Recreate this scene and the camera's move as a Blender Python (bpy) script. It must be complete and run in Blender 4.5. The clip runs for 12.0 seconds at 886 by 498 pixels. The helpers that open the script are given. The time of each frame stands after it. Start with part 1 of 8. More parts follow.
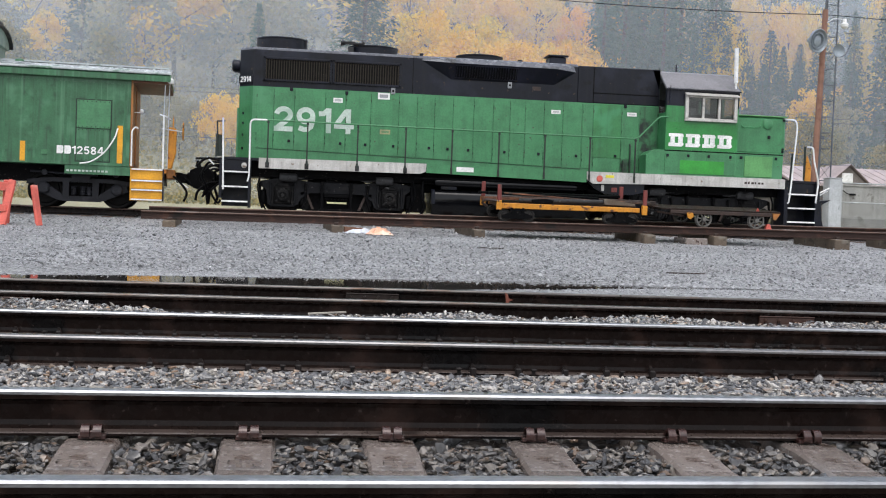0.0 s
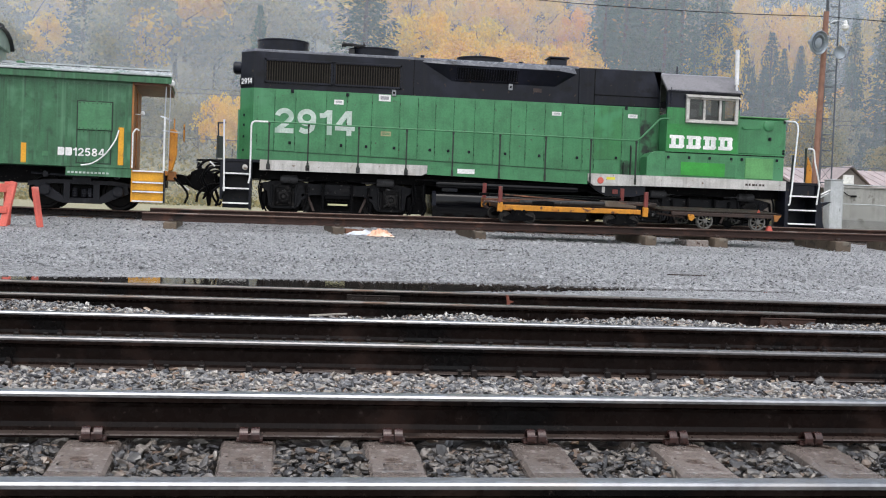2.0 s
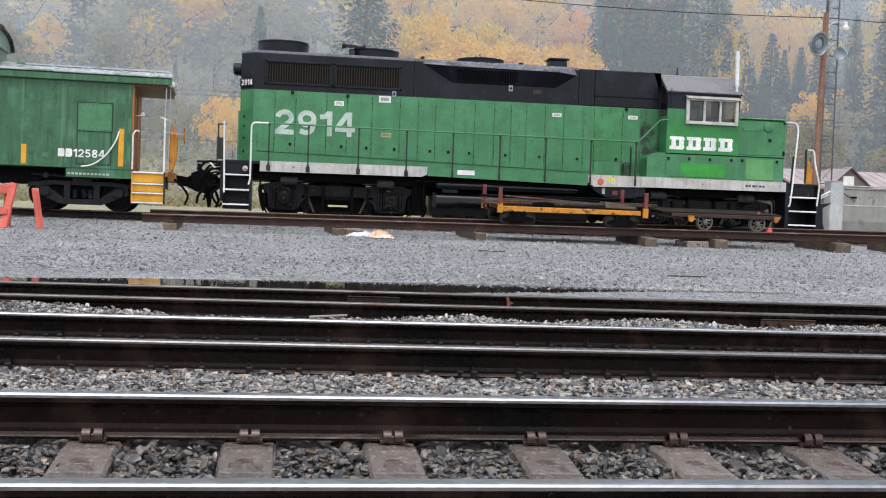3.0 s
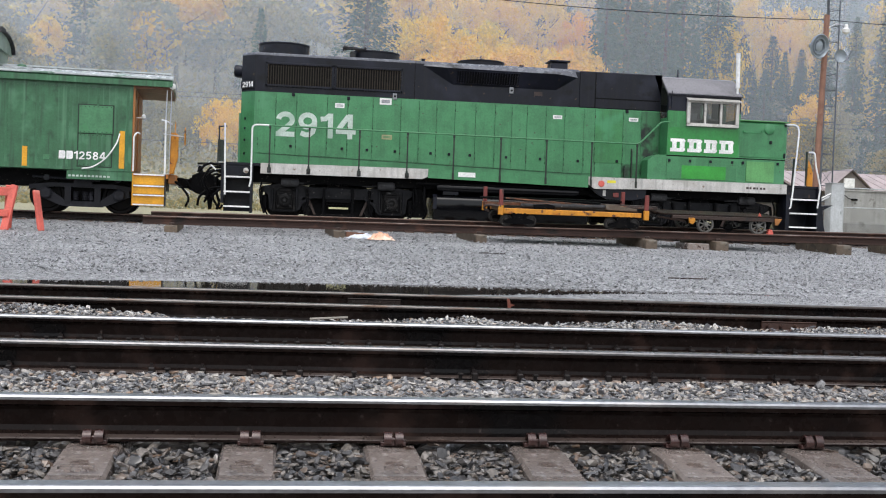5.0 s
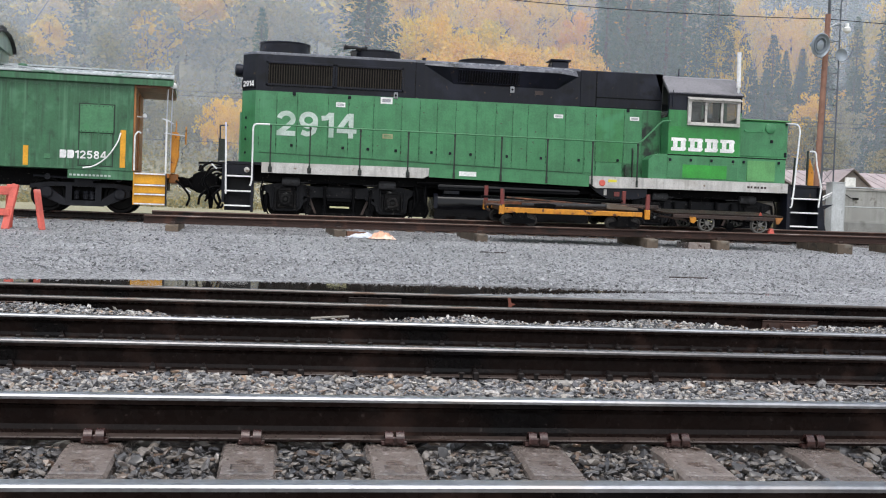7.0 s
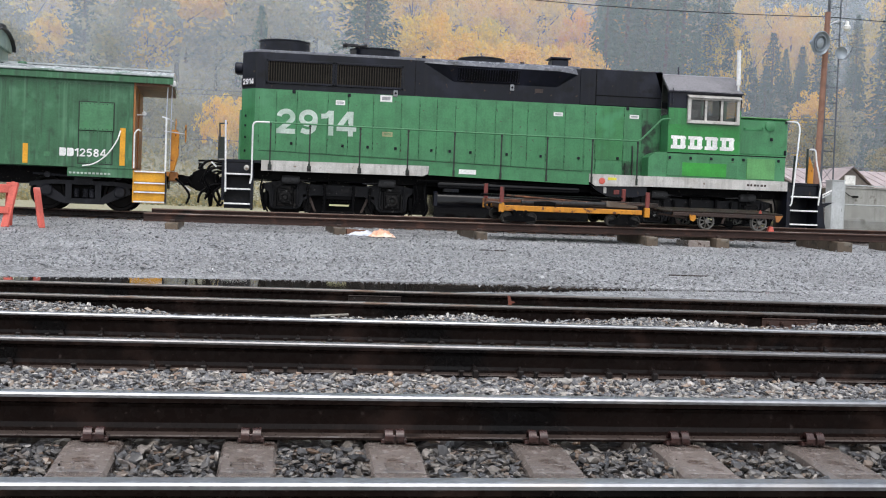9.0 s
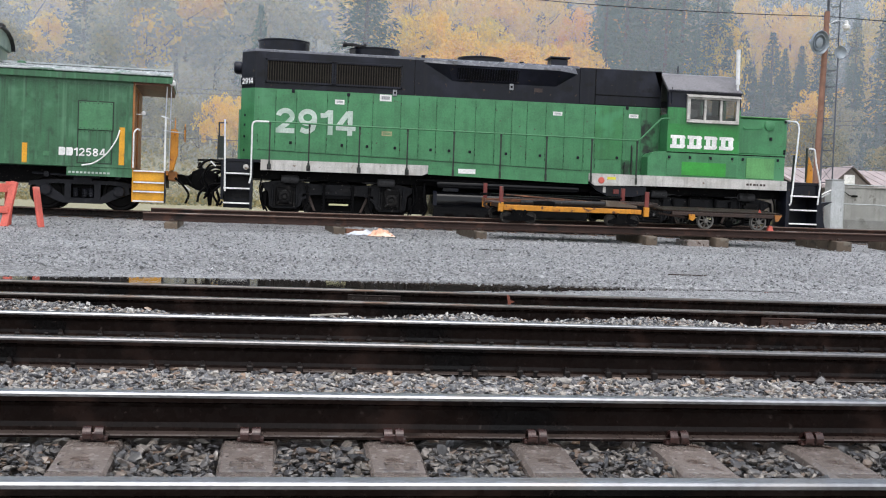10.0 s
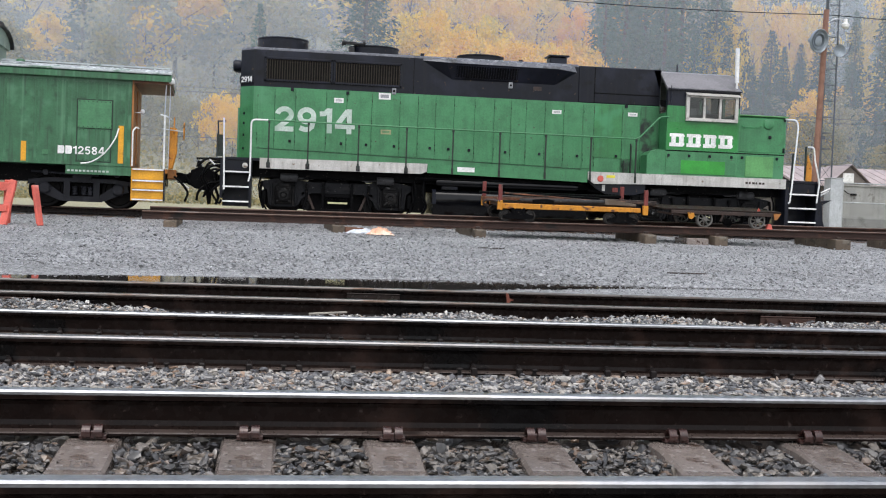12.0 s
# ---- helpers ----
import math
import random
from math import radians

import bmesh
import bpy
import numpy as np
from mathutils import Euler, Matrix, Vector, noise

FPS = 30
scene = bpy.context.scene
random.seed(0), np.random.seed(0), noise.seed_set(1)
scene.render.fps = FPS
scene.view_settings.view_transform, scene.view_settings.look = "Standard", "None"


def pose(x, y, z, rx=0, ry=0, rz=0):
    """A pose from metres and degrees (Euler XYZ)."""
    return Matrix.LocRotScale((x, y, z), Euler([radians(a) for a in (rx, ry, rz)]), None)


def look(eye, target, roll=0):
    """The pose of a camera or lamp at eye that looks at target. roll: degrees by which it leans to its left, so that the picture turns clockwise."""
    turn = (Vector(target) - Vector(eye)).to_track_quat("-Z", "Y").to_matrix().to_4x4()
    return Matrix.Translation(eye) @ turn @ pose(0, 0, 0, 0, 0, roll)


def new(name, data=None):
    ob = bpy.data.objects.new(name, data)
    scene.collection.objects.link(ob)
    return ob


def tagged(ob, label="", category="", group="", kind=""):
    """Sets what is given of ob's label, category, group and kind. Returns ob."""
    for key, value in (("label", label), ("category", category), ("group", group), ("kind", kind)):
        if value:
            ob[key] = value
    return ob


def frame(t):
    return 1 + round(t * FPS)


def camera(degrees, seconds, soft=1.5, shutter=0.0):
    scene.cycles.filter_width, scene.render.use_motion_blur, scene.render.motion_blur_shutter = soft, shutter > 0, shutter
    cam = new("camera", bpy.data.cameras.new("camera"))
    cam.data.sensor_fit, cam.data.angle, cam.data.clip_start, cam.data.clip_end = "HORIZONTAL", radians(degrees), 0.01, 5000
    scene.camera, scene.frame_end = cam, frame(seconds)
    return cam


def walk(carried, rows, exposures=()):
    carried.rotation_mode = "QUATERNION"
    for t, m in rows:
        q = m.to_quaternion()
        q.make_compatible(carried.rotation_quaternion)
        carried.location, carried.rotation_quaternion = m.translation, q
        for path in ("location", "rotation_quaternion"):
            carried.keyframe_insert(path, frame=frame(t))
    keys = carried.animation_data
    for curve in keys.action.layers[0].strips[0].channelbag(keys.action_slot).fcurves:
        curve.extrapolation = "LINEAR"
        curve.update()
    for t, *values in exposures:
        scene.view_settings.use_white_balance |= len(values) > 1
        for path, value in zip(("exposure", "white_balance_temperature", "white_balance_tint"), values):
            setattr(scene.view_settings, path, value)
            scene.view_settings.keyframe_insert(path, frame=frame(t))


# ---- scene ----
# ---- camera ----
cam = camera(42.24, 12.0, soft=1.1)
EYE = Vector((0.0, 0.0, 0.99))
AIM, SIDE, UP = Vector((0.13789, 0.98993, -0.03209)), Vector((0.98993, -0.13669, 0.03687)), Vector((-0.03211, 0.03686, 0.99880))
# seconds, and how far the hand-held view has swung to the left and upwards, in thousandths
SWAY = [(0.0, 0.0, 0.0), (0.5, 0.2, 0.5), (1.0, 0.7, 0.8), (1.5, 0.75, 0.95), (2.0, 0.75, 1.55), (2.5, 0.78, 2.1), (3.0, 0.88, 2.65),
        (4.0, 1.2, 3.75), (5.0, 1.5, 4.5), (5.5, 1.5, 4.6), (6.0, 1.6, 4.85), (6.5, 1.9, 4.55), (7.0, 2.26, 3.77), (8.0, 2.3, 2.7),
        (9.0, 2.05, 2.0), (9.5, 1.55, 1.6), (10.0, 1.5, 1.5), (10.5, 1.3, 0.95), (11.0, 0.78, 0.76), (11.5, 0.75, 0.7), (12.0, 0.75, 0.06)]
walk(cam, [(t, look(EYE, EYE + 20 * (AIM - SIDE * (a / 1000) + UP * (b / 1000)), 2.114)) for t, a, b in SWAY])

# ---- light: a bright overcast sky ----
scene.view_settings.exposure = 0.95
world = bpy.data.worlds.new("overcast_sky")
scene.world = world
world.use_nodes = True
wn = world.node_tree.nodes
sky = wn.new("ShaderNodeTexSky")
sky.sky_type, sky.sun_disc = "NISHITA", False
sky.sun_elevation, sky.sun_rotation = radians(62), radians(180)
sky.air_density, sky.dust_density, sky.ozone_density = 1.0, 2.0, 1.0
grey = wn.new("ShaderNodeHueSaturation")
grey.inputs["Saturation"].default_value = 0.30
world.node_tree.links.new(sky.outputs[0], grey.inputs["Color"])
world.node_tree.links.new(grey.outputs[0], wn["Background"].inputs["Color"])
wn["Background"].inputs["Strength"].default_value = 0.13
sun_data = bpy.data.lights.new("sun", "SUN")
sun_data.energy, sun_data.angle, sun_data.color = 0.6, radians(40), (1.0, 0.985, 0.96)
sun = new("sun", sun_data)
sun.matrix_world = look((-4, -16, 30), (0, 0, 0))

# ---- materials ----
def mat(name, color, rough=0.6, metal=0.0, spots=(), bump=0.0, scale=20.0, streak=0.0, random_value=0.0, coat=0.0, island=0.0, rough_var=0.15, object_space=True, spec=0.5, run=0.0):
    """A surface with variation at two scales. spots: (colour, noise scale, share 0..1, softness) of stains and wear.
    streak: strength of stains that run down. random_value, island: brightness that varies from piece to piece."""
    m = bpy.data.materials.new(name)
    m.use_nodes = True
    nt = m.node_tree
    n, l = nt.nodes, nt.links
    b = n["Principled BSDF"]
    tc = n.new("ShaderNodeTexCoord")
    co = tc.outputs["Object"] if object_space else n.new("ShaderNodeNewGeometry").outputs["Position"]

    def tex(s, detail=5.0, stretch=None):
        t = n.new("ShaderNodeTexNoise")
        t.inputs["Scale"].default_value, t.inputs["Detail"].default_value = s, detail
        if stretch:
            mp = n.new("ShaderNodeMapping")
            mp.inputs["Scale"].default_value = stretch
            l.new(co, mp.inputs["Vector"])
            l.new(mp.outputs[0], t.inputs["Vector"])
        else:
            l.new(co, t.inputs["Vector"])
        return t.outputs["Fac"]

    def ramp(src, lo, hi):
        r = n.new("ShaderNodeMapRange")
        r.interpolation_type = "SMOOTHSTEP"
        r.inputs["From Min"].default_value, r.inputs["From Max"].default_value = lo, hi
        l.new(src, r.inputs["Value"])
        return r.outputs["Result"]

    def mix(fac, a, c, kind="MIX"):
        x = n.new("ShaderNodeMix")
        x.data_type, x.blend_type = "RGBA", kind
        if isinstance(fac, float):
            x.inputs[0].default_value = fac
        else:
            l.new(fac, x.inputs[0])
        for sock, v in ((x.inputs[6], a), (x.inputs[7], c)):
            if isinstance(v, tuple):
                sock.default_value = (*v, 1)
            else:
                l.new(v, sock)
        return x.outputs[2]

    fine, broad = tex(scale), tex(scale * 0.09, 3.0)
    dark = tuple(0.72 * c for c in color)
    light = tuple(min(1.0, 1.2 * c) for c in color)
    out = mix(ramp(fine, 0.3, 0.7), dark, light)
    out = mix(0.55, out, mix(ramp(broad, 0.3, 0.7), dark, light))
    for c, s, share, soft in spots:
        out = mix(ramp(tex(s, 6.0), 0.69 - 0.42 * share, 0.69 - 0.42 * share + 0.5 * soft), out, c)
    if streak:
        st = ramp(tex(1.0, 4.0, (9.0, 9.0, 0.55)), 0.48, 0.72)
        sc = n.new("ShaderNodeMath")
        sc.operation = "MULTIPLY"
        sc.inputs[1].default_value = streak
        l.new(st, sc.inputs[0])
        out = mix(sc.outputs[0], out, tuple(0.35 * c + 0.01 for c in color))
    if run:
        # pale washed runs between the stains
        st = ramp(tex(1.0, 3.0, (11.0, 11.0, 0.28)), 0.50, 0.74)
        sc = n.new("ShaderNodeMath")
        sc.operation = "MULTIPLY"
        sc.inputs[1].default_value = run
        l.new(st, sc.inputs[0])
        out = mix(sc.outputs[0], out, tuple(1.5 * c + 0.05 for c in color))
    if random_value or island:
        src = n.new("ShaderNodeObjectInfo").outputs["Random"] if random_value else n.new("ShaderNodeNewGeometry").outputs["Random Per Island"]
        k = random_value or island
        mr = n.new("ShaderNodeMapRange")
        mr.inputs["To Min"].default_value, mr.inputs["To Max"].default_value = 1 - k, 1 + k
        l.new(src, mr.inputs["Value"])
        hs = n.new("ShaderNodeHueSaturation")
        l.new(mr.outputs[0], hs.inputs["Value"])
        l.new(out, hs.inputs["Color"])
        out = hs.outputs["Color"]
    l.new(out, b.inputs["Base Color"])
    b.inputs["Metallic"].default_value = metal
    rr = n.new("ShaderNodeMapRange")
    rr.inputs["To Min"].default_value, rr.inputs["To Max"].default_value = max(0.03, rough - rough_var), min(1.0, rough + rough_var)
    l.new(tex(scale * 0.35), rr.inputs["Value"])
    l.new(rr.outputs[0], b.inputs["Roughness"])
    b.inputs["Coat Weight"].default_value = coat
    b.inputs["Specular IOR Level"].default_value = spec
    if bump:
        bp = n.new("ShaderNodeBump")
        bp.inputs["Strength"].default_value, bp.inputs["Distance"].default_value = 0.6, bump
        l.new(fine, bp.inputs["Height"])
        l.new(bp.outputs[0], b.inputs["Normal"])
    return m


GREEN = mat("green_paint", (0.048, 0.205, 0.084), 0.40, spots=[((0.066, 0.235, 0.112), 0.9, 0.34, 0.4), ((0.036, 0.150, 0.062), 2.3, 0.16, 0.35), ((0.05, 0.06, 0.035), 11.0, 0.04, 0.1)], bump=0.0006, scale=30, streak=0.22, object_space=True, run=0.10)
GREEN_PATCH = mat("fresh_green_paint", (0.03, 0.30, 0.035), 0.4, bump=0.0006, scale=26, streak=0.1)
GREEN_PALE = mat("faded_green_paint", (0.10, 0.30, 0.10), 0.45, bump=0.0006, scale=26, streak=0.2)
GREEN_CABOOSE = mat("weathered_caboose_green", (0.033, 0.126, 0.056), 0.42, spots=[((0.065, 0.19, 0.098), 1.7, 0.35, 0.3), ((0.018, 0.07, 0.032), 3.1, 0.25, 0.3)], bump=0.001, scale=24, streak=0.8, run=0.55)
BLACK = mat("black_paint", (0.0052, 0.0064, 0.0125), 0.37, spots=[((0.0130, 0.0150, 0.0260), 1.1, 0.42, 0.3), ((0.0026, 0.0030, 0.0046), 2.6, 0.3, 0.3), ((0.060, 0.040, 0.025), 9.0, 0.07, 0.12)], bump=0.001, scale=28, streak=0.4, spec=0.26, run=0.03)
# Grey for the sky reflected in wet black roofs, painted as base colour.
ROOF_SHEEN = mat("wet_roof_sky_sheen", (0.12, 0.125, 0.145), 0.26, spots=[((0.045, 0.046, 0.05), 2.2, 0.3, 0.3)], scale=20)
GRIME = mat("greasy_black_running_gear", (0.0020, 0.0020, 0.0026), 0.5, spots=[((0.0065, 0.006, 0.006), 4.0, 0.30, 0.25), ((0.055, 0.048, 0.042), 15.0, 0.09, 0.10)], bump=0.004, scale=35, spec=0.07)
DUSTY = mat("dusty_grey_steel", (0.040, 0.040, 0.042), 0.6, spots=[((0.012, 0.012, 0.012), 6.0, 0.4, 0.3), ((0.13, 0.13, 0.13), 12.0, 0.12, 0.15)], bump=0.003, scale=30, spec=0.2)
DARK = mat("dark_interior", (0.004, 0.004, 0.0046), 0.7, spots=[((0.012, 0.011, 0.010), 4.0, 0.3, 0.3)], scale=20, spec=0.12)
GRILLE = mat("grimy_radiator_grille", (0.034, 0.028, 0.021), 0.7, spots=[((0.012, 0.011, 0.010), 1.6, 0.42, 0.3), ((0.10, 0.080, 0.048), 2.6, 0.24, 0.25)], bump=0.002, scale=30, spec=0.2)
WHITE = mat("chipped_white_paint", (0.52, 0.507, 0.485), 0.5, spots=[((0.42, 0.40, 0.37), 2.0, 0.40, 0.25), ((0.20, 0.15, 0.11), 7.0, 0.13, 0.15)], bump=0.001, scale=30, streak=0.38)
WHITE_CLEAN = mat("white_paint", (0.80, 0.80, 0.79), 0.5, spots=[((0.6, 0.6, 0.58), 4.0, 0.2, 0.3)], scale=25)
LETTER = mat("worn_white_lettering", (0.47, 0.56, 0.50), 0.55, spots=[((0.30, 0.42, 0.34), 1.6, 0.35, 0.3), ((0.15, 0.27, 0.18), 14.0, 0.05, 0.1)], scale=30)
YELLOW = mat("yellow_safety_paint", (0.58, 0.235, 0.016), 0.5, spots=[((0.38, 0.12, 0.012), 3.0, 0.34, 0.3), ((0.10, 0.035, 0.016), 7.0, 0.26, 0.12)], bump=0.001, scale=30, streak=0.35)
YELLOW_CLEAN = mat("yellow_paint", (0.68, 0.325, 0.015), 0.5, spots=[((0.45, 0.2, 0.02), 5.0, 0.2, 0.3)], scale=25)
ORANGE_BROWN = mat("orange_brown_paint", (0.33, 0.13, 0.03), 0.5, spots=[((0.2, 0.07, 0.02), 4.0, 0.3, 0.3)], scale=25, streak=0.3)
RED = mat("faded_red_paint", (0.60, 0.115, 0.085), 0.5, spots=[((0.70, 0.26, 0.21), 3.0, 0.3, 0.3)], bump=0.001, scale=25)
DARK_RED = mat("dull_red_stake", (0.17, 0.035, 0.03), 0.6, spots=[((0.06, 0.03, 0.025), 6.0, 0.3, 0.2)], bump=0.001, scale=30)
RUST = mat("rusty_steel", (0.034, 0.018, 0.013), 0.5, spots=[((0.075, 0.034, 0.02), 5.0, 0.25, 0.3), ((0.012, 0.009, 0.008), 3.0, 0.35, 0.3)], bump=0.002, scale=40)
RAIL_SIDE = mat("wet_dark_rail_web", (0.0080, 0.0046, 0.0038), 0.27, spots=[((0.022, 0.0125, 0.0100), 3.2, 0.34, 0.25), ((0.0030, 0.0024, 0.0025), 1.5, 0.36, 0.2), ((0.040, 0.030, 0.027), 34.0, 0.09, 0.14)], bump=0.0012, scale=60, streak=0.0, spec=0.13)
# Both foot colours are paler than the web: sky light on upturned faces, painted.
RAIL_FOOT = mat("wet_sky_lit_foot_edge", (0.175, 0.145, 0.135), 0.28, metal=0.5, spots=[((0.27, 0.245, 0.24), 6.0, 0.32, 0.3), ((0.070, 0.046, 0.038), 2.4, 0.34, 0.25)], bump=0.0006, scale=60, spec=0.6)
FOOT_TOP = mat("damp_sky_lit_foot", (0.050, 0.036, 0.031), 0.30, spots=[((0.085, 0.066, 0.058), 5.0, 0.30, 0.3), ((0.018, 0.012, 0.010), 3.0, 0.32, 0.25)], bump=0.0008, scale=60, spec=0.4)
RAIL_TOP = mat("polished_rail_head", (0.39, 0.395, 0.415), 0.32, metal=1.0, spots=[((0.42, 0.40, 0.39), 2.0, 0.3, 0.3)], scale=30, rough_var=0.08)
RAIL_WORN = mat("worn_rail_head", (0.215, 0.208, 0.212), 0.33, metal=0.9, spots=[((0.20, 0.18, 0.17), 2.0, 0.3, 0.3)], scale=30, rough_var=0.08)
RAIL_DULL = mat("dull_rail_head", (0.125, 0.115, 0.11), 0.34, metal=0.7, spots=[((0.10, 0.07, 0.055), 2.0, 0.35, 0.3)], scale=30)
RAIL_RUSTY = mat("brown_rail_head", (0.10, 0.06, 0.045), 0.4, metal=0.2, spots=[((0.20, 0.15, 0.13), 1.5, 0.35, 0.3)], bump=0.001, scale=40)
CONCRETE = mat("wet_concrete_sleeper", (0.212, 0.176, 0.158), 0.24, spots=[((0.085, 0.058, 0.046), 4.5, 0.42, 0.22), ((0.30, 0.275, 0.26), 26.0, 0.20, 0.12), ((0.045, 0.024, 0.017), 9.0, 0.20, 0.12)], bump=0.0045, scale=50, random_value=0.2, coat=0.5)
TIMBER = mat("weathered_sleeper_timber", (0.085, 0.055, 0.040), 0.65, spots=[((0.15, 0.10, 0.075), 3.0, 0.35, 0.3), ((0.03, 0.022, 0.018), 6.0, 0.3, 0.2)], bump=0.004, scale=40, random_value=0.25)
BLOCK = mat("weathered_timber_block", (0.115, 0.085, 0.060), 0.7, spots=[((0.17, 0.15, 0.125), 3.0, 0.3, 0.3), ((0.05, 0.04, 0.03), 7.0, 0.25, 0.2)], bump=0.006, scale=30, random_value=0.2)
GRAVEL_STONE = mat("wet_gravel_stone", (0.29, 0.292, 0.302), 0.40, spots=[((0.46, 0.465, 0.48), 6.0, 0.22, 0.3), ((0.15, 0.15, 0.155), 5.0, 0.25, 0.3)], scale=30, island=0.62)
GALV = mat("galvanised_steel", (0.45, 0.47, 0.49), 0.45, metal=0.6, spots=[((0.3, 0.32, 0.34), 6.0, 0.3, 0.3)], scale=25)
CONC_WALL = mat("stained_concrete_wall", (0.30, 0.30, 0.29), 0.8, spots=[((0.20, 0.20, 0.19), 0.7, 0.4, 0.3), ((0.13, 0.12, 0.11), 2.0, 0.2, 0.2)], bump=0.004, scale=20, streak=0.3)
POLE_WOOD = mat("red_brown_pole_timber", (0.24, 0.125, 0.09), 0.75, spots=[((0.16, 0.07, 0.045), 3.0, 0.35, 0.3)], bump=0.004, scale=25)
PINK_ROOF = mat("pinkish_metal_roof", (0.43, 0.355, 0.355), 0.5, spots=[((0.38, 0.315, 0.315), 1.0, 0.3, 0.3)], scale=10)
SIDING = mat("grey_brown_siding", (0.16, 0.14, 0.13), 0.8, spots=[((0.22, 0.2, 0.18), 2.0, 0.3, 0.3)], scale=12)


def ground_material():
    m = bpy.data.materials.new("wet_gravel")
    m.use_nodes = True
    nt = m.node_tree
    n, l = nt.nodes, nt.links
    b = n["Principled BSDF"]
    pos = n.new("ShaderNodeNewGeometry").outputs["Position"]
    v = n.new("ShaderNodeTexVoronoi")
    v.inputs["Scale"].default_value = 28.0
    l.new(pos, v.inputs["Vector"])
    big = n.new("ShaderNodeTexNoise")
    big.inputs["Scale"].default_value, big.inputs["Detail"].default_value = 0.5, 6.0
    l.new(pos, big.inputs["Vector"])
    ramp = n.new("ShaderNodeValToRGB")
    e = ramp.color_ramp.elements
    e[0].position, e[0].color = 0.0, (0.11, 0.11, 0.115, 1)
    e[1].position, e[1].color = 1.0, (0.52, 0.522, 0.54, 1)
    mid = e.new(0.5)
    mid.color = (0.275, 0.276, 0.287, 1)
    sep = n.new("ShaderNodeSeparateColor")
    l.new(v.outputs["Color"], sep.inputs[0])
    l.new(sep.outputs[0], ramp.inputs[0])
    mx = n.new("ShaderNodeMix")
    mx.data_type, mx.blend_type = "RGBA", "MULTIPLY"
    mx.inputs[0].default_value = 0.6
    r2 = n.new("ShaderNodeValToRGB")
    r2.color_ramp.elements[0].position, r2.color_ramp.elements[0].color = 0.35, (0.62, 0.61, 0.60, 1)
    r2.color_ramp.elements[1].position, r2.color_ramp.elements[1].color = 0.65, (1.1, 1.1, 1.1, 1)
    l.new(big.outputs["Fac"], r2.inputs[0])
    l.new(ramp.outputs[0], mx.inputs[6])
    l.new(r2.outputs[0], mx.inputs[7])
    # beyond the yard: rough wet grass
    xyz = n.new("ShaderNodeSeparateXYZ")
    l.new(pos, xyz.inputs[0])
    edge = n.new("ShaderNodeMapRange")
    edge.inputs["From Min"].default_value, edge.inputs["From Max"].default_value = 33.5, 35.0
    l.new(xyz.outputs["Y"], edge.inputs["Value"])
    grass = n.new("ShaderNodeValToRGB")
    grass.color_ramp.elements[0].color, grass.color_ramp.elements[1].color = (0.25, 0.235, 0.14, 1), (0.44, 0.405, 0.27, 1)
    gn = n.new("ShaderNodeTexNoise")
    gn.inputs["Scale"].default_value = 3.0
    l.new(pos, gn.inputs["Vector"])
    l.new(gn.outputs["Fac"], grass.inputs[0])
    fin = n.new("ShaderNodeMix")
    fin.data_type = "RGBA"
    l.new(edge.outputs[0], fin.inputs[0])
    l.new(mx.outputs[2], fin.inputs[6])
    l.new(grass.outputs[0], fin.inputs[7])
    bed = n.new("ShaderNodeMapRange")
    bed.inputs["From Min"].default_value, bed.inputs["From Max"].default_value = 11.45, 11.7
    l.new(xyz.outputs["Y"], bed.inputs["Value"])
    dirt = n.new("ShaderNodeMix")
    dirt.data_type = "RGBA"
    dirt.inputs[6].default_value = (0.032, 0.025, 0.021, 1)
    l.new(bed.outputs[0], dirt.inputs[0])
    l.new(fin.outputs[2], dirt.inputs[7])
    l.new(dirt.outputs[2], b.inputs["Base Color"])
    b.inputs["Roughness"].default_value = 0.55
    bp = n.new("ShaderNodeBump")
    bp.inputs["Strength"].default_value, bp.inputs["Distance"].default_value = 0.9, 0.02
    l.new(v.outputs["Distance"], bp.inputs["Height"])
    l.new(bp.outputs[0], b.inputs["Normal"])
    return m


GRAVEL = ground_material()


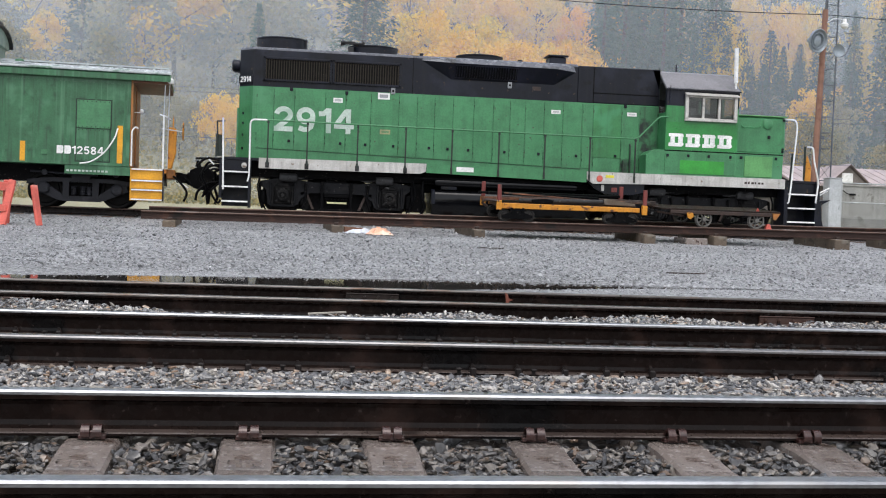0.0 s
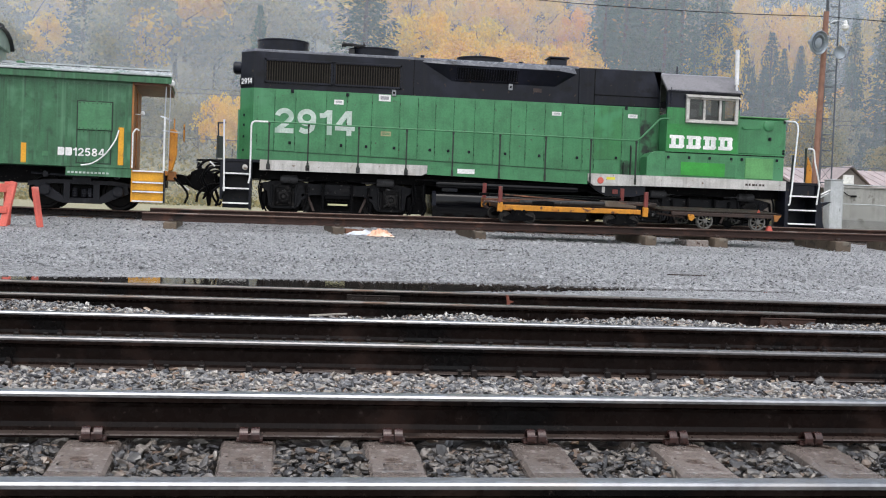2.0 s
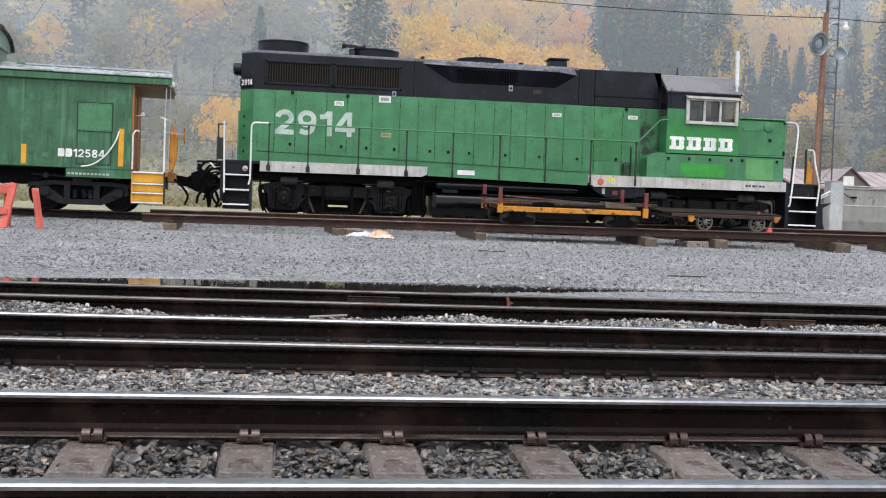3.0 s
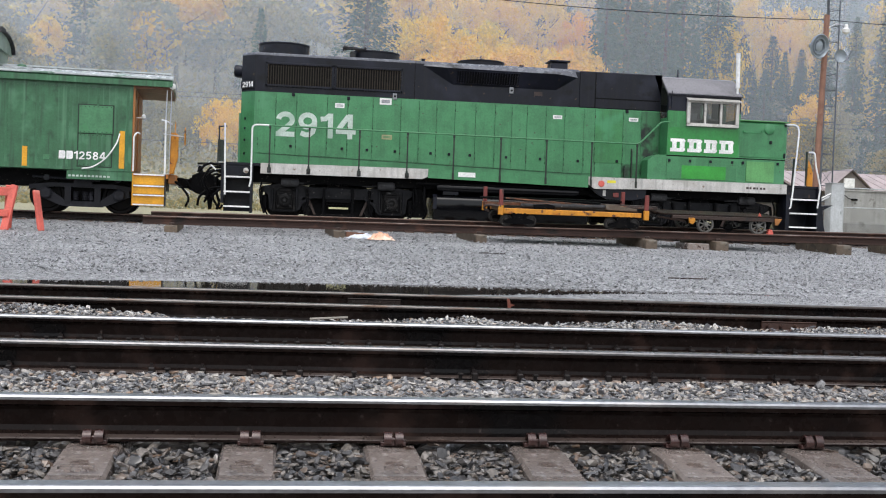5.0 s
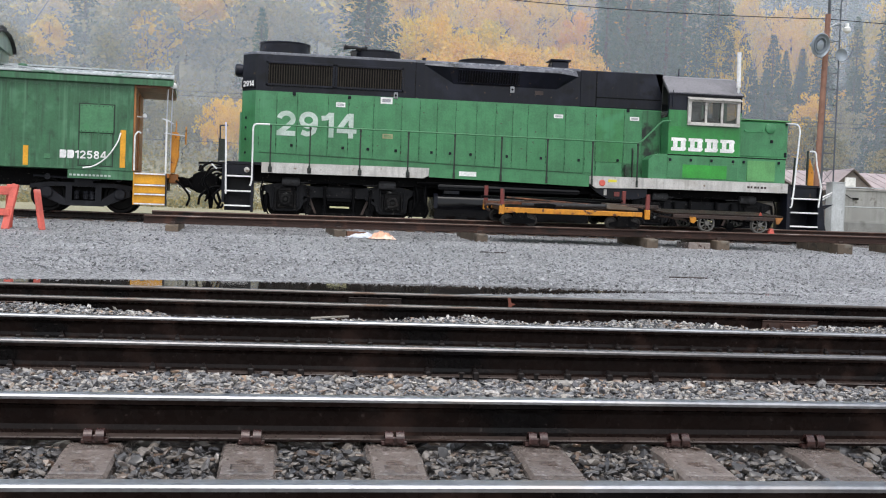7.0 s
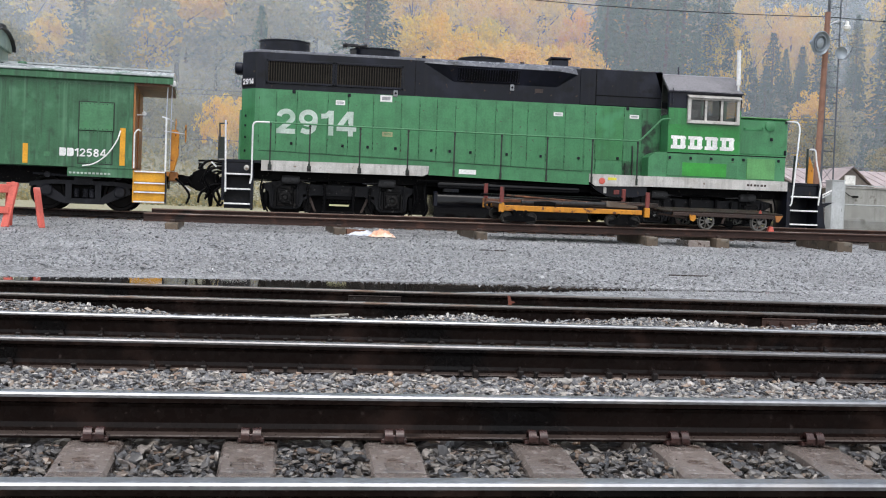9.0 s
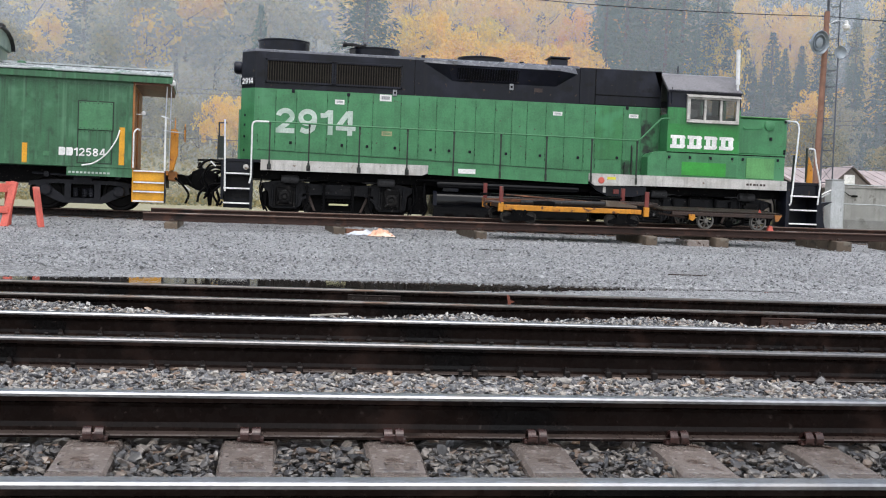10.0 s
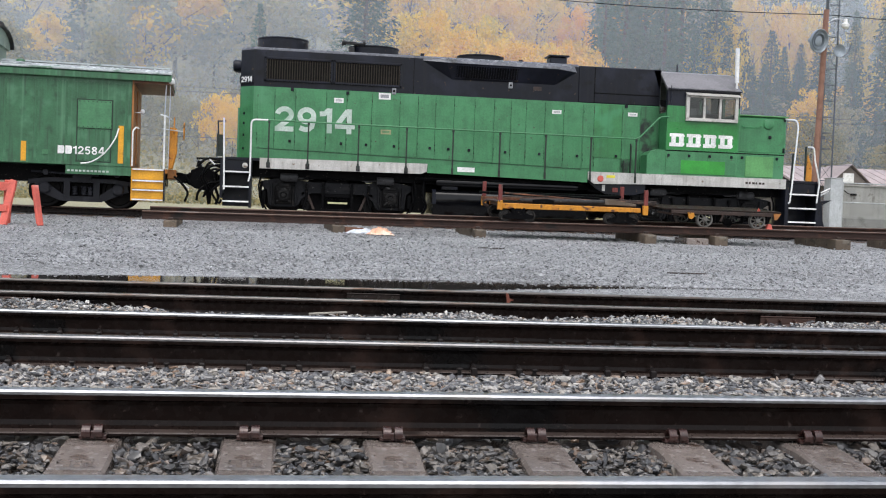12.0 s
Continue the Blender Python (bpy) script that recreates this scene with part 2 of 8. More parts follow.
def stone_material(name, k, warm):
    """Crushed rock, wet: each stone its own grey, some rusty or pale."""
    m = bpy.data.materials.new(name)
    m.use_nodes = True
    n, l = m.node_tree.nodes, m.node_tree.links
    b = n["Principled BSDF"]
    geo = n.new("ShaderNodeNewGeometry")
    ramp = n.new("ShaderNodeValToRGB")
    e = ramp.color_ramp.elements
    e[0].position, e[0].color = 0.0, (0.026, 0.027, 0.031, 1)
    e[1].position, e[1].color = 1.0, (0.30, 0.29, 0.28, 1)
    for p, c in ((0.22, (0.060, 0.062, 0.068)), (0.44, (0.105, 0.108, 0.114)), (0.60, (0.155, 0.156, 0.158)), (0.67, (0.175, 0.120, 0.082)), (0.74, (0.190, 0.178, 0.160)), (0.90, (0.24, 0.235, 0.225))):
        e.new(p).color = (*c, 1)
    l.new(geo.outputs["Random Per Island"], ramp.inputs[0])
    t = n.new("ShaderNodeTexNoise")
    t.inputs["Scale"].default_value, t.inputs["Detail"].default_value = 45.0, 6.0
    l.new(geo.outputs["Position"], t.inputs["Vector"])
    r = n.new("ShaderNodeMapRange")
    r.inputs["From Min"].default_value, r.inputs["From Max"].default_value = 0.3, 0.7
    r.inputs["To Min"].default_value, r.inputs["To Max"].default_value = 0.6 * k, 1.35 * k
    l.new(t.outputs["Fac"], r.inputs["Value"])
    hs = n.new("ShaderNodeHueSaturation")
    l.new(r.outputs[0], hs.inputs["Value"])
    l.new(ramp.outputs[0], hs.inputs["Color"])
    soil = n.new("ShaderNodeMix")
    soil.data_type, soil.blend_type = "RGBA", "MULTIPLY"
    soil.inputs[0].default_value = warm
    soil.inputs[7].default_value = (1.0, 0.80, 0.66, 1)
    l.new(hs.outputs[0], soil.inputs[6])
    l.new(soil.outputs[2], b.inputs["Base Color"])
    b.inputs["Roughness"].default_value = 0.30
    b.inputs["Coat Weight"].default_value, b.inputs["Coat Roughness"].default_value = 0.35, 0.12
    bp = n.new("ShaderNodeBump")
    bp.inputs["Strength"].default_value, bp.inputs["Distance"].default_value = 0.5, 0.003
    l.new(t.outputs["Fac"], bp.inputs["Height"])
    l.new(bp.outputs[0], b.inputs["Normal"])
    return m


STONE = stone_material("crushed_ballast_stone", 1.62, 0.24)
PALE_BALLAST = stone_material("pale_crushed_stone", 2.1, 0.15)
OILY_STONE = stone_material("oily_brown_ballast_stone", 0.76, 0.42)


def clear_material(name, color, rough, alpha_mix=None, bump=0.0):
    m = bpy.data.materials.new(name)
    m.use_nodes = True
    b = m.node_tree.nodes["Principled BSDF"]
    b.inputs["Base Color"].default_value = (*color, 1)
    b.inputs["Roughness"].default_value = rough
    if alpha_mix is None:
        b.inputs["Transmission Weight"].default_value = 1.0
    if bump:
        n, l = m.node_tree.nodes, m.node_tree.links
        t = n.new("ShaderNodeTexNoise")
        t.inputs["Scale"].default_value = 9.0
        l.new(n.new("ShaderNodeNewGeometry").outputs["Position"], t.inputs["Vector"])
        bp = n.new("ShaderNodeBump")
        bp.inputs["Strength"].default_value, bp.inputs["Distance"].default_value = 0.3, bump
        l.new(t.outputs["Fac"], bp.inputs["Height"])
        l.new(bp.outputs[0], b.inputs["Normal"])
    return m


# Both glasses are tinted dark so the cab looks shaded inside.
GLASS = clear_material("window_glass", (0.26, 0.28, 0.28), 0.03)
GLASS_DARK = clear_material("darkened_cab_glass", (0.16, 0.17, 0.17), 0.08)
PUDDLE = clear_material("muddy_puddle_water", (0.035, 0.030, 0.026), 0.03, 1.0, 0.0015)
PUDDLE.node_tree.nodes["Principled BSDF"].inputs["Specular IOR Level"].default_value = 0.6


def mist_material(name, share, scale):
    """Thin drizzle and low cloud: a little light caught by fine drops, the rest let through."""
    m = bpy.data.materials.new(name)
    m.use_nodes = True
    n, l = m.node_tree.nodes, m.node_tree.links
    n.remove(n["Principled BSDF"])
    clear, milk, both = n.new("ShaderNodeBsdfTransparent"), n.new("ShaderNodeBsdfDiffuse"), n.new("ShaderNodeMixShader")
    milk.inputs["Color"].default_value = (0.80, 0.88, 0.99, 1)
    t = n.new("ShaderNodeTexNoise")
    t.inputs["Scale"].default_value, t.inputs["Detail"].default_value = scale, 3.0
    l.new(n.new("ShaderNodeNewGeometry").outputs["Position"], t.inputs["Vector"])
    r = n.new("ShaderNodeMapRange")
    r.inputs["From Min"].default_value, r.inputs["From Max"].default_value = 0.3, 0.7
    r.inputs["To Min"].default_value, r.inputs["To Max"].default_value = share * 0.85, share * 1.15
    l.new(t.outputs["Fac"], r.inputs["Value"])
    l.new(r.outputs[0], both.inputs[0])
    l.new(clear.outputs[0], both.inputs[1])
    l.new(milk.outputs[0], both.inputs[2])
    l.new(both.outputs[0], n["Material Output"].inputs["Surface"])
    return m

# ---- building blocks ----
def stand(ob):
    """Where an object stands in the world."""
    m = ob.matrix_basis
    return stand(ob.parent) @ ob.matrix_parent_inverse @ m if ob.parent else m


def part(name, bm, material, parent=None, label="", smooth=False, at=None):
    """Links a bmesh as one mesh object, under a thing or a part where one is given."""
    me = bpy.data.meshes.new(name)
    bmesh.ops.recalc_face_normals(bm, faces=bm.faces)
    bm.to_mesh(me)
    bm.free()
    for m in material if isinstance(material, (list, tuple)) else [material]:
        me.materials.append(m)
    if smooth:
        me.polygons.foreach_set("use_smooth", [True] * len(me.polygons))
        me.set_sharp_from_angle(angle=radians(38))
    ob = new(name, me)
    if parent:
        ob.parent = parent
        ob.matrix_parent_inverse = stand(parent).inverted()
    if at:
        ob.location = at
    if label:
        tagged(ob, label)
    return ob


def again(name, ob, parent, m):
    """Another piece on the same mesh."""
    o = new(name, ob.data)
    o.parent = parent
    o.matrix_parent_inverse = stand(parent).inverted()
    o.matrix_basis = m
    return o


def thing(name, label, category, group="", m=None):
    e = new(name)
    e.empty_display_size = 0.2
    tagged(e, label, category, group)
    if m:
        e.matrix_basis = m
    return e


def box(bm, x0, x1, y0, y1, z0, z1, bevel=0.0, m=None, mi=0):
    vs = [bm.verts.new(Vector(c)) for c in ((x0, y0, z0), (x1, y0, z0), (x1, y1, z0), (x0, y1, z0), (x0, y0, z1), (x1, y0, z1), (x1, y1, z1), (x0, y1, z1))]
    fs = [bm.faces.new([vs[i] for i in f]) for f in ((0, 3, 2, 1), (4, 5, 6, 7), (0, 1, 5, 4), (1, 2, 6, 5), (2, 3, 7, 6), (3, 0, 4, 7))]
    for f in fs:
        f.material_index = mi
    if m:
        for v in vs:
            v.co = m @ v.co
    if bevel:
        es = list({e for f in fs for e in f.edges})
        bmesh.ops.bevel(bm, geom=es, offset=bevel, segments=1, affect="EDGES", profile=0.5)
    return bm


def cyl(bm, p0, p1, r0, r1=None, seg=12, mi=0):
    p0, p1 = Vector(p0), Vector(p1)
    r1 = r0 if r1 is None else r1
    q = (p1 - p0).to_track_quat("Z", "Y")
    rings = []
    for p, r in ((p0, r0), (p1, r1)):
        rings.append([bm.verts.new(p + q @ Vector((r * math.cos(2 * math.pi * i / seg), r * math.sin(2 * math.pi * i / seg), 0))) for i in range(seg)])
    for i in range(seg):
        bm.faces.new((rings[0][i], rings[0][(i + 1) % seg], rings[1][(i + 1) % seg], rings[1][i])).material_index = mi
    bm.faces.new(rings[0][::-1]).material_index = mi
    bm.faces.new(rings[1]).material_index = mi
    return bm


def tube(bm, pts, r, seg=8, mi=0):
    """A round bar along a line of points."""
    pts = [Vector(p) for p in pts]
    rings = []
    q = None
    for i, p in enumerate(pts):
        d = (pts[min(i + 1, len(pts) - 1)] - pts[max(i - 1, 0)]).normalized()
        if q is None:
            q = d.to_track_quat("Z", "Y")
        else:
            q = (q @ Vector((0, 0, 1))).rotation_difference(d) @ q
        rings.append([bm.verts.new(p + q @ Vector((r * math.cos(2 * math.pi * k / seg), r * math.sin(2 * math.pi * k / seg), 0))) for k in range(seg)])
    for a, b in zip(rings, rings[1:]):
        for k in range(seg):
            bm.faces.new((a[k], a[(k + 1) % seg], b[(k + 1) % seg], b[k])).material_index = mi
    bm.faces.new(rings[0][::-1]).material_index = mi
    bm.faces.new(rings[-1]).material_index = mi
    return bm


def curve_pts(pts, steps=6):
    """Points of a smooth line through pts."""
    P = [Vector(p) for p in pts]
    P = [2 * P[0] - P[1]] + P + [2 * P[-1] - P[-2]]
    out = []
    for i in range(1, len(P) - 2):
        a, b, c, d = P[i - 1:i + 3]
        for s in range(steps):
            t = s / steps
            out.append(0.5 * (2 * b + (c - a) * t + (2 * a - 5 * b + 4 * c - d) * t * t + (3 * b - a - 3 * c + d) * t ** 3))
    return out + [P[-2]]


def bent(pts, r=0.06, steps=4):
    """A line with its corners rounded."""
    P = [Vector(p) for p in pts]
    out = [P[0]]
    for a, b, c in zip(P, P[1:], P[2:]):
        u, v = (a - b), (c - b)
        k = min(r, u.length / 2, v.length / 2)
        s, e = b + u.normalized() * k, b + v.normalized() * k
        for i in range(steps + 1):
            t = i / steps
            out.append(s * (1 - t) ** 2 + b * 2 * t * (1 - t) + e * t * t)
    return out + [P[-1]]


def slab(bm, outline, y0, y1, mi=0, bevel=0.0):
    """An outline in x and z, drawn out from y0 to y1."""
    a = [bm.verts.new((x, y0, z)) for x, z in outline]
    b = [bm.verts.new((x, y1, z)) for x, z in outline]
    n = len(outline)
    fs = [bm.faces.new(a), bm.faces.new(b[::-1])]
    for i in range(n):
        fs.append(bm.faces.new((a[i], b[i], b[(i + 1) % n], a[(i + 1) % n])))
    for f in fs:
        f.material_index = mi
    if bevel:
        bmesh.ops.bevel(bm, geom=list(fs[0].edges) + list(fs[1].edges), offset=bevel, segments=1, affect="EDGES", profile=0.5)
    return bm


def draw_x(bm, outline, x0, x1, steps=1, mi=0):
    """An outline in y and z, drawn out along x."""
    n = len(outline)
    rings = [[bm.verts.new((x0 + (x1 - x0) * i / steps, y, z)) for y, z in outline] for i in range(steps + 1)]
    for a, b in zip(rings, rings[1:]):
        for i in range(n):
            bm.faces.new((a[i], a[(i + 1) % n], b[(i + 1) % n], b[i])).material_index = mi
    bm.faces.new(rings[0][::-1]).material_index = mi
    bm.faces.new(rings[-1]).material_index = mi
    return bm


def lathe(bm, profile, centre, axis="y", seg=20, mi=0, caps=True):
    """A profile of (radius, height) turned about an axis."""
    c = Vector(centre)
    ax = {"x": (Vector((0, 1, 0)), Vector((0, 0, 1)), Vector((1, 0, 0))), "y": (Vector((1, 0, 0)), Vector((0, 0, 1)), Vector((0, 1, 0))), "z": (Vector((1, 0, 0)), Vector((0, 1, 0)), Vector((0, 0, 1)))}[axis]
    rings = []
    for r, h in profile:
        rings.append([bm.verts.new(c + ax[2] * h + (ax[0] * math.cos(2 * math.pi * i / seg) + ax[1] * math.sin(2 * math.pi * i / seg)) * max(r, 1e-4)) for i in range(seg)])
    for a, b in zip(rings, rings[1:]):
        for i in range(seg):
            bm.faces.new((a[i], a[(i + 1) % seg], b[(i + 1) % seg], b[i])).material_index = mi
    if caps:
        bm.faces.new(rings[0][::-1]).material_index = mi
        bm.faces.new(rings[-1]).material_index = mi
    return bm


def B():
    return bmesh.new()


def stroke(bm, pts, w, y, closed=False):
    """A painted stroke of even width along points (x, z)."""
    P = [Vector(p) for p in pts]
    n = len(P)
    sides = []
    for i, p in enumerate(P):
        a = P[(i - 1) % n] if closed or i else p
        b = P[(i + 1) % n] if closed or i < n - 1 else p
        d = (b - a).normalized()
        k = Vector((-d.y, d.x)) * (w / 2)
        sides.append([bm.verts.new((q.x, y, q.y)) for q in (p + k, p - k)])
    for i in range(n if closed else n - 1):
        a, b = sides[i], sides[(i + 1) % n]
        bm.faces.new((a[0], a[1], b[1], b[0]))


def arc(cx, cz, rx, rz, a0, a1, n=14):
    return [(cx + rx * math.cos(radians(a0 + (a1 - a0) * i / n)), cz + rz * math.sin(radians(a0 + (a1 - a0) * i / n))) for i in range(n + 1)]


# strokes of the figures in a box 0.75 wide and 1 high; True closes a stroke into a ring
FIGURES = {
    "1": (0.50, [([(0.40, 0.0), (0.40, 1.0)], False), ([(0.0, 0.76), (0.20, 0.78), (0.36, 0.93)], False)]),
    "2": (0.75, [(arc(0.375, 0.67, 0.275, 0.23, 175, -20) + [(0.46, 0.40), (0.22, 0.22), (0.13, 0.14)], False), ([(0.0, 0.10), (0.75, 0.10)], False)]),
    "4": (0.80, [([(0.57, 0.0), (0.57, 1.0)], False), ([(0.0, 0.30), (0.80, 0.30)], False), ([(0.09, 0.36), (0.50, 0.94)], False)]),
    "5": (0.75, [([(0.14, 0.90), (0.68, 0.90)], False), ([(0.17, 0.90), (0.12, 0.48)], False), (arc(0.36, 0.34, 0.28, 0.24, 125, -150), False)]),
    "8": (0.75, [(arc(0.375, 0.73, 0.24, 0.17, 0, 345, 17), True), (arc(0.375, 0.29, 0.27, 0.20, 0, 345, 17), True)]),
    "9": (0.78, [(arc(0.39, 0.66, 0.28, 0.245, 0, 345, 17), True), ([(0.67, 0.64), (0.665, 0.45), (0.60, 0.22), (0.47, 0.115), (0.33, 0.10), (0.12, 0.17)], False)]),
}


def figures(name, text, x, y, z, height, width, material, parent, weight=0.2, gap=0.12, label=""):
    """Painted numerals on a side that faces -y: x, z are the lower left corner."""
    bm = B()
    total = sum(FIGURES[c][0] for c in text) + gap * (len(text) - 1)
    kx, at = width / total, 0.0
    for c in text:
        w, strokes = FIGURES[c]
        for i, (pts, ring) in enumerate(strokes):
            stroke(bm, [(x + kx * (at + p), z + height * q) for p, q in pts], weight * height, y - 0.003 - 0.001 * i, ring)
        at += w + gap
    return part(name, bm, material, parent, label)

# ---- ground: track bed, gravel yard that rises gently, grass, and the wooded hillside ----
PROFILE = [(-120, -0.30), (-8, -0.12), (2.0, -0.07), (9.0, -0.07), (10.6, 0.02), (11.5, 0.06), (12.3, 0.07), (13.2, 0.088), (13.85, 0.120), (14.5, 0.138), (16.0, 0.185), (20.0, 0.305), (24.0, 0.405),
           (26.0, 0.45), (28.0, 0.50), (30.0, 0.58), (34.0, 0.58), (50.0, 0.70), (75.0, 1.2), (95.0, 4.5), (130.0, 15.0), (180.0, 36.0), (260.0, 74.0), (380.0, 120.0), (700.0, 165.0), (1500.0, 170.0)]


SHORE_FAR = [(-60, 12.3), (-3.1, 13.12), (-1.77, 13.62), (-0.42, 13.95), (0.68, 14.22), (1.83, 14.40), (2.66, 14.50), (3.2, 14.52), (3.76, 14.47), (4.38, 14.47), (5.6, 14.56), (7.0, 14.50)]
SHORE_NEAR = [(-60, 11.75), (1.4, 12.3), (2.0, 12.75), (2.47, 12.95), (3.0, 13.15), (3.6, 13.45), (4.38, 13.85), (5.6, 14.15), (7.0, 14.30)]
WATER = 0.126


def shore(line, x):
    return float(np.interp(x, [a for a, b in line], [b for a, b in line])) + 0.05 * noise.noise(Vector((x * 1.9, 7.0, 1.0)))


def ground_z(x, y):
    for (a, za), (b, zb) in zip(PROFILE, PROFILE[1:]):
        if a <= y <= b:
            z = za + (zb - za) * (y - a) / (b - a)
            break
    else:
        z = PROFILE[0][1] if y < 0 else PROFILE[-1][1]
    if 11.6 < y < 33:
        z += 0.014 * noise.noise(Vector((x * 0.7, y * 0.9, 0.3))) + 0.007 * noise.noise(Vector((x * 2.3, y * 2.6, 4.0)))
        if y < 16:
            # the hollow that holds the rain water
            far, near = shore(SHORE_FAR, x), shore(SHORE_NEAR, x)
            rough = 0.004 * noise.noise(Vector((x * 4.0, y * 4.0, 9.0)))
            if y > far:
                z = min(z, WATER + 0.10 * (y - far)) if y < 14.6 else z
                z = max(z, WATER + 0.03 * (y - far)) + rough
            elif y > near:
                z = WATER - 0.16 * min(0.3, y - near, far - y)
            else:
                z = WATER + 0.003 * min(1.0, (near - y) / 0.3) * min(1.0, max(0.0, (y - 11.3) / 0.4)) - 0.05 * max(0.0, (11.9 - y) / 0.4) + rough
    if y > 75:
        z += (y - 75) * 0.07 * noise.noise(Vector((x * 0.011, y * 0.013, 2.0)))
    return z


def build_ground():
    xs = [-900, -500, -300, -200, -140, -100, -70, -50, -35, -25, -18] + [-14 + 0.5 * i for i in range(20)] + [-4 + 0.2 * i for i in range(65)] + [9 + 0.5 * i for i in range(31)] + [28, 34, 42, 55, 75, 100, 140, 200, 300, 500, 900]
    ys = [-120, -60, -25, -8, 0, 2, 5, 9, 10.6] + [11.2 + 0.1 * i for i in range(42)] + [15.5 + 0.75 * i for i in range(25)] + [35, 40, 45, 50, 60, 75, 85, 95, 110, 130, 150, 180, 215, 260, 310, 380, 500, 700, 1500]
    verts = [(x, y, ground_z(x, y)) for y in ys for x in xs]
    nx = len(xs)
    faces = [(j * nx + i, j * nx + i + 1, (j + 1) * nx + i + 1, (j + 1) * nx + i) for j in range(len(ys) - 1) for i in range(nx - 1)]
    me = bpy.data.meshes.new("ground")
    me.from_pydata(verts, [], faces)
    me.polygons.foreach_set("use_smooth", [True] * len(faces))
    me.materials.append(GRAVEL)
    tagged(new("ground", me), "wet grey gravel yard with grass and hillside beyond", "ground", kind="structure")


build_ground()


def build_puddle():
    bm = B()
    xs = [-40.0, -30.0, -20.0, -12.0] + [-8.0 + 0.3 * i for i in range(50)]
    pts = [bm.verts.new((x, shore(SHORE_FAR, x) + 0.12, WATER)) for x in xs] + [bm.verts.new((x, shore(SHORE_NEAR, x) - 0.12, WATER)) for x in xs[::-1]]
    bm.faces.new(pts)
    tagged(part("water", bm, PUDDLE), "shallow brown rain puddle lying beside the rails", "puddle", kind="structure")


build_puddle()


# ---- rails and sleepers ----
RAIL = [(-0.075, 0.0), (0.075, 0.0), (0.075, 0.010), (0.066, 0.0145), (0.032, 0.022), (0.014, 0.034), (0.0095, 0.055), (0.0095, 0.118), (0.016, 0.134), (0.036, 0.142), (0.0374, 0.161), (0.0375, 0.172), (0.033, 0.180), (0.022, 0.1835)]
RAIL = RAIL + [(-y, z) for y, z in RAIL[::-1]][:-2] + [(-0.075, 0.010)]


def rail_bm(x0, x1, k=1.0, head=1):
    bm = B()
    out = [(y * k, z * k) for y, z in RAIL]
    draw_x(bm, out, x0, x1, max(1, int((x1 - x0) / 4)))
    bm.normal_update()
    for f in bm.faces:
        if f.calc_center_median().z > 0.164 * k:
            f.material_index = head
        # Upturned foot faces take the paler colours that carry the sky's light.
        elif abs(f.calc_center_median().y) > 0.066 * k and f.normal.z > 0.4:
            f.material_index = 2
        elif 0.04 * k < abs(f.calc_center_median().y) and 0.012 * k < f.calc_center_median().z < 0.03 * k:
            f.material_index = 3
    return bm


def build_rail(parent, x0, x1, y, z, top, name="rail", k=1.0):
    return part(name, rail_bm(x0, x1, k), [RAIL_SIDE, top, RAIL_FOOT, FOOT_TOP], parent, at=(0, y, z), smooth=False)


def concrete_sleeper_bm():
    bm = B()
    # a long prism whose top sinks towards the middle
    ys = [-1.30, -0.98, -0.55, -0.25, 0.25, 0.55, 0.98, 1.30]
    tops = [0.0, 0.0, 0.0, -0.028, -0.028, 0.0, 0.0, 0.0]
    rings = []
    for y, t in zip(ys, tops):
        rings.append([bm.verts.new(p) for p in ((-0.14, y, -0.21), (0.14, y, -0.21), (0.112, y, t - 0.014), (0.099, y, t), (-0.099, y, t), (-0.112, y, t - 0.014))])
    for a, b in zip(rings, rings[1:]):
        for i in range(6):
            bm.faces.new((a[i], a[(i + 1) % 6], b[(i + 1) % 6], b[i]))
    bm.faces.new(rings[0][::-1])
    bm.faces.new(rings[-1])
    return bm


CLIP = 0.82          # size of a clip


def clip_bm():
    """A pair of sprung steel straps over the rail's foot, with the cast shoulder between them; faces -y."""
    bm = B()
    for x in (-0.029, 0.029):
        pts = [(0.03, 0.012), (0.002, 0.030), (-0.022, 0.052), (-0.046, 0.047), (-0.060, 0.026), (-0.056, 0.006), (-0.036, -0.004)]
        P = curve_pts([(x, y, z) for y, z in pts], 3)
        rings = []
        for i, p in enumerate(P):
            d = (P[min(i + 1, len(P) - 1)] - P[max(i - 1, 0)]).normalized()
            nrm = Vector((0, -d.z, d.y)) * 0.0065
            rings.append([bm.verts.new(p + Vector((s * 0.0205, 0, 0)) + q * nrm) for s, q in ((-1, -1), (1, -1), (1, 1), (-1, 1))])
        for a, b in zip(rings, rings[1:]):
            for i in range(4):
                bm.faces.new((a[i], a[(i + 1) % 4], b[(i + 1) % 4], b[i]))
        bm.faces.new(rings[0][::-1])
        bm.faces.new(rings[-1])
    box(bm, -0.012, 0.012, -0.05, 0.02, -0.012, 0.030, 0.005)
    box(bm, -0.066, 0.066, -0.040, 0.03, -0.015, 0.008, 0.004)
    for v in bm.verts:
        v.co *= CLIP
    return bm


YA, YB, YC = 3.362, 6.850, 10.02          # near rails of the three tracks
PITCH = 0.61
SHIFT = {1: 0.0145, 2: -0.007, 3: 0.005, 4: 0.019, 5: 0.024}          # sleepers a little off their pitch


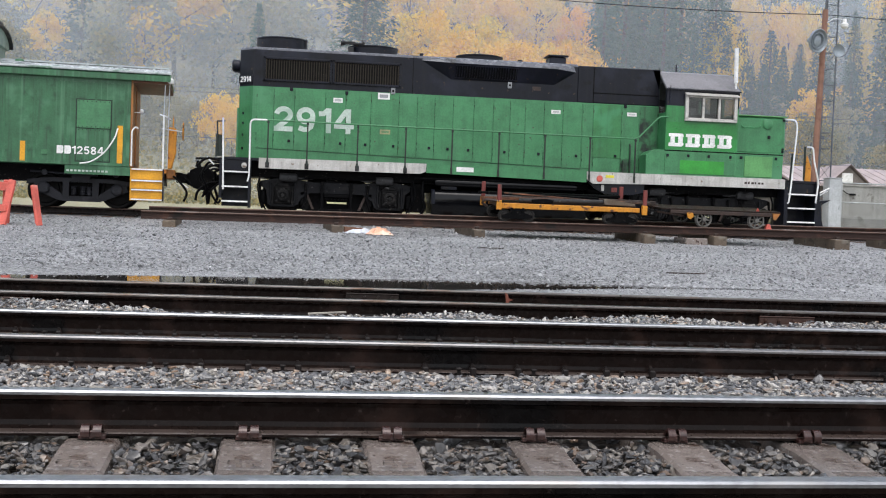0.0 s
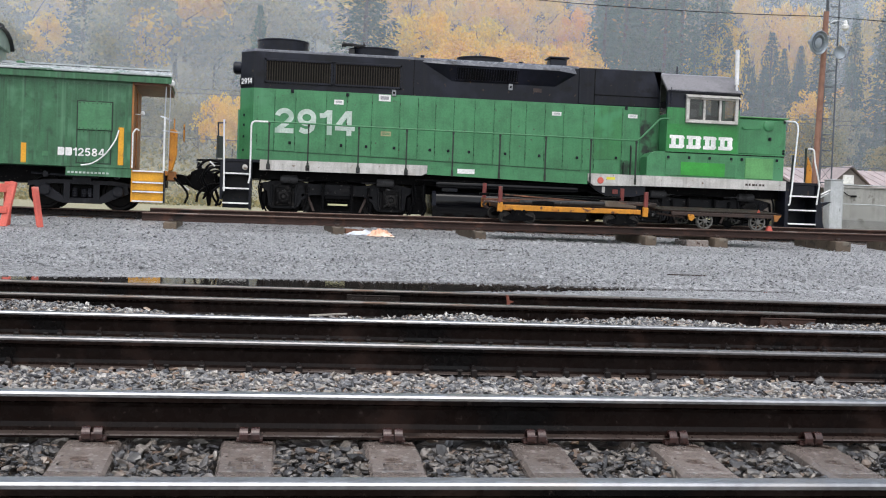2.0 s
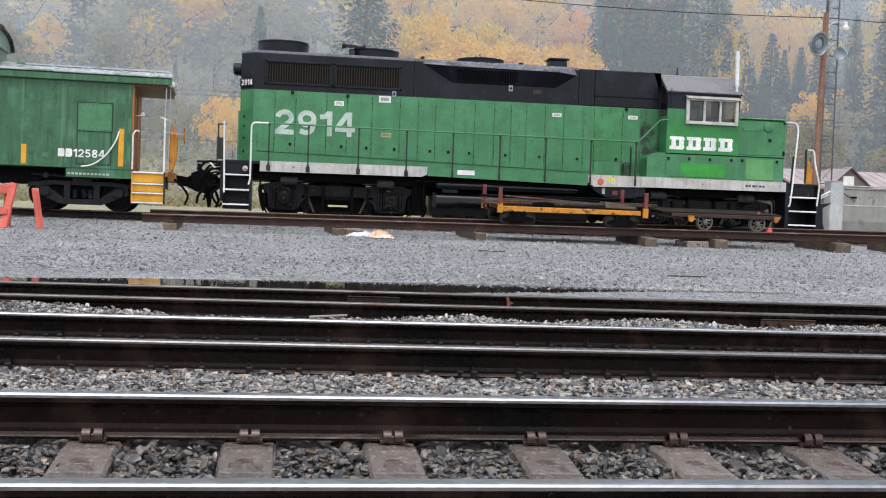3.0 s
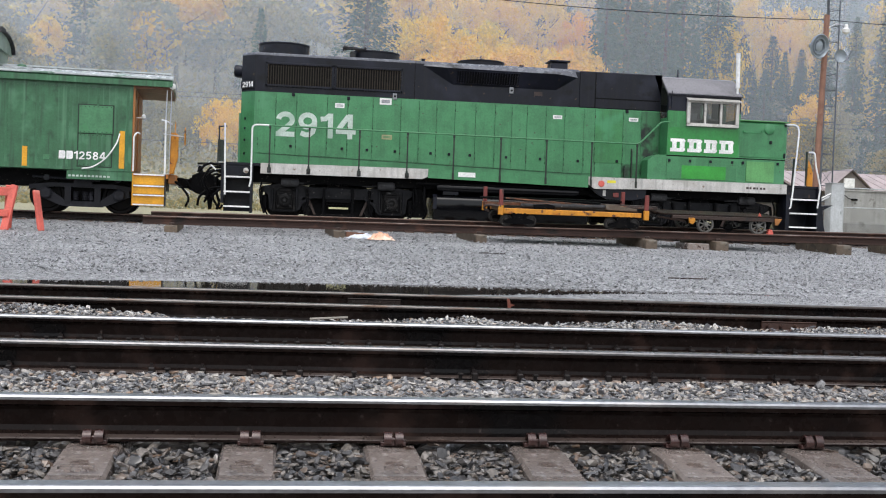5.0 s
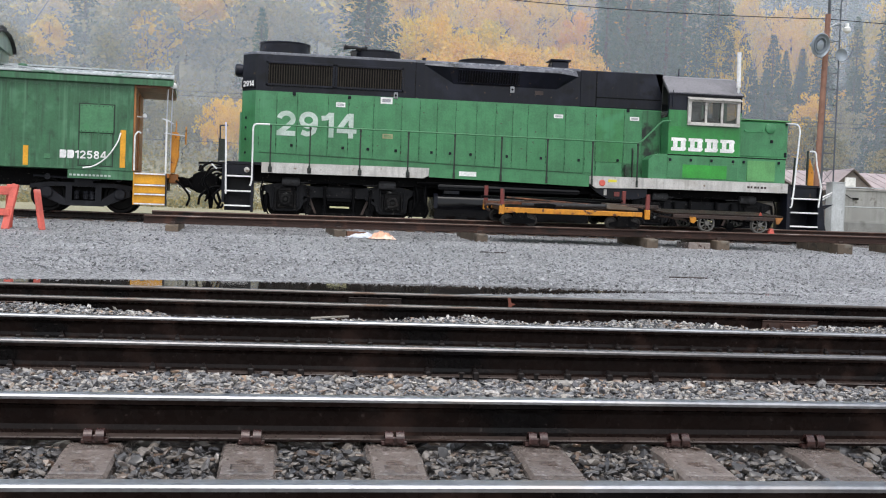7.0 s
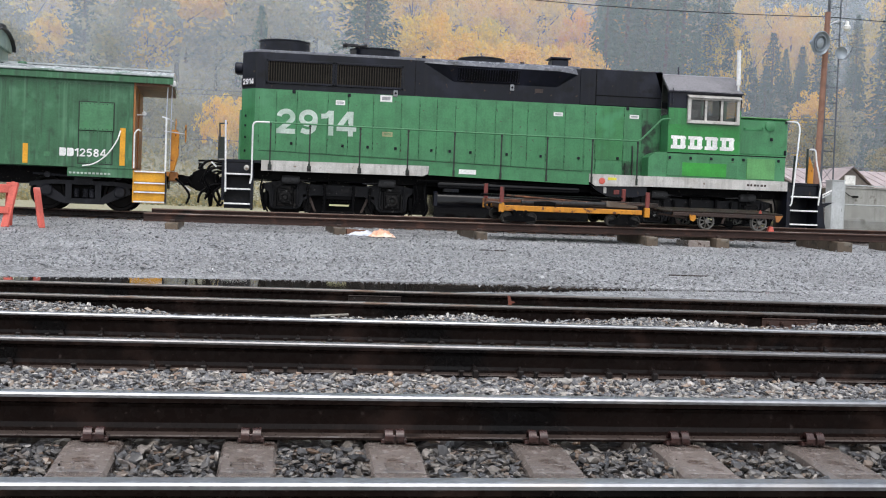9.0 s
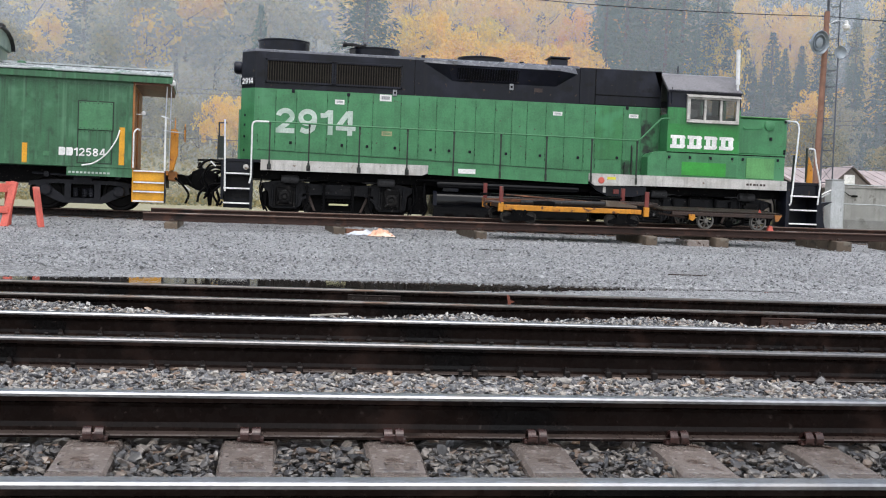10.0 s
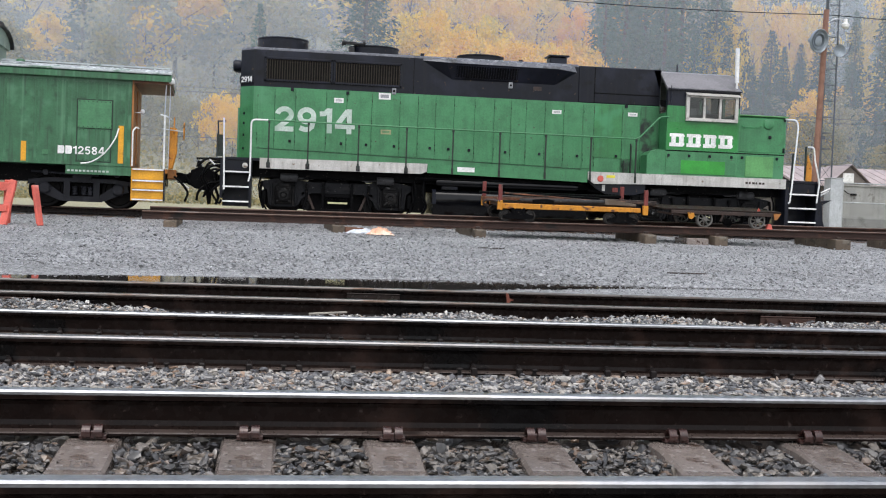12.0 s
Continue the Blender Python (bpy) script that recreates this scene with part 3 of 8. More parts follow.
def build_main_track():
    t = thing("railway_track", "wet main line with polished rails on concrete sleepers", "railway track", "tracks")
    for y, z, head in ((YA - 0.015, 0.0085, RAIL_TOP), (YA + 1.512, 0.0165, RAIL_TOP)):
        build_rail(t, -36, 60, y, z, head)
    first = None
    clip = None
    for i in range(-22, 40):
        x = -0.745 + PITCH * i + SHIFT.get(i, 0.0)
        yc, dz = YA + 0.756, 0.012 * noise.noise(Vector((i * 0.7, 3, 1)))
        m = pose(x, yc, 0.006, rz=0.6 * noise.noise(Vector((i * 1.3, 0, 7))))
        if first is None:
            first = part("sleeper", concrete_sleeper_bm(), CONCRETE, t)
            first.matrix_basis = m
        else:
            again("sleeper", first, t, m)
        if i in (0, 1, 2):
            bm = B()
            for k, (a, b, c, d) in enumerate(((-0.062, -0.012, 0.07, 0.078), (-0.062, -0.012, 0.105, 0.113), (-0.062, -0.054, 0.07, 0.113), (-0.018, -0.010, 0.073, 0.110), (0.018, 0.026, 0.07, 0.113), (0.058, 0.066, 0.07, 0.113), (0.026, 0.058, 0.088, 0.096), (-0.030, -0.008, 0.022, 0.029), (-0.030, -0.008, 0.046, 0.052), (0.008, 0.030, 0.022, 0.029), (0.008, 0.030, 0.046, 0.052))):
                box(bm, a, b, 0.17 + c, 0.17 + d, -0.004, 0.0035)
            mk = part("casting_mark", bm, CONCRETE, t, "worn illegible casting mark")
            mk.matrix_basis = m
            tagged(mk, kind="stuff")
        if -3 <= i <= 12:
            for y, turn in ((YA - 0.075, 0), (YA + 0.075, 180), (YA + 1.437, 0), (YA + 1.587, 180)):
                m = pose(x + 0.004 * (i % 3), y, 0.022, rz=turn)
                if clip is None:
                    clip = part("rail_clip", clip_bm(), [CLIP_STEEL], t)
                    clip.matrix_basis = m
                else:
                    again("rail_clip", clip, t, m)
    t.matrix_basis = Matrix.Translation((0, 0, 0.0100)) @ Matrix.Rotation(-0.0026, 4, "Y")


CLIP_STEEL = mat("rusty_clip_steel", (0.050, 0.022, 0.019), 0.27, metal=0.2, spots=[((0.16, 0.125, 0.115), 24.0, 0.16, 0.2), ((0.018, 0.009, 0.008), 14.0, 0.35, 0.3)], bump=0.0008, scale=60, spec=0.7)
build_main_track()


def spike_bm():
    bm = B()
    box(bm, -0.010, 0.010, -0.010, 0.010, -0.03, 0.03)
    box(bm, -0.017, 0.017, -0.016, 0.026, 0.022, 0.036, 0.004)
    return bm


def anchor_bm():
    """A sprung rail anchor that grips the foot beside a sleeper."""
    bm = B()
    box(bm, -0.019, 0.019, -0.092, -0.060, -0.016, 0.034, 0.006)
    box(bm, -0.012, 0.012, -0.085, 0.085, -0.026, -0.010)
    slab(bm, [(-0.022, 0.028), (0.014, 0.028), (0.012, 0.040), (0.002, 0.056), (-0.012, 0.055), (-0.010, 0.042)], -0.066, -0.048)
    box(bm, -0.014, 0.014, 0.060, 0.090, -0.020, 0.022, 0.004)
    return bm


def joint_bm():
    bm = B()
    draw_x(bm, [(-0.030, 0.032), (-0.052, 0.028), (-0.052, 0.040), (-0.030, 0.060), (-0.030, 0.112), (-0.040, 0.124), (-0.034, 0.130), (-0.012, 0.128), (-0.012, 0.040)], -0.265, 0.265)
    for x in (-0.205, -0.075, 0.06, 0.20):
        cyl(bm, (x, -0.025, 0.086), (x, -0.048, 0.086), 0.021, seg=6)
        cyl(bm, (x, -0.048, 0.086), (x, -0.066, 0.086), 0.012, seg=8)
    return bm


ANCHOR_STEEL = mat("dark_rusted_anchor_steel", (0.011, 0.008, 0.0075), 0.4, spots=[((0.045, 0.034, 0.030), 18.0, 0.18, 0.2), ((0.05, 0.020, 0.014), 9.0, 0.2, 0.2)], bump=0.001, scale=60, spec=0.3)


def build_timber_track(name, label, yn, x0, x1, base, top, joints, seed, gap=0.54, k=1.0):
    t = thing(name, label, "railway track", "tracks")
    rnd = random.Random(seed)
    for y, head in zip((yn, yn + 1.512), top):
        build_rail(t, x0, x1, y, base + 0.012, head)
    bm = B()
    box(bm, -0.115, 0.115, -1.30, 1.30, -0.18, 0.0, 0.012)
    first = part("sleeper", bm, TIMBER, t)
    plate_bm = B()
    box(plate_bm, -0.10, 0.10, -0.17, 0.17, 0.0, 0.012, 0.003)
    plate = part("tie_plate", plate_bm, RUST, t)
    spike = part("spike", spike_bm(), ANCHOR_STEEL, t)
    anchor = part("rail_anchor", anchor_bm(), ANCHOR_STEEL, t)
    used = [False] * 4
    n = int((x1 - x0) / gap)

    def put(kind, ob, nm, m):
        if used[kind]:
            again(nm, ob, t, m)
        else:
            ob.matrix_basis, used[kind] = m, True

    for i in range(n):
        x = x0 + 0.3 + gap * i + rnd.uniform(-0.03, 0.03)
        put(0, first, "sleeper", pose(x, yn + 0.756 + rnd.uniform(-0.05, 0.05), base - 0.002, rz=rnd.uniform(-1, 1)))
        if -4 < x < 9:
            for y in (yn, yn + 1.512):
                put(1, plate, "tie_plate", pose(x, y, base - 0.001))
                for s in (-1, 1):
                    put(2, spike, "spike", pose(x + rnd.choice((-0.055, 0.055)), y + s * 0.090, base + 0.022, rz=90 + 90 * -s - 90 if s > 0 else 180))
                if rnd.random() < (0.62 if y == yn else 0.92):
                    for s in (-1, 1):
                        put(3, anchor, "rail_anchor", pose(x + s * 0.145, y, base + 0.022))
    for x, y in joints:
        part("joint_bar", joint_bm(), RUST_JOINT if y == yn else DARK_JOINT, t, at=(x, y, base + 0.012))
    return t


DARK_JOINT = mat("dark_joint_bar", (0.020, 0.013, 0.011), 0.35, spots=[((0.075, 0.062, 0.056), 7.0, 0.26, 0.2), ((0.008, 0.006, 0.006), 5.0, 0.3, 0.3)], bump=0.001, scale=40, spec=0.3)
RUST_JOINT = mat("rusty_joint_bar", (0.052, 0.024, 0.017), 0.45, spots=[((0.13, 0.07, 0.05), 6.0, 0.3, 0.3), ((0.02, 0.014, 0.012), 5.0, 0.3, 0.3)], bump=0.001, scale=40)
build_timber_track("railway_track", "dark wet siding with worn rails on timber sleepers", YB, -36, 60, 0.006, (RAIL_WORN, RAIL_TOP), [], 4)
build_timber_track("railway_track", "old siding with bolted joint bars half sunk in gravel", YC, -36, 60, 0.006, (RAIL_DULL, RAIL_DULL), [(0.905, YC + 1.512), (4.61, YC), (-2.36, YC)], 9)


# ---- ballast: crushed stone between the tracks ----
def stones(name, label, areas, seed, material=None, low=False, keep=None):
    """areas: x0, x1, y0, y1, height (a number or a function), stones per square metre, mean size."""
    rng = np.random.default_rng(seed)
    g = (1 + 5 ** 0.5) / 2
    ico = np.array([(-1, g, 0), (1, g, 0), (-1, -g, 0), (1, -g, 0), (0, -1, g), (0, 1, g), (0, -1, -g), (0, 1, -g), (g, 0, -1), (g, 0, 1), (-g, 0, -1), (-g, 0, 1)]) / (1 + g * g) ** 0.5
    tri = np.array([(0, 11, 5), (0, 5, 1), (0, 1, 7), (0, 7, 10), (0, 10, 11), (1, 5, 9), (5, 11, 4), (11, 10, 2), (10, 7, 6), (7, 1, 8), (3, 9, 4), (3, 4, 2), (3, 2, 6), (3, 6, 8), (3, 8, 9), (4, 9, 5), (2, 4, 11), (6, 2, 10), (8, 6, 7), (9, 8, 1)])
    if low:
        ico = np.array([(1, 0, 0), (-1, 0, 0), (0, 1, 0), (0, -1, 0), (0, 0, 1), (0, 0, -1)], float)
        tri = np.array([(0, 2, 4), (2, 1, 4), (1, 3, 4), (3, 0, 4), (2, 0, 5), (1, 2, 5), (3, 1, 5), (0, 3, 5)])
    nv = len(ico)
    V = []
    for x0, x1, y0, y1, zf, dens, size in areas:
        n = int((x1 - x0) * (y1 - y0) * dens)
        x, y = rng.uniform(x0, x1, n), rng.uniform(y0, y1, n)
        z = np.array([zf(a, b) for a, b in zip(x, y)]) if callable(zf) else np.full(n, zf)
        if keep:
            ok = np.array([keep(*v) for v in zip(x, y, z)])
            x, y, z = x[ok], y[ok], z[ok]
            n = len(x)
        s = size * np.exp(np.clip(rng.normal(0, 0.32, n), -0.6, 0.55))
        k = ico[None] * (1 + rng.uniform(-0.12, 0.3, (n, nv, 1))) + rng.uniform(-0.24, 0.24, (n, nv, 3))
        # split faces: cut flat along three crossing planes
        cut = rng.uniform(0.5, 0.85, (n, 1, 3))
        k = np.clip(k, -cut, cut * rng.uniform(0.8, 1.2, (n, 1, 3)))
        k = k * (s[:, None] * np.stack([rng.uniform(0.9, 1.65, n), rng.uniform(0.6, 1.1, n), rng.uniform(0.26, 0.62, n)], -1))[:, None, :] * 0.72
        # a heading and a tilt, lying mostly flat
        h, e, f = rng.uniform(0, 2 * np.pi, n), rng.uniform(0, 2 * np.pi, n), rng.normal(0, 0.55, n)
        w, a, b, c = np.cos(f / 2) * np.cos(h / 2), np.sin(f / 2) * np.cos(e - h / 2), np.sin(f / 2) * np.sin(e - h / 2), np.cos(f / 2) * np.sin(h / 2)
        R = np.stack([np.stack([1 - 2 * (b * b + c * c), 2 * (a * b - c * w), 2 * (a * c + b * w)], -1), np.stack([2 * (a * b + c * w), 1 - 2 * (a * a + c * c), 2 * (b * c - a * w)], -1), np.stack([2 * (a * c - b * w), 2 * (b * c + a * w), 1 - 2 * (a * a + b * b)], -1)], 1)
        V.append(np.einsum("nij,nkj->nki", R, k) + np.stack([x, y, z + rng.uniform(-1.0, 0.6, n) * s], -1)[:, None])
    V = np.concatenate(V)
    n = len(V)
    F = (tri[None] + nv * np.arange(n)[:, None, None]).reshape(-1, 3)
    me = bpy.data.meshes.new(name)
    me.vertices.add(nv * n)
    me.vertices.foreach_set("co", V.reshape(-1).astype(np.float32))
    me.loops.add(F.size)
    me.loops.foreach_set("vertex_index", F.reshape(-1).astype(np.int32))
    me.polygons.add(len(F))
    me.polygons.foreach_set("loop_start", np.arange(0, F.size, 3, dtype=np.int32))
    me.update(calc_edges=True)
    me.validate()
    me.shade_flat()
    me.materials.append(material or STONE)
    return tagged(new(name, me), label, name, kind="stuff")


def off_sleeper(x, y, z):
    d = abs((x + 0.745 + PITCH / 2) % PITCH - PITCH / 2)
    return y > 4.9 or d > 0.125 or (d > 0.10 and noise.noise(Vector((x * 9, y * 9, 0))) > 0.25)


HEAP_X = (-4.0, -2.2, -1.8, -1.45, -1.1, -0.8, 0.2, 0.6, 1.05, 1.3, 1.55, 1.85, 2.2, 2.45, 2.8, 3.15, 3.55, 3.95, 4.3, 4.65, 5.0, 6.0)
HEAP_Z = (0.15, 0.150, 0.150, 0.125, 0.095, 0.070, 0.065, 0.085, 0.095, 0.125, 0.135, 0.115, 0.090, 0.100, 0.125, 0.140, 0.130, 0.095, 0.075, 0.110, 0.130, 0.13)


def heap_c(x, y):
    """Ballast thrown up in banks between the two sidings, low where the rail lies open."""
    return float(np.interp(x, HEAP_X, HEAP_Z)) + 0.014 * noise.noise(Vector((x * 3.0, y * 3.0, 5.0))) - 0.05 * abs(y - 9.4)


def bed_a(x, y):
    return -0.046 + 0.036 * max(0.0, min(1.0, (y - 4.25) / 0.3)) + 0.012 * noise.noise(Vector((x * 6.0, y * 6.0, 3.0)))


def heap_ab(x, y):
    return 0.028 + 0.014 * noise.noise(Vector((x, y, 2))) + 0.014 * noise.noise(Vector((x * 2.5, y * 2.5, 8))) - 0.012 * max(0.0, min(1.0, (y - 6.4) / 0.3))


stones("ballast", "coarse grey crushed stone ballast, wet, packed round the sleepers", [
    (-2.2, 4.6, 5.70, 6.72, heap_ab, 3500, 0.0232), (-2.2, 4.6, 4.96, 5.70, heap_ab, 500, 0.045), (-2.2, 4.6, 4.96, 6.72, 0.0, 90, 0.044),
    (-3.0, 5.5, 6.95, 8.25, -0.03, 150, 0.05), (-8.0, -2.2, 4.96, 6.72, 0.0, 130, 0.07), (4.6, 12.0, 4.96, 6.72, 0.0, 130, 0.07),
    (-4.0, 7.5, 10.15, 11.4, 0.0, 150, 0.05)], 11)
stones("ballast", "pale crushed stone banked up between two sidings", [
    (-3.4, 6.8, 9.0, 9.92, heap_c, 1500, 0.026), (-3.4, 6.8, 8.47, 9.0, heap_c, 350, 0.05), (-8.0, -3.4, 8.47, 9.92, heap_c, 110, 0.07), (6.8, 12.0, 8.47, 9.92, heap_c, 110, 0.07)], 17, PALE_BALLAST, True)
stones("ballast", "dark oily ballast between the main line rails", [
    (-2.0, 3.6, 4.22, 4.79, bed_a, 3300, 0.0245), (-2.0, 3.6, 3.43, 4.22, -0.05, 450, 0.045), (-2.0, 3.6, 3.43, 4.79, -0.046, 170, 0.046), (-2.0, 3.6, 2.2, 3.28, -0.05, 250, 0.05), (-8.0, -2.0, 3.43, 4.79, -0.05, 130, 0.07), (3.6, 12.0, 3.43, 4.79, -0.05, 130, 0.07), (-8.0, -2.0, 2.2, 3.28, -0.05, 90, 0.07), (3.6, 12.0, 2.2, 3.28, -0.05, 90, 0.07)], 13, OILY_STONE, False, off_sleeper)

stones("gravel", "fine wet bluish-grey gravel spread over the yard", [
    (-3.6, 8.0, 12.8, 14.5, ground_z, 700, 0.017), (-3.6, 8.0, 14.5, 15.5, ground_z, 650, 0.031), (-4.5, 9.8, 15.5, 18.5, ground_z, 430, 0.030), (-5.6, 12.5, 18.5, 22.5, ground_z, 230, 0.033), (-7.0, 15.5, 22.5, 26.5, ground_z, 120, 0.038), (-8.0, 17.0, 26.5, 29.3, ground_z, 75, 0.042)], 12, GRAVEL_STONE, True, lambda x, y, z: z > 0.124)


def build_litter():
    """Bits that lie about the tracks."""
    bm = B()
    box(bm, 0, 0.32, -0.009, 0.009, -0.008, 0.008, 0.003, pose(0.22, 9.50, 0.112, 0, -3, 8))
    tagged(part("loose_stick", bm, PALE_STICK), "pale weathered stick lying on the ballast", "stick")
    bm = B()
    slab(bm, [(2.22, 0.05), (2.25, 0.05), (2.262, 0.12), (2.30, 0.135), (2.255, 0.15), (2.245, 0.195), (2.22, 0.20), (2.232, 0.12)], 11.28, 11.31)
    tagged(part("bent_bracket", bm, RED_RUST), "bent reddish rusty bracket leaning on the rail", "bracket")
    for x, y, w, a in ((5.95, 16.4, 0.62, 2), (3.85, 21.2, 0.50, -2)):
        bm = B()
        box(bm, -w / 2, w / 2, -0.014, 0.014, -0.008, 0.010, 0.004, pose(x, y, ground_z(x, y) + 0.012, 0, 0, a))
        tagged(part("wet_stick", bm, RUST), "dark wet stick lying on the gravel", "stick", "sticks on the gravel")


PALE_STICK = mat("pale_bare_wood", (0.35, 0.32, 0.28), 0.7, spots=[((0.2, 0.17, 0.14), 8.0, 0.3, 0.3)], scale=30)
RED_RUST = mat("red_rust", (0.22, 0.06, 0.035), 0.6, spots=[((0.35, 0.16, 0.12), 12.0, 0.3, 0.3)], scale=30)
build_litter()

# ---- the diesel locomotive ----
RZ = 0.78          # its railhead
YS, YH, YM = 29.27, 29.90, 30.80          # side of the walkway, side of the hood, middle of the track


def wheelset(parent, x, z, r=0.508, ym=YM):
    bm = B()
    for s in (-1, 1):
        y = ym + s * 0.756
        lathe(bm, [(r * 0.18, -0.07), (r * 0.3, -0.07), (r * 0.35, -0.05), (r * 0.78, -0.035), (r * 0.84, -0.066), (r * 0.985, -0.066), (r, -0.055), (r * 1.01, 0.04), (r * 1.05, 0.05), (r * 1.05, 0.066), (r * 0.8, 0.066), (r * 0.3, 0.06)], (x, y, z), "y", 28)
    cyl(bm, (x, ym - 0.95, z), (x, ym + 0.95, z), 0.085, seg=12)
    return part("wheelset", bm, WHEEL_STEEL, parent, smooth=True)


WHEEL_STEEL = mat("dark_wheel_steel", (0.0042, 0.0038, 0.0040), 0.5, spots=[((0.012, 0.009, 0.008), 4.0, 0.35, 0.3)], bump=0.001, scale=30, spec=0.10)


def loco_truck(loco, xc):
    """A two-axle truck with outside frames, swing hangers, brake cylinders and journal boxes."""
    t = part("truck", slab(B(), [(xc - 1.95, 1.50), (xc - 1.95, 1.62), (xc - 1.55, 1.70), (xc - 0.95, 1.68), (xc - 0.62, 1.63), (xc + 0.62, 1.63), (xc + 0.95, 1.68), (xc + 1.55, 1.70), (xc + 1.95, 1.62), (xc + 1.95, 1.50),
                               (xc + 1.78, 1.42), (xc + 1.76, 1.05), (xc + 1.66, 0.98), (xc + 1.08, 0.98), (xc + 0.98, 1.05), (xc + 0.90, 1.22), (xc + 0.66, 1.37), (xc - 0.66, 1.37), (xc - 0.90, 1.22), (xc - 0.98, 1.05), (xc - 1.08, 0.98), (xc - 1.66, 0.98), (xc - 1.76, 1.05), (xc - 1.78, 1.42)],
                              29.72, 29.84, bevel=0.012), TRUCK_FRAME, loco)
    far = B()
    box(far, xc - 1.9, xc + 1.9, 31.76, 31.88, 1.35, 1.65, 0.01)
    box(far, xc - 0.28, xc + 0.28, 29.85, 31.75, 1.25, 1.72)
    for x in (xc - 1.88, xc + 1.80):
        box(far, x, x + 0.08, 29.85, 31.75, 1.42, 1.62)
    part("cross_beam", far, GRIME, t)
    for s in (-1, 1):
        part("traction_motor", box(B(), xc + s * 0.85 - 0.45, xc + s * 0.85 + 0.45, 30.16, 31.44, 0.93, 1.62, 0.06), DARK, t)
    # Near-black block added as backing, so the space behind the frame looks shaded.
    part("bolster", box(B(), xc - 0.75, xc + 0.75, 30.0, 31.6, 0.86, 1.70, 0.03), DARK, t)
    for x in (xc - 1.12, xc - 0.80, xc + 0.80, xc + 1.12):
        part("casting_hole", cyl(B(), (x, 29.735, 1.55), (x, 29.705, 1.55), 0.045, seg=10), DARK, t)
    for s in (-1, 1):
        part("frame_flange", slab(B(), [(xc + s * 0.66, 1.37), (xc + s * 0.92, 1.20), (xc + s * 0.99, 1.04), (xc + s * 1.03, 1.04), (xc + s * 0.97, 1.24), (xc + s * 0.70, 1.42)], 29.67, 29.73), TRUCK_FRAME, t)
        part("brake_shoe", slab(B(), [(xc + s * 0.74, 0.92), (xc + s * 0.86, 0.90), (xc + s * 0.84, 1.10), (xc + s * 0.72, 1.22), (xc + s * 0.66, 1.12)], 29.86, 29.98), JOURNAL, t)
        part("brake_lever", slab(B(), [(xc + s * 0.56, 0.94), (xc + s * 0.62, 0.94), (xc + s * 0.78, 1.30), (xc + s * 0.72, 1.32)], 29.78, 29.82), RUST, t)
    for s in (-1, 1):
        x = xc + s * 1.372
        wheelset(t, x, RZ + 0.508)
        bm = B()
        box(bm, x - 0.21, x + 0.21, 29.62, 29.80, 1.06, 1.53, 0.02)
        box(bm, x - 0.175, x + 0.175, 29.575, 29.62, 1.10, 1.45, 0.03)
        lathe(bm, [(0.155, 0.0), (0.155, -0.045), (0.135, -0.06), (0.085, -0.062), (0.075, -0.04), (0.05, -0.04)], (x, 29.578, 1.275), "y", 20)
        box(bm, x - 0.15, x + 0.15, 29.60, 29.66, 1.50, 1.58, 0.012)
        part("journal_box", bm, JOURNAL, t, smooth=True)
        bm = B()
        for i in range(6):
            a = i * math.pi / 3 + 0.4
            cyl(bm, (x + 0.112 * math.cos(a), 29.52, 1.275 + 0.112 * math.sin(a)), (x + 0.112 * math.cos(a), 29.498, 1.275 + 0.112 * math.sin(a)), 0.018, seg=6)
        for a, b in ((-0.15, 1.13), (0.15, 1.13), (-0.15, 1.42), (0.15, 1.42)):
            cyl(bm, (x + a, 29.576, b), (x + a, 29.548, b), 0.024, seg=6)
        lathe(bm, [(0.015, -0.03), (0.045, -0.028), (0.055, -0.01), (0.055, 0.02)], (x, 29.53, 1.275), "y", 12)
        part("bearing_cap", bm, JOURNAL_RING, t, "worn grey bearing cap and bolts", smooth=True)
        # liner plates and safety lugs beside the box
        for k in (-1, 1):
            part("pedestal_liner", box(B(), x + k * 0.245 - 0.022, x + k * 0.245 + 0.022, 29.64, 29.73, 1.02, 1.46, 0.006), JOURNAL, t)
        for k in (-1, 1):
            part("pedestal_bolt", cyl(B(), (x + k * 0.26, 29.72, 1.10), (x + k * 0.26, 29.66, 1.10), 0.035, seg=6), JOURNAL_RING, t)
            part("frame_rib", box(B(), x + k * 0.31 - 0.02, x + k * 0.31 + 0.02, 29.66, 29.73, 1.08, 1.60, 0.008), TRUCK_FRAME, t)
        # pedestal liners and brake hangers either side of the wheel
        for k in (-1, 1):
            bm = B()
            tube(bm, bent([(x + k * 0.56, 29.66, 1.60), (x + k * 0.60, 29.64, 1.25), (x + k * 0.50, 29.64, 0.93)], 0.1), 0.035, 8)
            box(bm, x + k * 0.50 - 0.07, x + k * 0.50 + 0.07, 29.72, 30.16, 1.02, 1.40, 0.03)
            part("brake_hanger", bm, GRIME, t, smooth=True)
        bm = B()
        xb = xc + s * 1.23
        lathe(bm, [(0.04, -0.24), (0.10, -0.23), (0.108, -0.16), (0.108, 0.16), (0.085, 0.21), (0.03, 0.22)], (xb, 29.58, 1.73), "x", 18)
        cyl(bm, (xb, 29.58, 1.73), (xb - s * 0.62, 29.60, 1.71), 0.022, seg=8)
        part("brake_cylinder", bm, DUSTY, t, smooth=True)
        part("cylinder_bracket", box(B(), xb - 0.14, xb + 0.12, 29.66, 29.74, 1.52, 1.66, 0.01), GRIME, t)
    for s in (-1, 1):
        bm = B()
        x = xc + s * 0.37
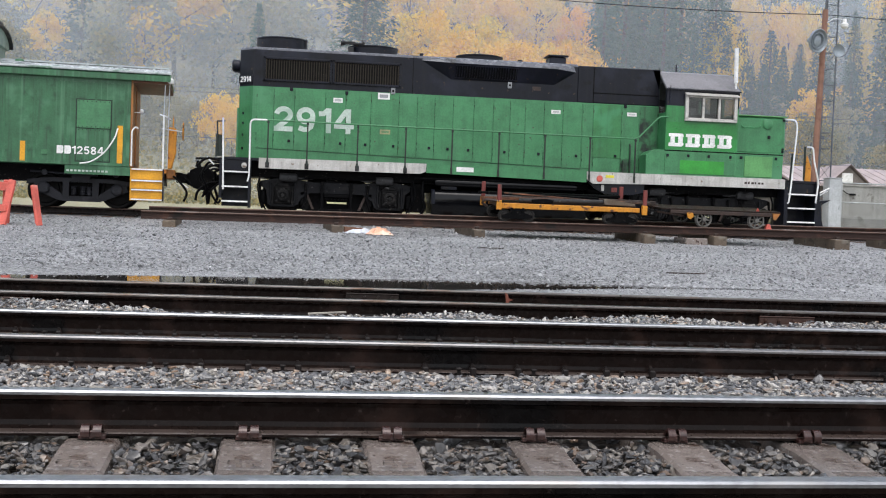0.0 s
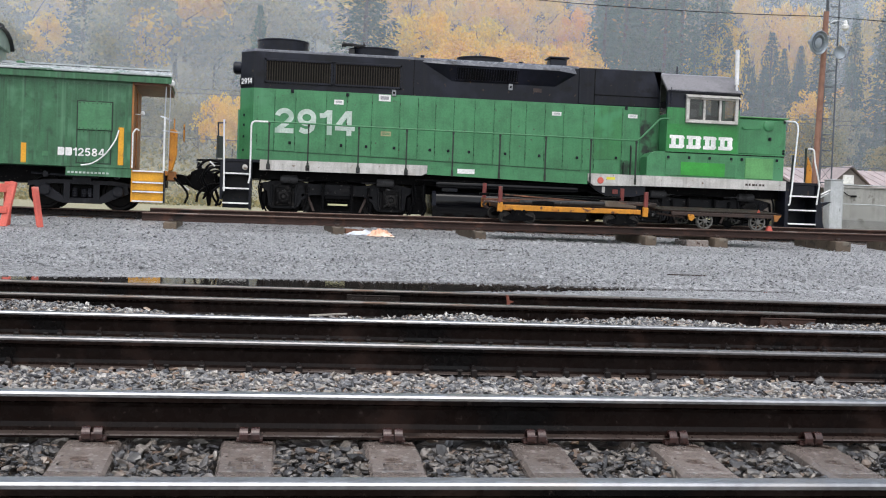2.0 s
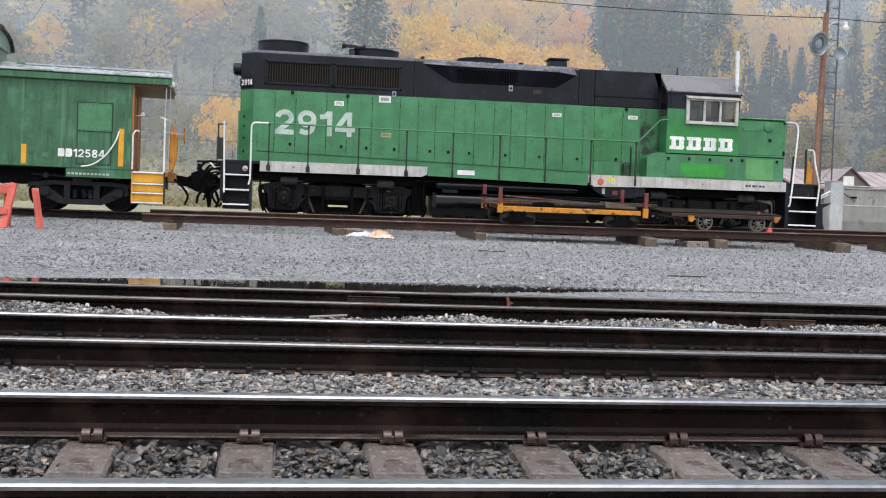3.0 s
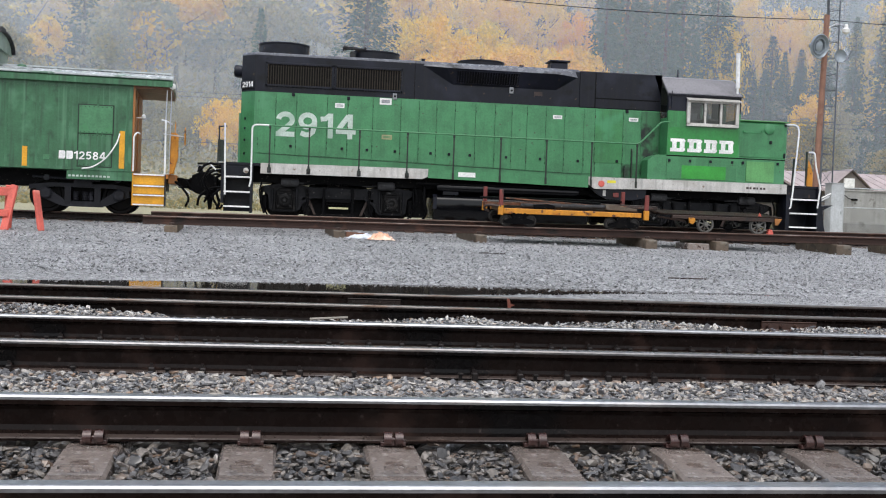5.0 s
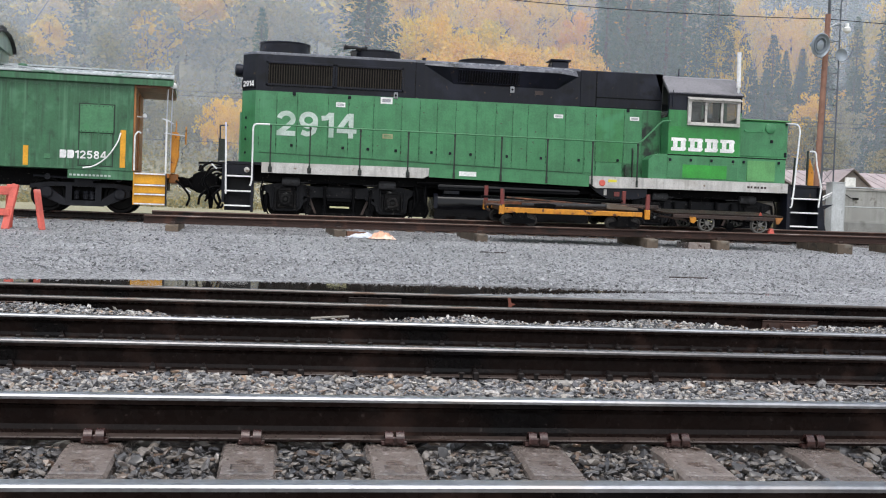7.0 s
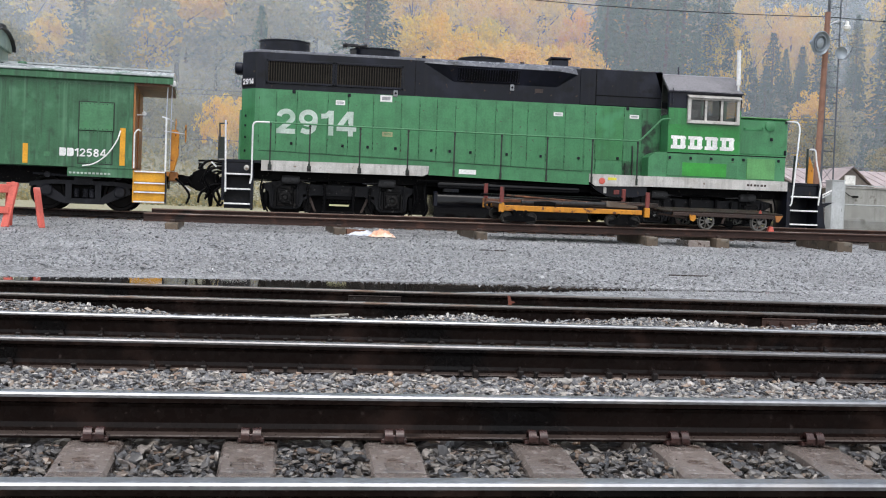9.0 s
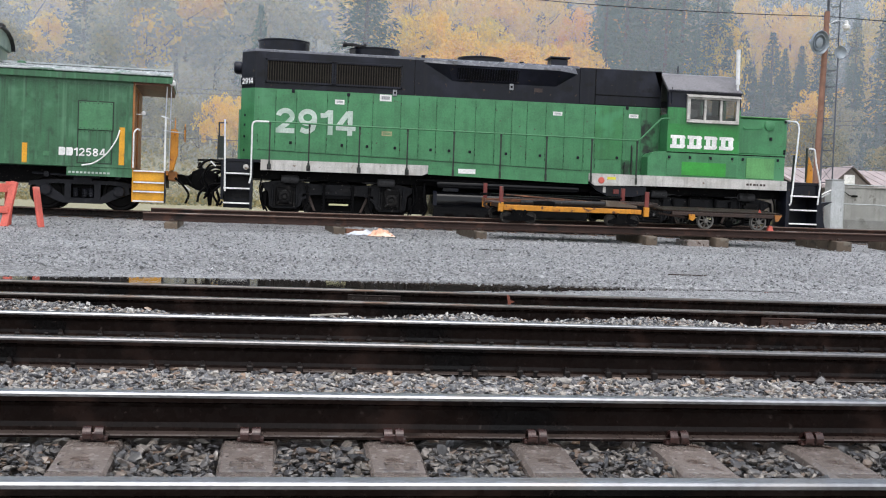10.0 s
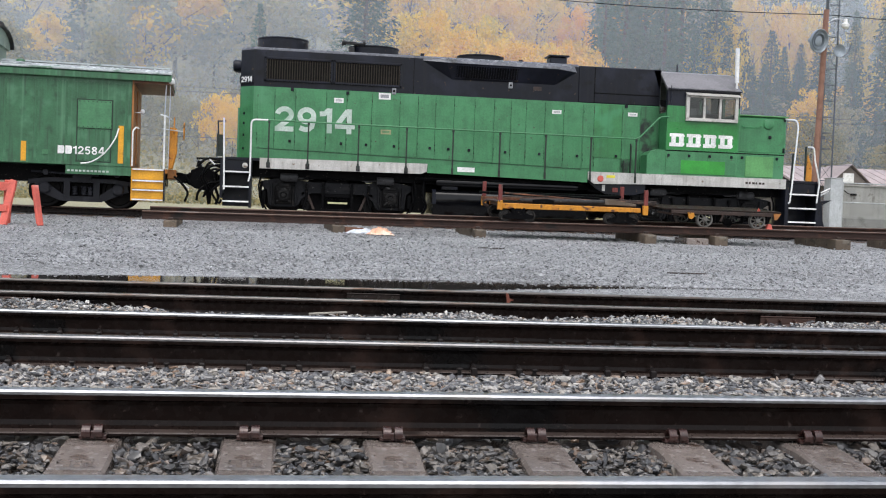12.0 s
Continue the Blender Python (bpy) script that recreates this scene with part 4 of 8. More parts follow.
        box(bm, x - 0.035, x + 0.035, 29.60, 29.68, 0.92, 1.66, 0.01)
        part("swing_hanger", bm, GRIME, t)
    bm = B()
    box(bm, xc - 0.42, xc + 0.42, 29.56, 29.86, 0.88, 0.96, 0.015)
    for k in range(7):
        x = xc - 0.26 + 0.087 * k
        box(bm, x - 0.036, x + 0.036, 29.62, 29.80, 1.19, 1.235, 0.01)
    box(bm, xc - 0.33, xc + 0.33, 29.60, 29.82, 1.25, 1.36, 0.02)
    part("leaf_spring", bm, GRIME, t)
    bm = B()
    box(bm, xc - 0.24, xc + 0.26, 29.555, 29.60, 1.10, 1.145)
    part("spring_plank_edge", bm, PALE_LINE, t, "pale yellow painted edge")
    # sand and air pipes
    bm = B()
    tube(bm, curve_pts([(xc - 1.95, 29.58, 1.75), (xc - 2.0, 29.56, 1.45), (xc - 1.92, 29.60, 1.15), (xc - 1.80, 29.8, 0.90)], 5), 0.022, 6)
    tube(bm, curve_pts([(xc + 1.95, 29.58, 1.75), (xc + 2.02, 29.56, 1.45), (xc + 1.95, 29.60, 1.15), (xc + 1.82, 29.8, 0.90)], 5), 0.022, 6)
    tube(bm, curve_pts([(xc - 0.9, 29.57, 1.70), (xc - 0.3, 29.56, 1.76), (xc + 0.4, 29.57, 1.73), (xc + 0.95, 29.57, 1.75)], 5), 0.018, 6)
    part("air_pipe", bm, GRIME, t, smooth=True)
    return t


JOURNAL = mat("dusty_journal_casting", (0.0055, 0.0052, 0.0056), 0.55, spots=[((0.10, 0.10, 0.10), 8.0, 0.15, 0.10), ((0.020, 0.018, 0.017), 5.0, 0.35, 0.3)], bump=0.004, scale=40, spec=0.14)
JOURNAL_RING = mat("worn_grey_bearing_cap", (0.0120, 0.0115, 0.0115), 0.5, spots=[((0.20, 0.20, 0.20), 10.0, 0.17, 0.10), ((0.006, 0.006, 0.006), 5.0, 0.35, 0.2)], bump=0.003, scale=40, spec=0.2)
TRUCK_FRAME = mat("dusty_truck_casting", (0.0095, 0.0098, 0.0118), 0.5, spots=[((0.019, 0.018, 0.019), 3.0, 0.35, 0.25), ((0.070, 0.066, 0.062), 13.0, 0.11, 0.10), ((0.004, 0.004, 0.005), 6.0, 0.25, 0.2)], bump=0.004, scale=35, spec=0.14)
PALE_LINE = mat("pale_yellow_paint", (0.55, 0.53, 0.30), 0.6, spots=[((0.2, 0.18, 0.1), 12.0, 0.25, 0.2)], scale=30)
PALE_TIN = mat("painted_steel_fresh", (0.30, 0.31, 0.33), 0.5, spots=[((0.4, 0.4, 0.4), 7.0, 0.3, 0.3)], scale=25)
ALUMINIUM = mat("dull_aluminium_frame", (0.55, 0.53, 0.50), 0.45, metal=0.35, spots=[((0.33, 0.31, 0.28), 6.0, 0.35, 0.3)], bump=0.0008, scale=30)


def door_panel(loco, x0, x1, z0, z1, y, material=None, name="access_door"):
    bm = B()
    box(bm, x0 + 0.0045, x1 - 0.0045, y - 0.012, y + 0.01, z0, z1, 0.003)
    d = part(name, bm, material or GREEN, loco)
    # A dark strip paints in the shade of the gap.
    part("door_gap", box(B(), x1 - 0.0045, x1 + 0.0045, y - 0.003, y + 0.001, z0, z1), SEAM, d)
    for z in (z0 + 0.22, z0 + 0.36, (z0 + z1) / 2, z1 - 0.2):
        part("hinge", cyl(B(), (x0 + 0.012, y - 0.020, z - 0.032), (x0 + 0.012, y - 0.020, z + 0.032), 0.009, seg=6), SEAM, d)
    return d


def latch(parent, x, z, y, w=0.033, material=None):
    bm = B()
    box(bm, x - w, x + w, y - 0.030, y, z - w * 1.05, z + w * 1.05, 0.008)
    box(bm, x - w * 0.4, x + w * 0.4, y - 0.045, y - 0.03, z - w * 0.7, z + w * 0.3)
    return part("latch", bm, material or BLACK, parent)


def decal(parent, x0, x1, z0, z1, y, bars=2, material=None, ink=None):
    bm = B()
    box(bm, x0, x1, y - 0.004, y, z0, z1)
    d = part("notice_plate", bm, material or WHITE_CLEAN, parent)
    bm = B()
    for i in range(bars):
        z = z0 + (z1 - z0) * (0.25 + 0.5 * (i + 0.5) / bars)
        box(bm, x0 + 0.15 * (x1 - x0), x1 - 0.15 * (x1 - x0), y - 0.0065, y - 0.003, z - 0.07 * (z1 - z0), z + 0.07 * (z1 - z0))
    part("unreadable_print", bm, ink or PRINT, d)
    return d


PRINT = mat("faded_print", (0.25, 0.25, 0.27), 0.6, scale=30)


def build_locomotive():
    L = thing("locomotive", "green and black diesel locomotive, weathered, standing on a siding", "locomotive", m=pose(6.3, YM, RZ))
    # frame and walkway
    bm = B()
    box(bm, -1.60, 14.20, 29.34, 32.26, 2.12, 2.185)
    part("walkway", bm, BLACK, L, "black walkway deck")
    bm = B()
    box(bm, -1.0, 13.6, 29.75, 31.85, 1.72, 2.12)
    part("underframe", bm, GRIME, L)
    for yy, zz in ((YS, 1), (32.27, -1)):
        a, b = (yy, yy + 0.05) if zz > 0 else (yy, yy + 0.05)
        part("side_sill", slab(B(), [(-0.68, 1.925), (3.42, 1.95), (3.56, 2.01), (3.57, 2.215), (-0.68, 2.19)], a, b), WHITE, L, "chipped white painted side sill")
        part("side_sill", slab(B(), [(3.575, 1.985), (7.80, 1.905), (7.80, 2.195), (3.575, 2.215)], a, b), GREEN, L, "green side sill")
        part("side_sill", slab(B(), [(7.81, 1.99), (7.98, 1.88), (9.40, 1.92), (13.27, 1.945), (13.27, 2.205), (7.81, 2.195)], a, b), WHITE, L, "chipped white painted side sill")
    part("sill_patch", box(B(), 4.35, 4.80, YS - 0.004, YS, 2.045, 2.165), WHITE_CLEAN, L, "white painted patch")
    bm = B()
    lathe(bm, [(0.085, 0.0), (0.085, -0.012), (0.06, -0.02)], (8.15, YS, 2.02), "y", 20)
    part("round_marker", bm, RED, L, "round red fuel marker")
    part("yellow_label", box(B(), 8.31, 8.54, YS - 0.004, YS, 2.05, 2.12), mat("lemon_label", (0.7, 0.62, 0.05), 0.5, scale=30), L, "yellow label")
    bm = B()
    for i, w in enumerate((0.09, 0.07, 0.10, 0.06, 0.09, 0.08)):
        box(bm, 12.13 + 0.095 * i, 12.13 + 0.095 * i + w * 0.75, YS - 0.004, YS, 2.04, 2.095)
    tagged(part("stencil_line", bm, RUST, L, "rusty illegible stencilled marks"), kind="stuff")
    for x in (-0.47, 0.515, 1.79, 3.02):
        bm = B()
        box(bm, x - 0.05, x + 0.05, YS - 0.03, YS, 1.95, 2.09, 0.01)
        cyl(bm, (x, YS - 0.03, 2.0), (x, YS - 0.05, 2.0), 0.025, seg=8)
        part("rail_bracket", bm, DUSTY, L)

    # long hood with cut-off rear corners
    def hood_shape(z0, z1, y0, y1, c, x1):
        return [(-1.25, y0 + c), (-0.90, y0), (x1, y0), (x1, y1), (-0.90, y1), (-1.25, y1 - c)]

    def upright(outline, z0, z1, bevel_top=0.0):
        bm = B()
        a = [bm.verts.new((x, y, z0)) for x, y in outline]
        b = [bm.verts.new((x, y, z1)) for x, y in outline]
        n = len(outline)
        top = bm.faces.new(b)
        bm.faces.new(a[::-1])
        for i in range(n):
            bm.faces.new((a[i], a[(i + 1) % n], b[(i + 1) % n], b[i]))
        if bevel_top:
            bmesh.ops.bevel(bm, geom=list(top.edges), offset=bevel_top, segments=3, affect="EDGES", profile=0.6)
        return bm

    part("hood_lower", upright(hood_shape(0, 0, YH, 31.70, 0.36, 9.88), 2.185, 4.045), GREEN, L, "green lower hood side")
    bm = upright(hood_shape(0, 0, YH, 31.70, 0.36, 7.62), 4.045, 5.055, 0.075)
    # Bevel and roof faces go grey for the sky they would reflect.
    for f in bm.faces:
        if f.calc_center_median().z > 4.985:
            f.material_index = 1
    part("hood_upper", bm, [BLACK, ROOF_SHEEN], L, "black upper hood, wet roof edge painted grey with sky sheen")
    bm = B()
    box(bm, 7.62, 9.90, YH, 31.70, 4.045, 5.02, 0.02)
    part("hood_upper", bm, BLACK, L, "black upper hood")
    part("panel_seam", box(B(), 8.05, 9.86, YH - 0.006, YH, 4.30, 4.33), DARK, L)
    part("panel_seam", box(B(), 8.05, 8.075, YH - 0.006, YH, 4.06, 5.0), DARK, L)
    part("panel_seam", box(B(), 3.2, 3.215, YH - 0.005, YH, 4.06, 4.98), DARK, L)

    part("door_sill_gap", slab(B(), [(-0.80, 2.458), (7.77, 2.268), (7.77, 2.282), (-0.80, 2.470)], YH - 0.008, YH), SEAM, L)
    # doors along the hood
    seams = [-0.80, -0.36, 0.17, 0.96, 1.49, 2.14, 2.87, 3.35, 3.81, 4.30, 4.85, 5.37, 5.82, 6.23, 6.74, 7.25, 7.77]
    for i, (a, b) in enumerate(zip(seams, seams[1:])):
        door_panel(L, a, b, 2.47 - 0.012 * i, 4.00, YH)
        if i % 2 == 1 or i in (4, 8):
            latch(L, b - 0.12, 2.68 - 0.004 * i, YH - 0.012)
    door_panel(L, 7.79, 8.08, 2.30, 4.0, YH)
    door_panel(L, 8.08, 8.86, 2.60, 4.02, YH, GREEN_DEEP)
    door_panel(L, 8.86, 9.34, 2.60, 4.02, YH)
    latch(L, 8.72, 2.66, YH - 0.012)
    door_panel(L, 8.10, 8.84, 2.22, 2.59, YH)
    door_panel(L, 8.86, 9.34, 2.22, 2.59, YH, GREEN_SOOTY)
    door_panel(L, 9.36, 9.86, 2.22, 4.02, YH, GREEN_SOOTY)
    bm = B()
    tube(bm, bent([(9.12, YH - 0.05, 2.2), (9.12, YH - 0.05, 2.95), (9.12, YH, 3.0)], 0.03), 0.022, 6)
    tube(bm, [(8.93, YH - 0.05, 2.2), (8.93, YH - 0.05, 2.55)], 0.018, 6)
    part("drain_pipe", bm, POST_GREEN, L, "dark pipe on the hood side", smooth=True)
    for x, z in ((0.08, 4.0), (1.50, 3.98), (8.95, 4.0)):
        latch(L, x, z, YH - 0.014, 0.04)
    # marks on the hood
    figures("road_number", "2914", -0.34, YH - 0.016, 2.92, 0.64, 2.05, LETTER, L, 0.2, 0.13, "worn white road number 2914")
    decal(L, 1.16, 1.40, 3.72, 3.84, YH - 0.014)
    decal(L, 2.31, 2.62, 3.86, 4.03, YH - 0.014, 3)
    decal(L, 6.93, 7.18, 3.71, 3.81, YH - 0.014)
    decal(L, 9.01, 9.27, 3.74, 3.84, YH - 0.014)
    decal(L, 2.39, 2.66, 2.96, 3.08, YH - 0.014, 2, mat("faded_tan_label", (0.30, 0.30, 0.16), 0.6, scale=30), GREEN)
    for x, z in ((2.70, 4.09), (5.78, 4.40)):
        bm = B()
        box(bm, x - 0.055, x + 0.055, YH - 0.035, YH, z - 0.085, z + 0.085, 0.012)
        lathe(bm, [(0.03, 0), (0.028, -0.02)], (x, YH - 0.035, z), "y", 10, mi=1)
        part("lifting_lug_socket", bm, [PALE_TIN, DARK], L, smooth=False)
    bm = B()
    box(bm, 6.4, 6.62, YH - 0.004, YH, 4.30, 4.40)
    part("rust_patch", bm, RUST, L, "rusty bare patch")

    # radiator grilles
    for x0, x1 in ((-0.605, 1.055), (1.16, 2.85)):
        bm = B()
        box(bm, x0, x1, YH - 0.004, YH - 0.001, 4.23, 4.765)
        g = part("radiator_grille", bm, DARK, L, "grimy brown radiator grille")
        bm = B()
        for a, b, c, d in ((x0 - 0.04, x1 + 0.04, 4.755, 4.81), (x0 - 0.04, x1 + 0.04, 4.19, 4.24), (x0 - 0.045, x0 + 0.01, 4.19, 4.81), (x1 - 0.01, x1 + 0.045, 4.19, 4.81)):
            box(bm, a, b, YH - 0.055, YH, c, d, 0.006)
        part("grille_frame", bm, BLACK, g)
        slat = None
        n = 26
        for i in range(n):
            x = x0 + (x1 - x0) * (i + 0.5) / n
            if slat is None:
                sb = B()
                box(sb, -0.012, 0.012, -0.030, 0.0, 4.24, 4.76)
                slat = part("slat", sb, GRILLE, g, at=(x, YH - 0.006, 0))
            else:
                again("slat", slat, g, pose(x, YH - 0.006, 0))

    # dynamic-brake housing: flush with the hood below, flared outwards towards its wet top edge
    FLARE = 0.20
    for sgn in (1, -1):
        bm = B()

        def pt(x, out, z):
            return bm.verts.new((x, YH - out if sgn > 0 else 2 * YM - YH + out, z))
        tip_l, tip_r = pt(3.42, 0.0, 4.93), pt(7.56, 0.0, 4.83)
        low_l, low_r = pt(4.22, 0.0, 4.47), pt(6.98, 0.0, 4.47)
        brow_l, brow_m, brow_r = pt(4.02, FLARE, 4.885), pt(7.00, FLARE, 4.870), pt(7.34, FLARE * 0.55, 4.845)
        top_l, top_m, top_r = pt(3.95, FLARE * 0.55, 4.985), pt(7.02, FLARE * 0.55, 4.970), pt(7.38, FLARE * 0.25, 4.93)
        back_l, back_m, back_r = pt(3.42, -0.02, 5.04), pt(7.05, -0.02, 5.04), pt(7.55, -0.02, 4.99)
        for vs in ((low_l, low_r, brow_m, brow_l), (low_r, brow_r, brow_m), (low_r, tip_r, brow_r), (tip_l, low_l, brow_l)):
            bm.faces.new(vs)
        # Top faces grey: the wet edge's reflected sky is put into the colour.
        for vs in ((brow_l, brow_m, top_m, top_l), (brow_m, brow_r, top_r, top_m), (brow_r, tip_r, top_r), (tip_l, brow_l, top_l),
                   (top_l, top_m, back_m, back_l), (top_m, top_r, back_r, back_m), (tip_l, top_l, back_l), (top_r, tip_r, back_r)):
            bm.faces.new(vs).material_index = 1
        d = part("brake_housing", bm, [BLACK, ROOF_SHEEN], L, "flared black housing, wet rounded top edge painted with sky sheen")
        if sgn > 0:
            lean = math.atan2(FLARE, 0.41)
            m = Matrix.Translation((0, YH - 0.004, 4.475)) @ Matrix.Rotation(lean, 4, "X")
            part("housing_grille", box(B(), 4.32, 5.95, -0.006, -0.002, 0.06, 0.40, 0, m), DARK, d)
            bm = B()
            for i in range(24):
                x = 4.35 + 1.57 * i / 23
                box(bm, x - 0.012, x + 0.012, -0.024, -0.006, 0.06, 0.40, 0, m)
            for z in (0.055, 0.395):
                box(bm, 4.30, 5.97, -0.028, -0.004, z - 0.010, z + 0.010, 0, m)
            part("grille_mesh", bm, BLACK, d)

    # roof: cooling fans, stack, horn
    for x, r, h in ((-0.20, 0.66, 0.33), (2.20, 0.66, 0.24), (5.09, 0.62, 0.17)):
        bm = B()
        lathe(bm, [(r, 0.0), (r, h - 0.04), (r + 0.02, h - 0.03), (r + 0.02, h), (r - 0.03, h + 0.01), (r - 0.05, h - 0.05), (0.14, h - 0.06), (0.10, h - 0.02), (0.02, h)], (x, YM, 5.045), "z", 36)
        f = part("cooling_fan", bm, BLACK, L, "round black fan housing", smooth=True)
        bm = B()
        for i in range(9):
            q = -r + 2 * r * (i + 0.5) / 9
            w = (r * r - q * q) ** 0.5
            box(bm, x - w, x + w, YM + q - 0.008, YM + q + 0.008, 5.045 + h - 0.02, 5.045 + h)
        part("fan_guard", bm, BLACK, f)
    bm = B()
    box(bm, 6.98, 7.44, 30.55, 31.05, 5.02, 5.30, 0.02)
    box(bm, 6.93, 7.50, 30.50, 31.10, 5.31, 5.36, 0.015)
    part("exhaust_chimney", bm, BLACK, L, "square black exhaust stack")
    horn = part("air_horn", box(B(), 1.52, 1.66, 30.25, 30.40, 5.05, 5.22, 0.01), DUSTY, L, "chrome and grey air horn cluster")
    for dy, x0, x1 in ((-0.10, 1.25, 1.55), (0.0, 1.22, 1.58), (0.10, 1.30, 1.60)):
        h = B()
        lathe(h, [(0.02, 0.35), (0.022, 0.12), (0.035, 0.05), (0.075, 0.0)], (x0 + 0.1, 30.32 + dy, 5.31 + abs(dy) * 0.3), "x", 12)
        lathe(h, [(0.075, 0.30), (0.035, 0.25), (0.022, 0.16), (0.02, 0.0)], (x1 + 0.05, 30.32 + dy, 5.33 - abs(dy) * 0.2), "x", 12)
        part("horn_trumpet", h, DUSTY, horn, smooth=True)
    bm = B()
    cyl(bm, (3.42, 30.0, 5.04), (3.42, 30.0, 5.12), 0.05, seg=10)
    cyl(bm, (6.05, 30.0, 5.04), (6.05, 30.0, 5.09), 0.06, seg=10)
    part("roof_lug", bm, BLACK, L)

    # rear end: number board, lamp
    bm = B()
    box(bm, -0.26, 0.24, -0.03, 0.0, 4.12, 4.32, 0.01)
    nb = part("number_board", bm, BLACK, L)
    nb.matrix_basis = Matrix.Translation((-1.075, 30.075, 0)) @ pose(0, 0, 0, 0, 0, -45.8)
    wr = figures("board_number", "2914", -0.19, -0.031, 4.15, 0.145, 0.40, WHITE_CLEAN, L, 0.2, 0.13)
    wr.matrix_basis = nb.matrix_basis.copy()
    bm = B()
    lathe(bm, [(0.10, 0.10), (0.15, 0.06), (0.16, -0.10), (0.13, -0.13), (0.12, -0.11), (0.02, -0.10)], (-1.33, 30.45, 4.60), "x", 18)
    box(bm, -1.40, -1.22, 30.40, 30.50, 4.42, 4.52)
    part("rear_headlight", bm, BLACK, L, "black round rear lamp housing", smooth=True)
    bm = B()
    box(bm, -1.30, -1.24, 30.30, 31.30, 2.2, 3.5)
    part("end_door", bm, GREEN, L)
    for z in (2.45, 2.80, 3.10, 3.35):
        lathe_b = B()
        box(lathe_b, -0.10, -0.06, -0.02, 0.0, z - 0.03, z + 0.03)
        ob = part("end_hinge", lathe_b, BLACK, L)
        ob.matrix_basis = Matrix.Translation((-1.075, 30.075, 0)) @ pose(0, 0, 0, 0, 0, -45.8)

    # cab: hollow, with a side window that looks through
    C = part("cab", B(), GREEN, L, "green and black driving cab")
    x0, x1, yn, yf = 9.90, 11.90, 29.30, 32.30
    w = (10.44, 11.78, 3.69, 4.29)
    for name, y in (("near", yn), ("far", yf - 0.08)):
        bm = B()
        box(bm, x0, w[0], y, y + 0.08, 2.86, 4.03)
        box(bm, w[1], x1, y, y + 0.08, 2.86, 4.03)
        box(bm, w[0], w[1], y, y + 0.08, 2.86, w[2])
        part("cab_side", bm, GREEN_CAB, C)
        bm = B()
        box(bm, x0, w[0], y + 0.002, y + 0.08, 4.034, 4.50)
        box(bm, w[1], x1, y + 0.002, y + 0.08, 4.034, 4.50)
        box(bm, w[0], w[1], y + 0.002, y + 0.08, w[3], 4.50)
        part("cab_side_upper", bm, BLACK, C)
    # rear and front walls with corner windows
    for x, g in ((x0, GREEN), (x1 - 0.07, GREEN)):
        bm = B()
        box(bm, x, x + 0.07, yn + 0.08, yf - 0.08, 2.86, 3.85)
        for a, b in ((yn + 0.08, yn + 0.14), (30.35, 31.25), (yf - 0.14, yf - 0.08)):
            box(bm, x, x + 0.07, a, b, 3.85, 4.50)
        bm.normal_update()
        for f in bm.faces:
            if x == x0 and f.calc_center_median().z > 3.95:
                f.material_index = 1
        part("cab_end", bm, [GREEN, BLACK], C)
    bm = B()
    draw_x(bm, [(yn - 0.03, 4.47), (yn + 0.62, 4.965), (yn + 0.95, 5.03), (yf - 0.95, 5.03), (yf - 0.62, 4.965), (yf + 0.03, 4.47), (yf - 0.02, 4.43), (yf - 0.64, 4.90), (yn + 0.64, 4.90), (yn + 0.02, 4.43)], x0 - 0.02, x1 + 0.02)
    part("cab_roof", bm, CAB_ROOF, C, "wet grey sloped cab roof")
    part("gutter", box(B(), x0 - 0.02, x1 + 0.03, yn - 0.055, yn - 0.032, 4.445, 4.475), BLACK, C)
    bm = B()
    slab(bm, [(x0 - 0.02, 4.44), (x0 - 0.22, 5.02), (x0 - 0.02, 5.02)], yn + 0.60, yf - 0.60)
    part("cab_roof_fairing", bm, BLACK, C)
    part("cab_floor", box(B(), x0 + 0.07, x1 - 0.07, yn + 0.08, yf - 0.08, 2.86, 2.92), DARK, C)
    bm = B()
    box(bm, 11.2, 11.65, 30.2, 31.5, 2.92, 3.95, 0.03)
    box(bm, 10.3, 10.6, 31.0, 31.4, 2.92, 3.9, 0.05)
    box(bm, 10.28, 10.40, 29.75, 30.15, 3.3, 4.05, 0.04)
    # Near-black colour stands in for the dimness inside the cab.
    part("cab_console", bm, GRIME, C, "control stand and seats, blackened for a dim cab")
    W = part("side_window", B(), ALUMINIUM, C, "aluminium framed sliding side window with visor")
    bm = B()
    a, b, c, d = w
    for r in ((a - 0.05, b + 0.05, c - 0.05, c + 0.035), (a - 0.05, b + 0.05, d - 0.03, d + 0.05), (a - 0.05, a + 0.04, c, d), (b - 0.04, b + 0.05, c, d)):
        box(bm, r[0], r[1], yn - 0.09, yn, r[2], r[3], 0.008)
    for x in (a + 0.46, a + 0.90):
        box(bm, x - 0.03, x + 0.03, yn - 0.05, yn + 0.02, c, d)
    part("window_frame", bm, ALUMINIUM, W)
    bm = B()
    draw_x(bm, [(yn - 0.03, d + 0.08), (yn - 0.20, d + 0.015), (yn - 0.20, d + 0.03), (yn - 0.03, d + 0.10)], a - 0.07, b + 0.06)
    part("visor", bm, ALUMINIUM, W)
    for p0, p1, yy in ((a + 0.04, a + 0.43, 0.0), (a + 0.49, a + 0.87, 0.012), (a + 0.93, b - 0.04, 0.0)):
        g = part("pane", box(B(), p0, p1, yn + yy, yn + yy + 0.006, c + 0.035, d - 0.03), GLASS, W)
        g.visible_shadow = False
    # The far pane is tinted darker still, to dim the view through the cab.
    part("pane_far", box(B(), a, b, yf - 0.05, yf - 0.044, c, d), GLASS_DARK, W).visible_shadow = False
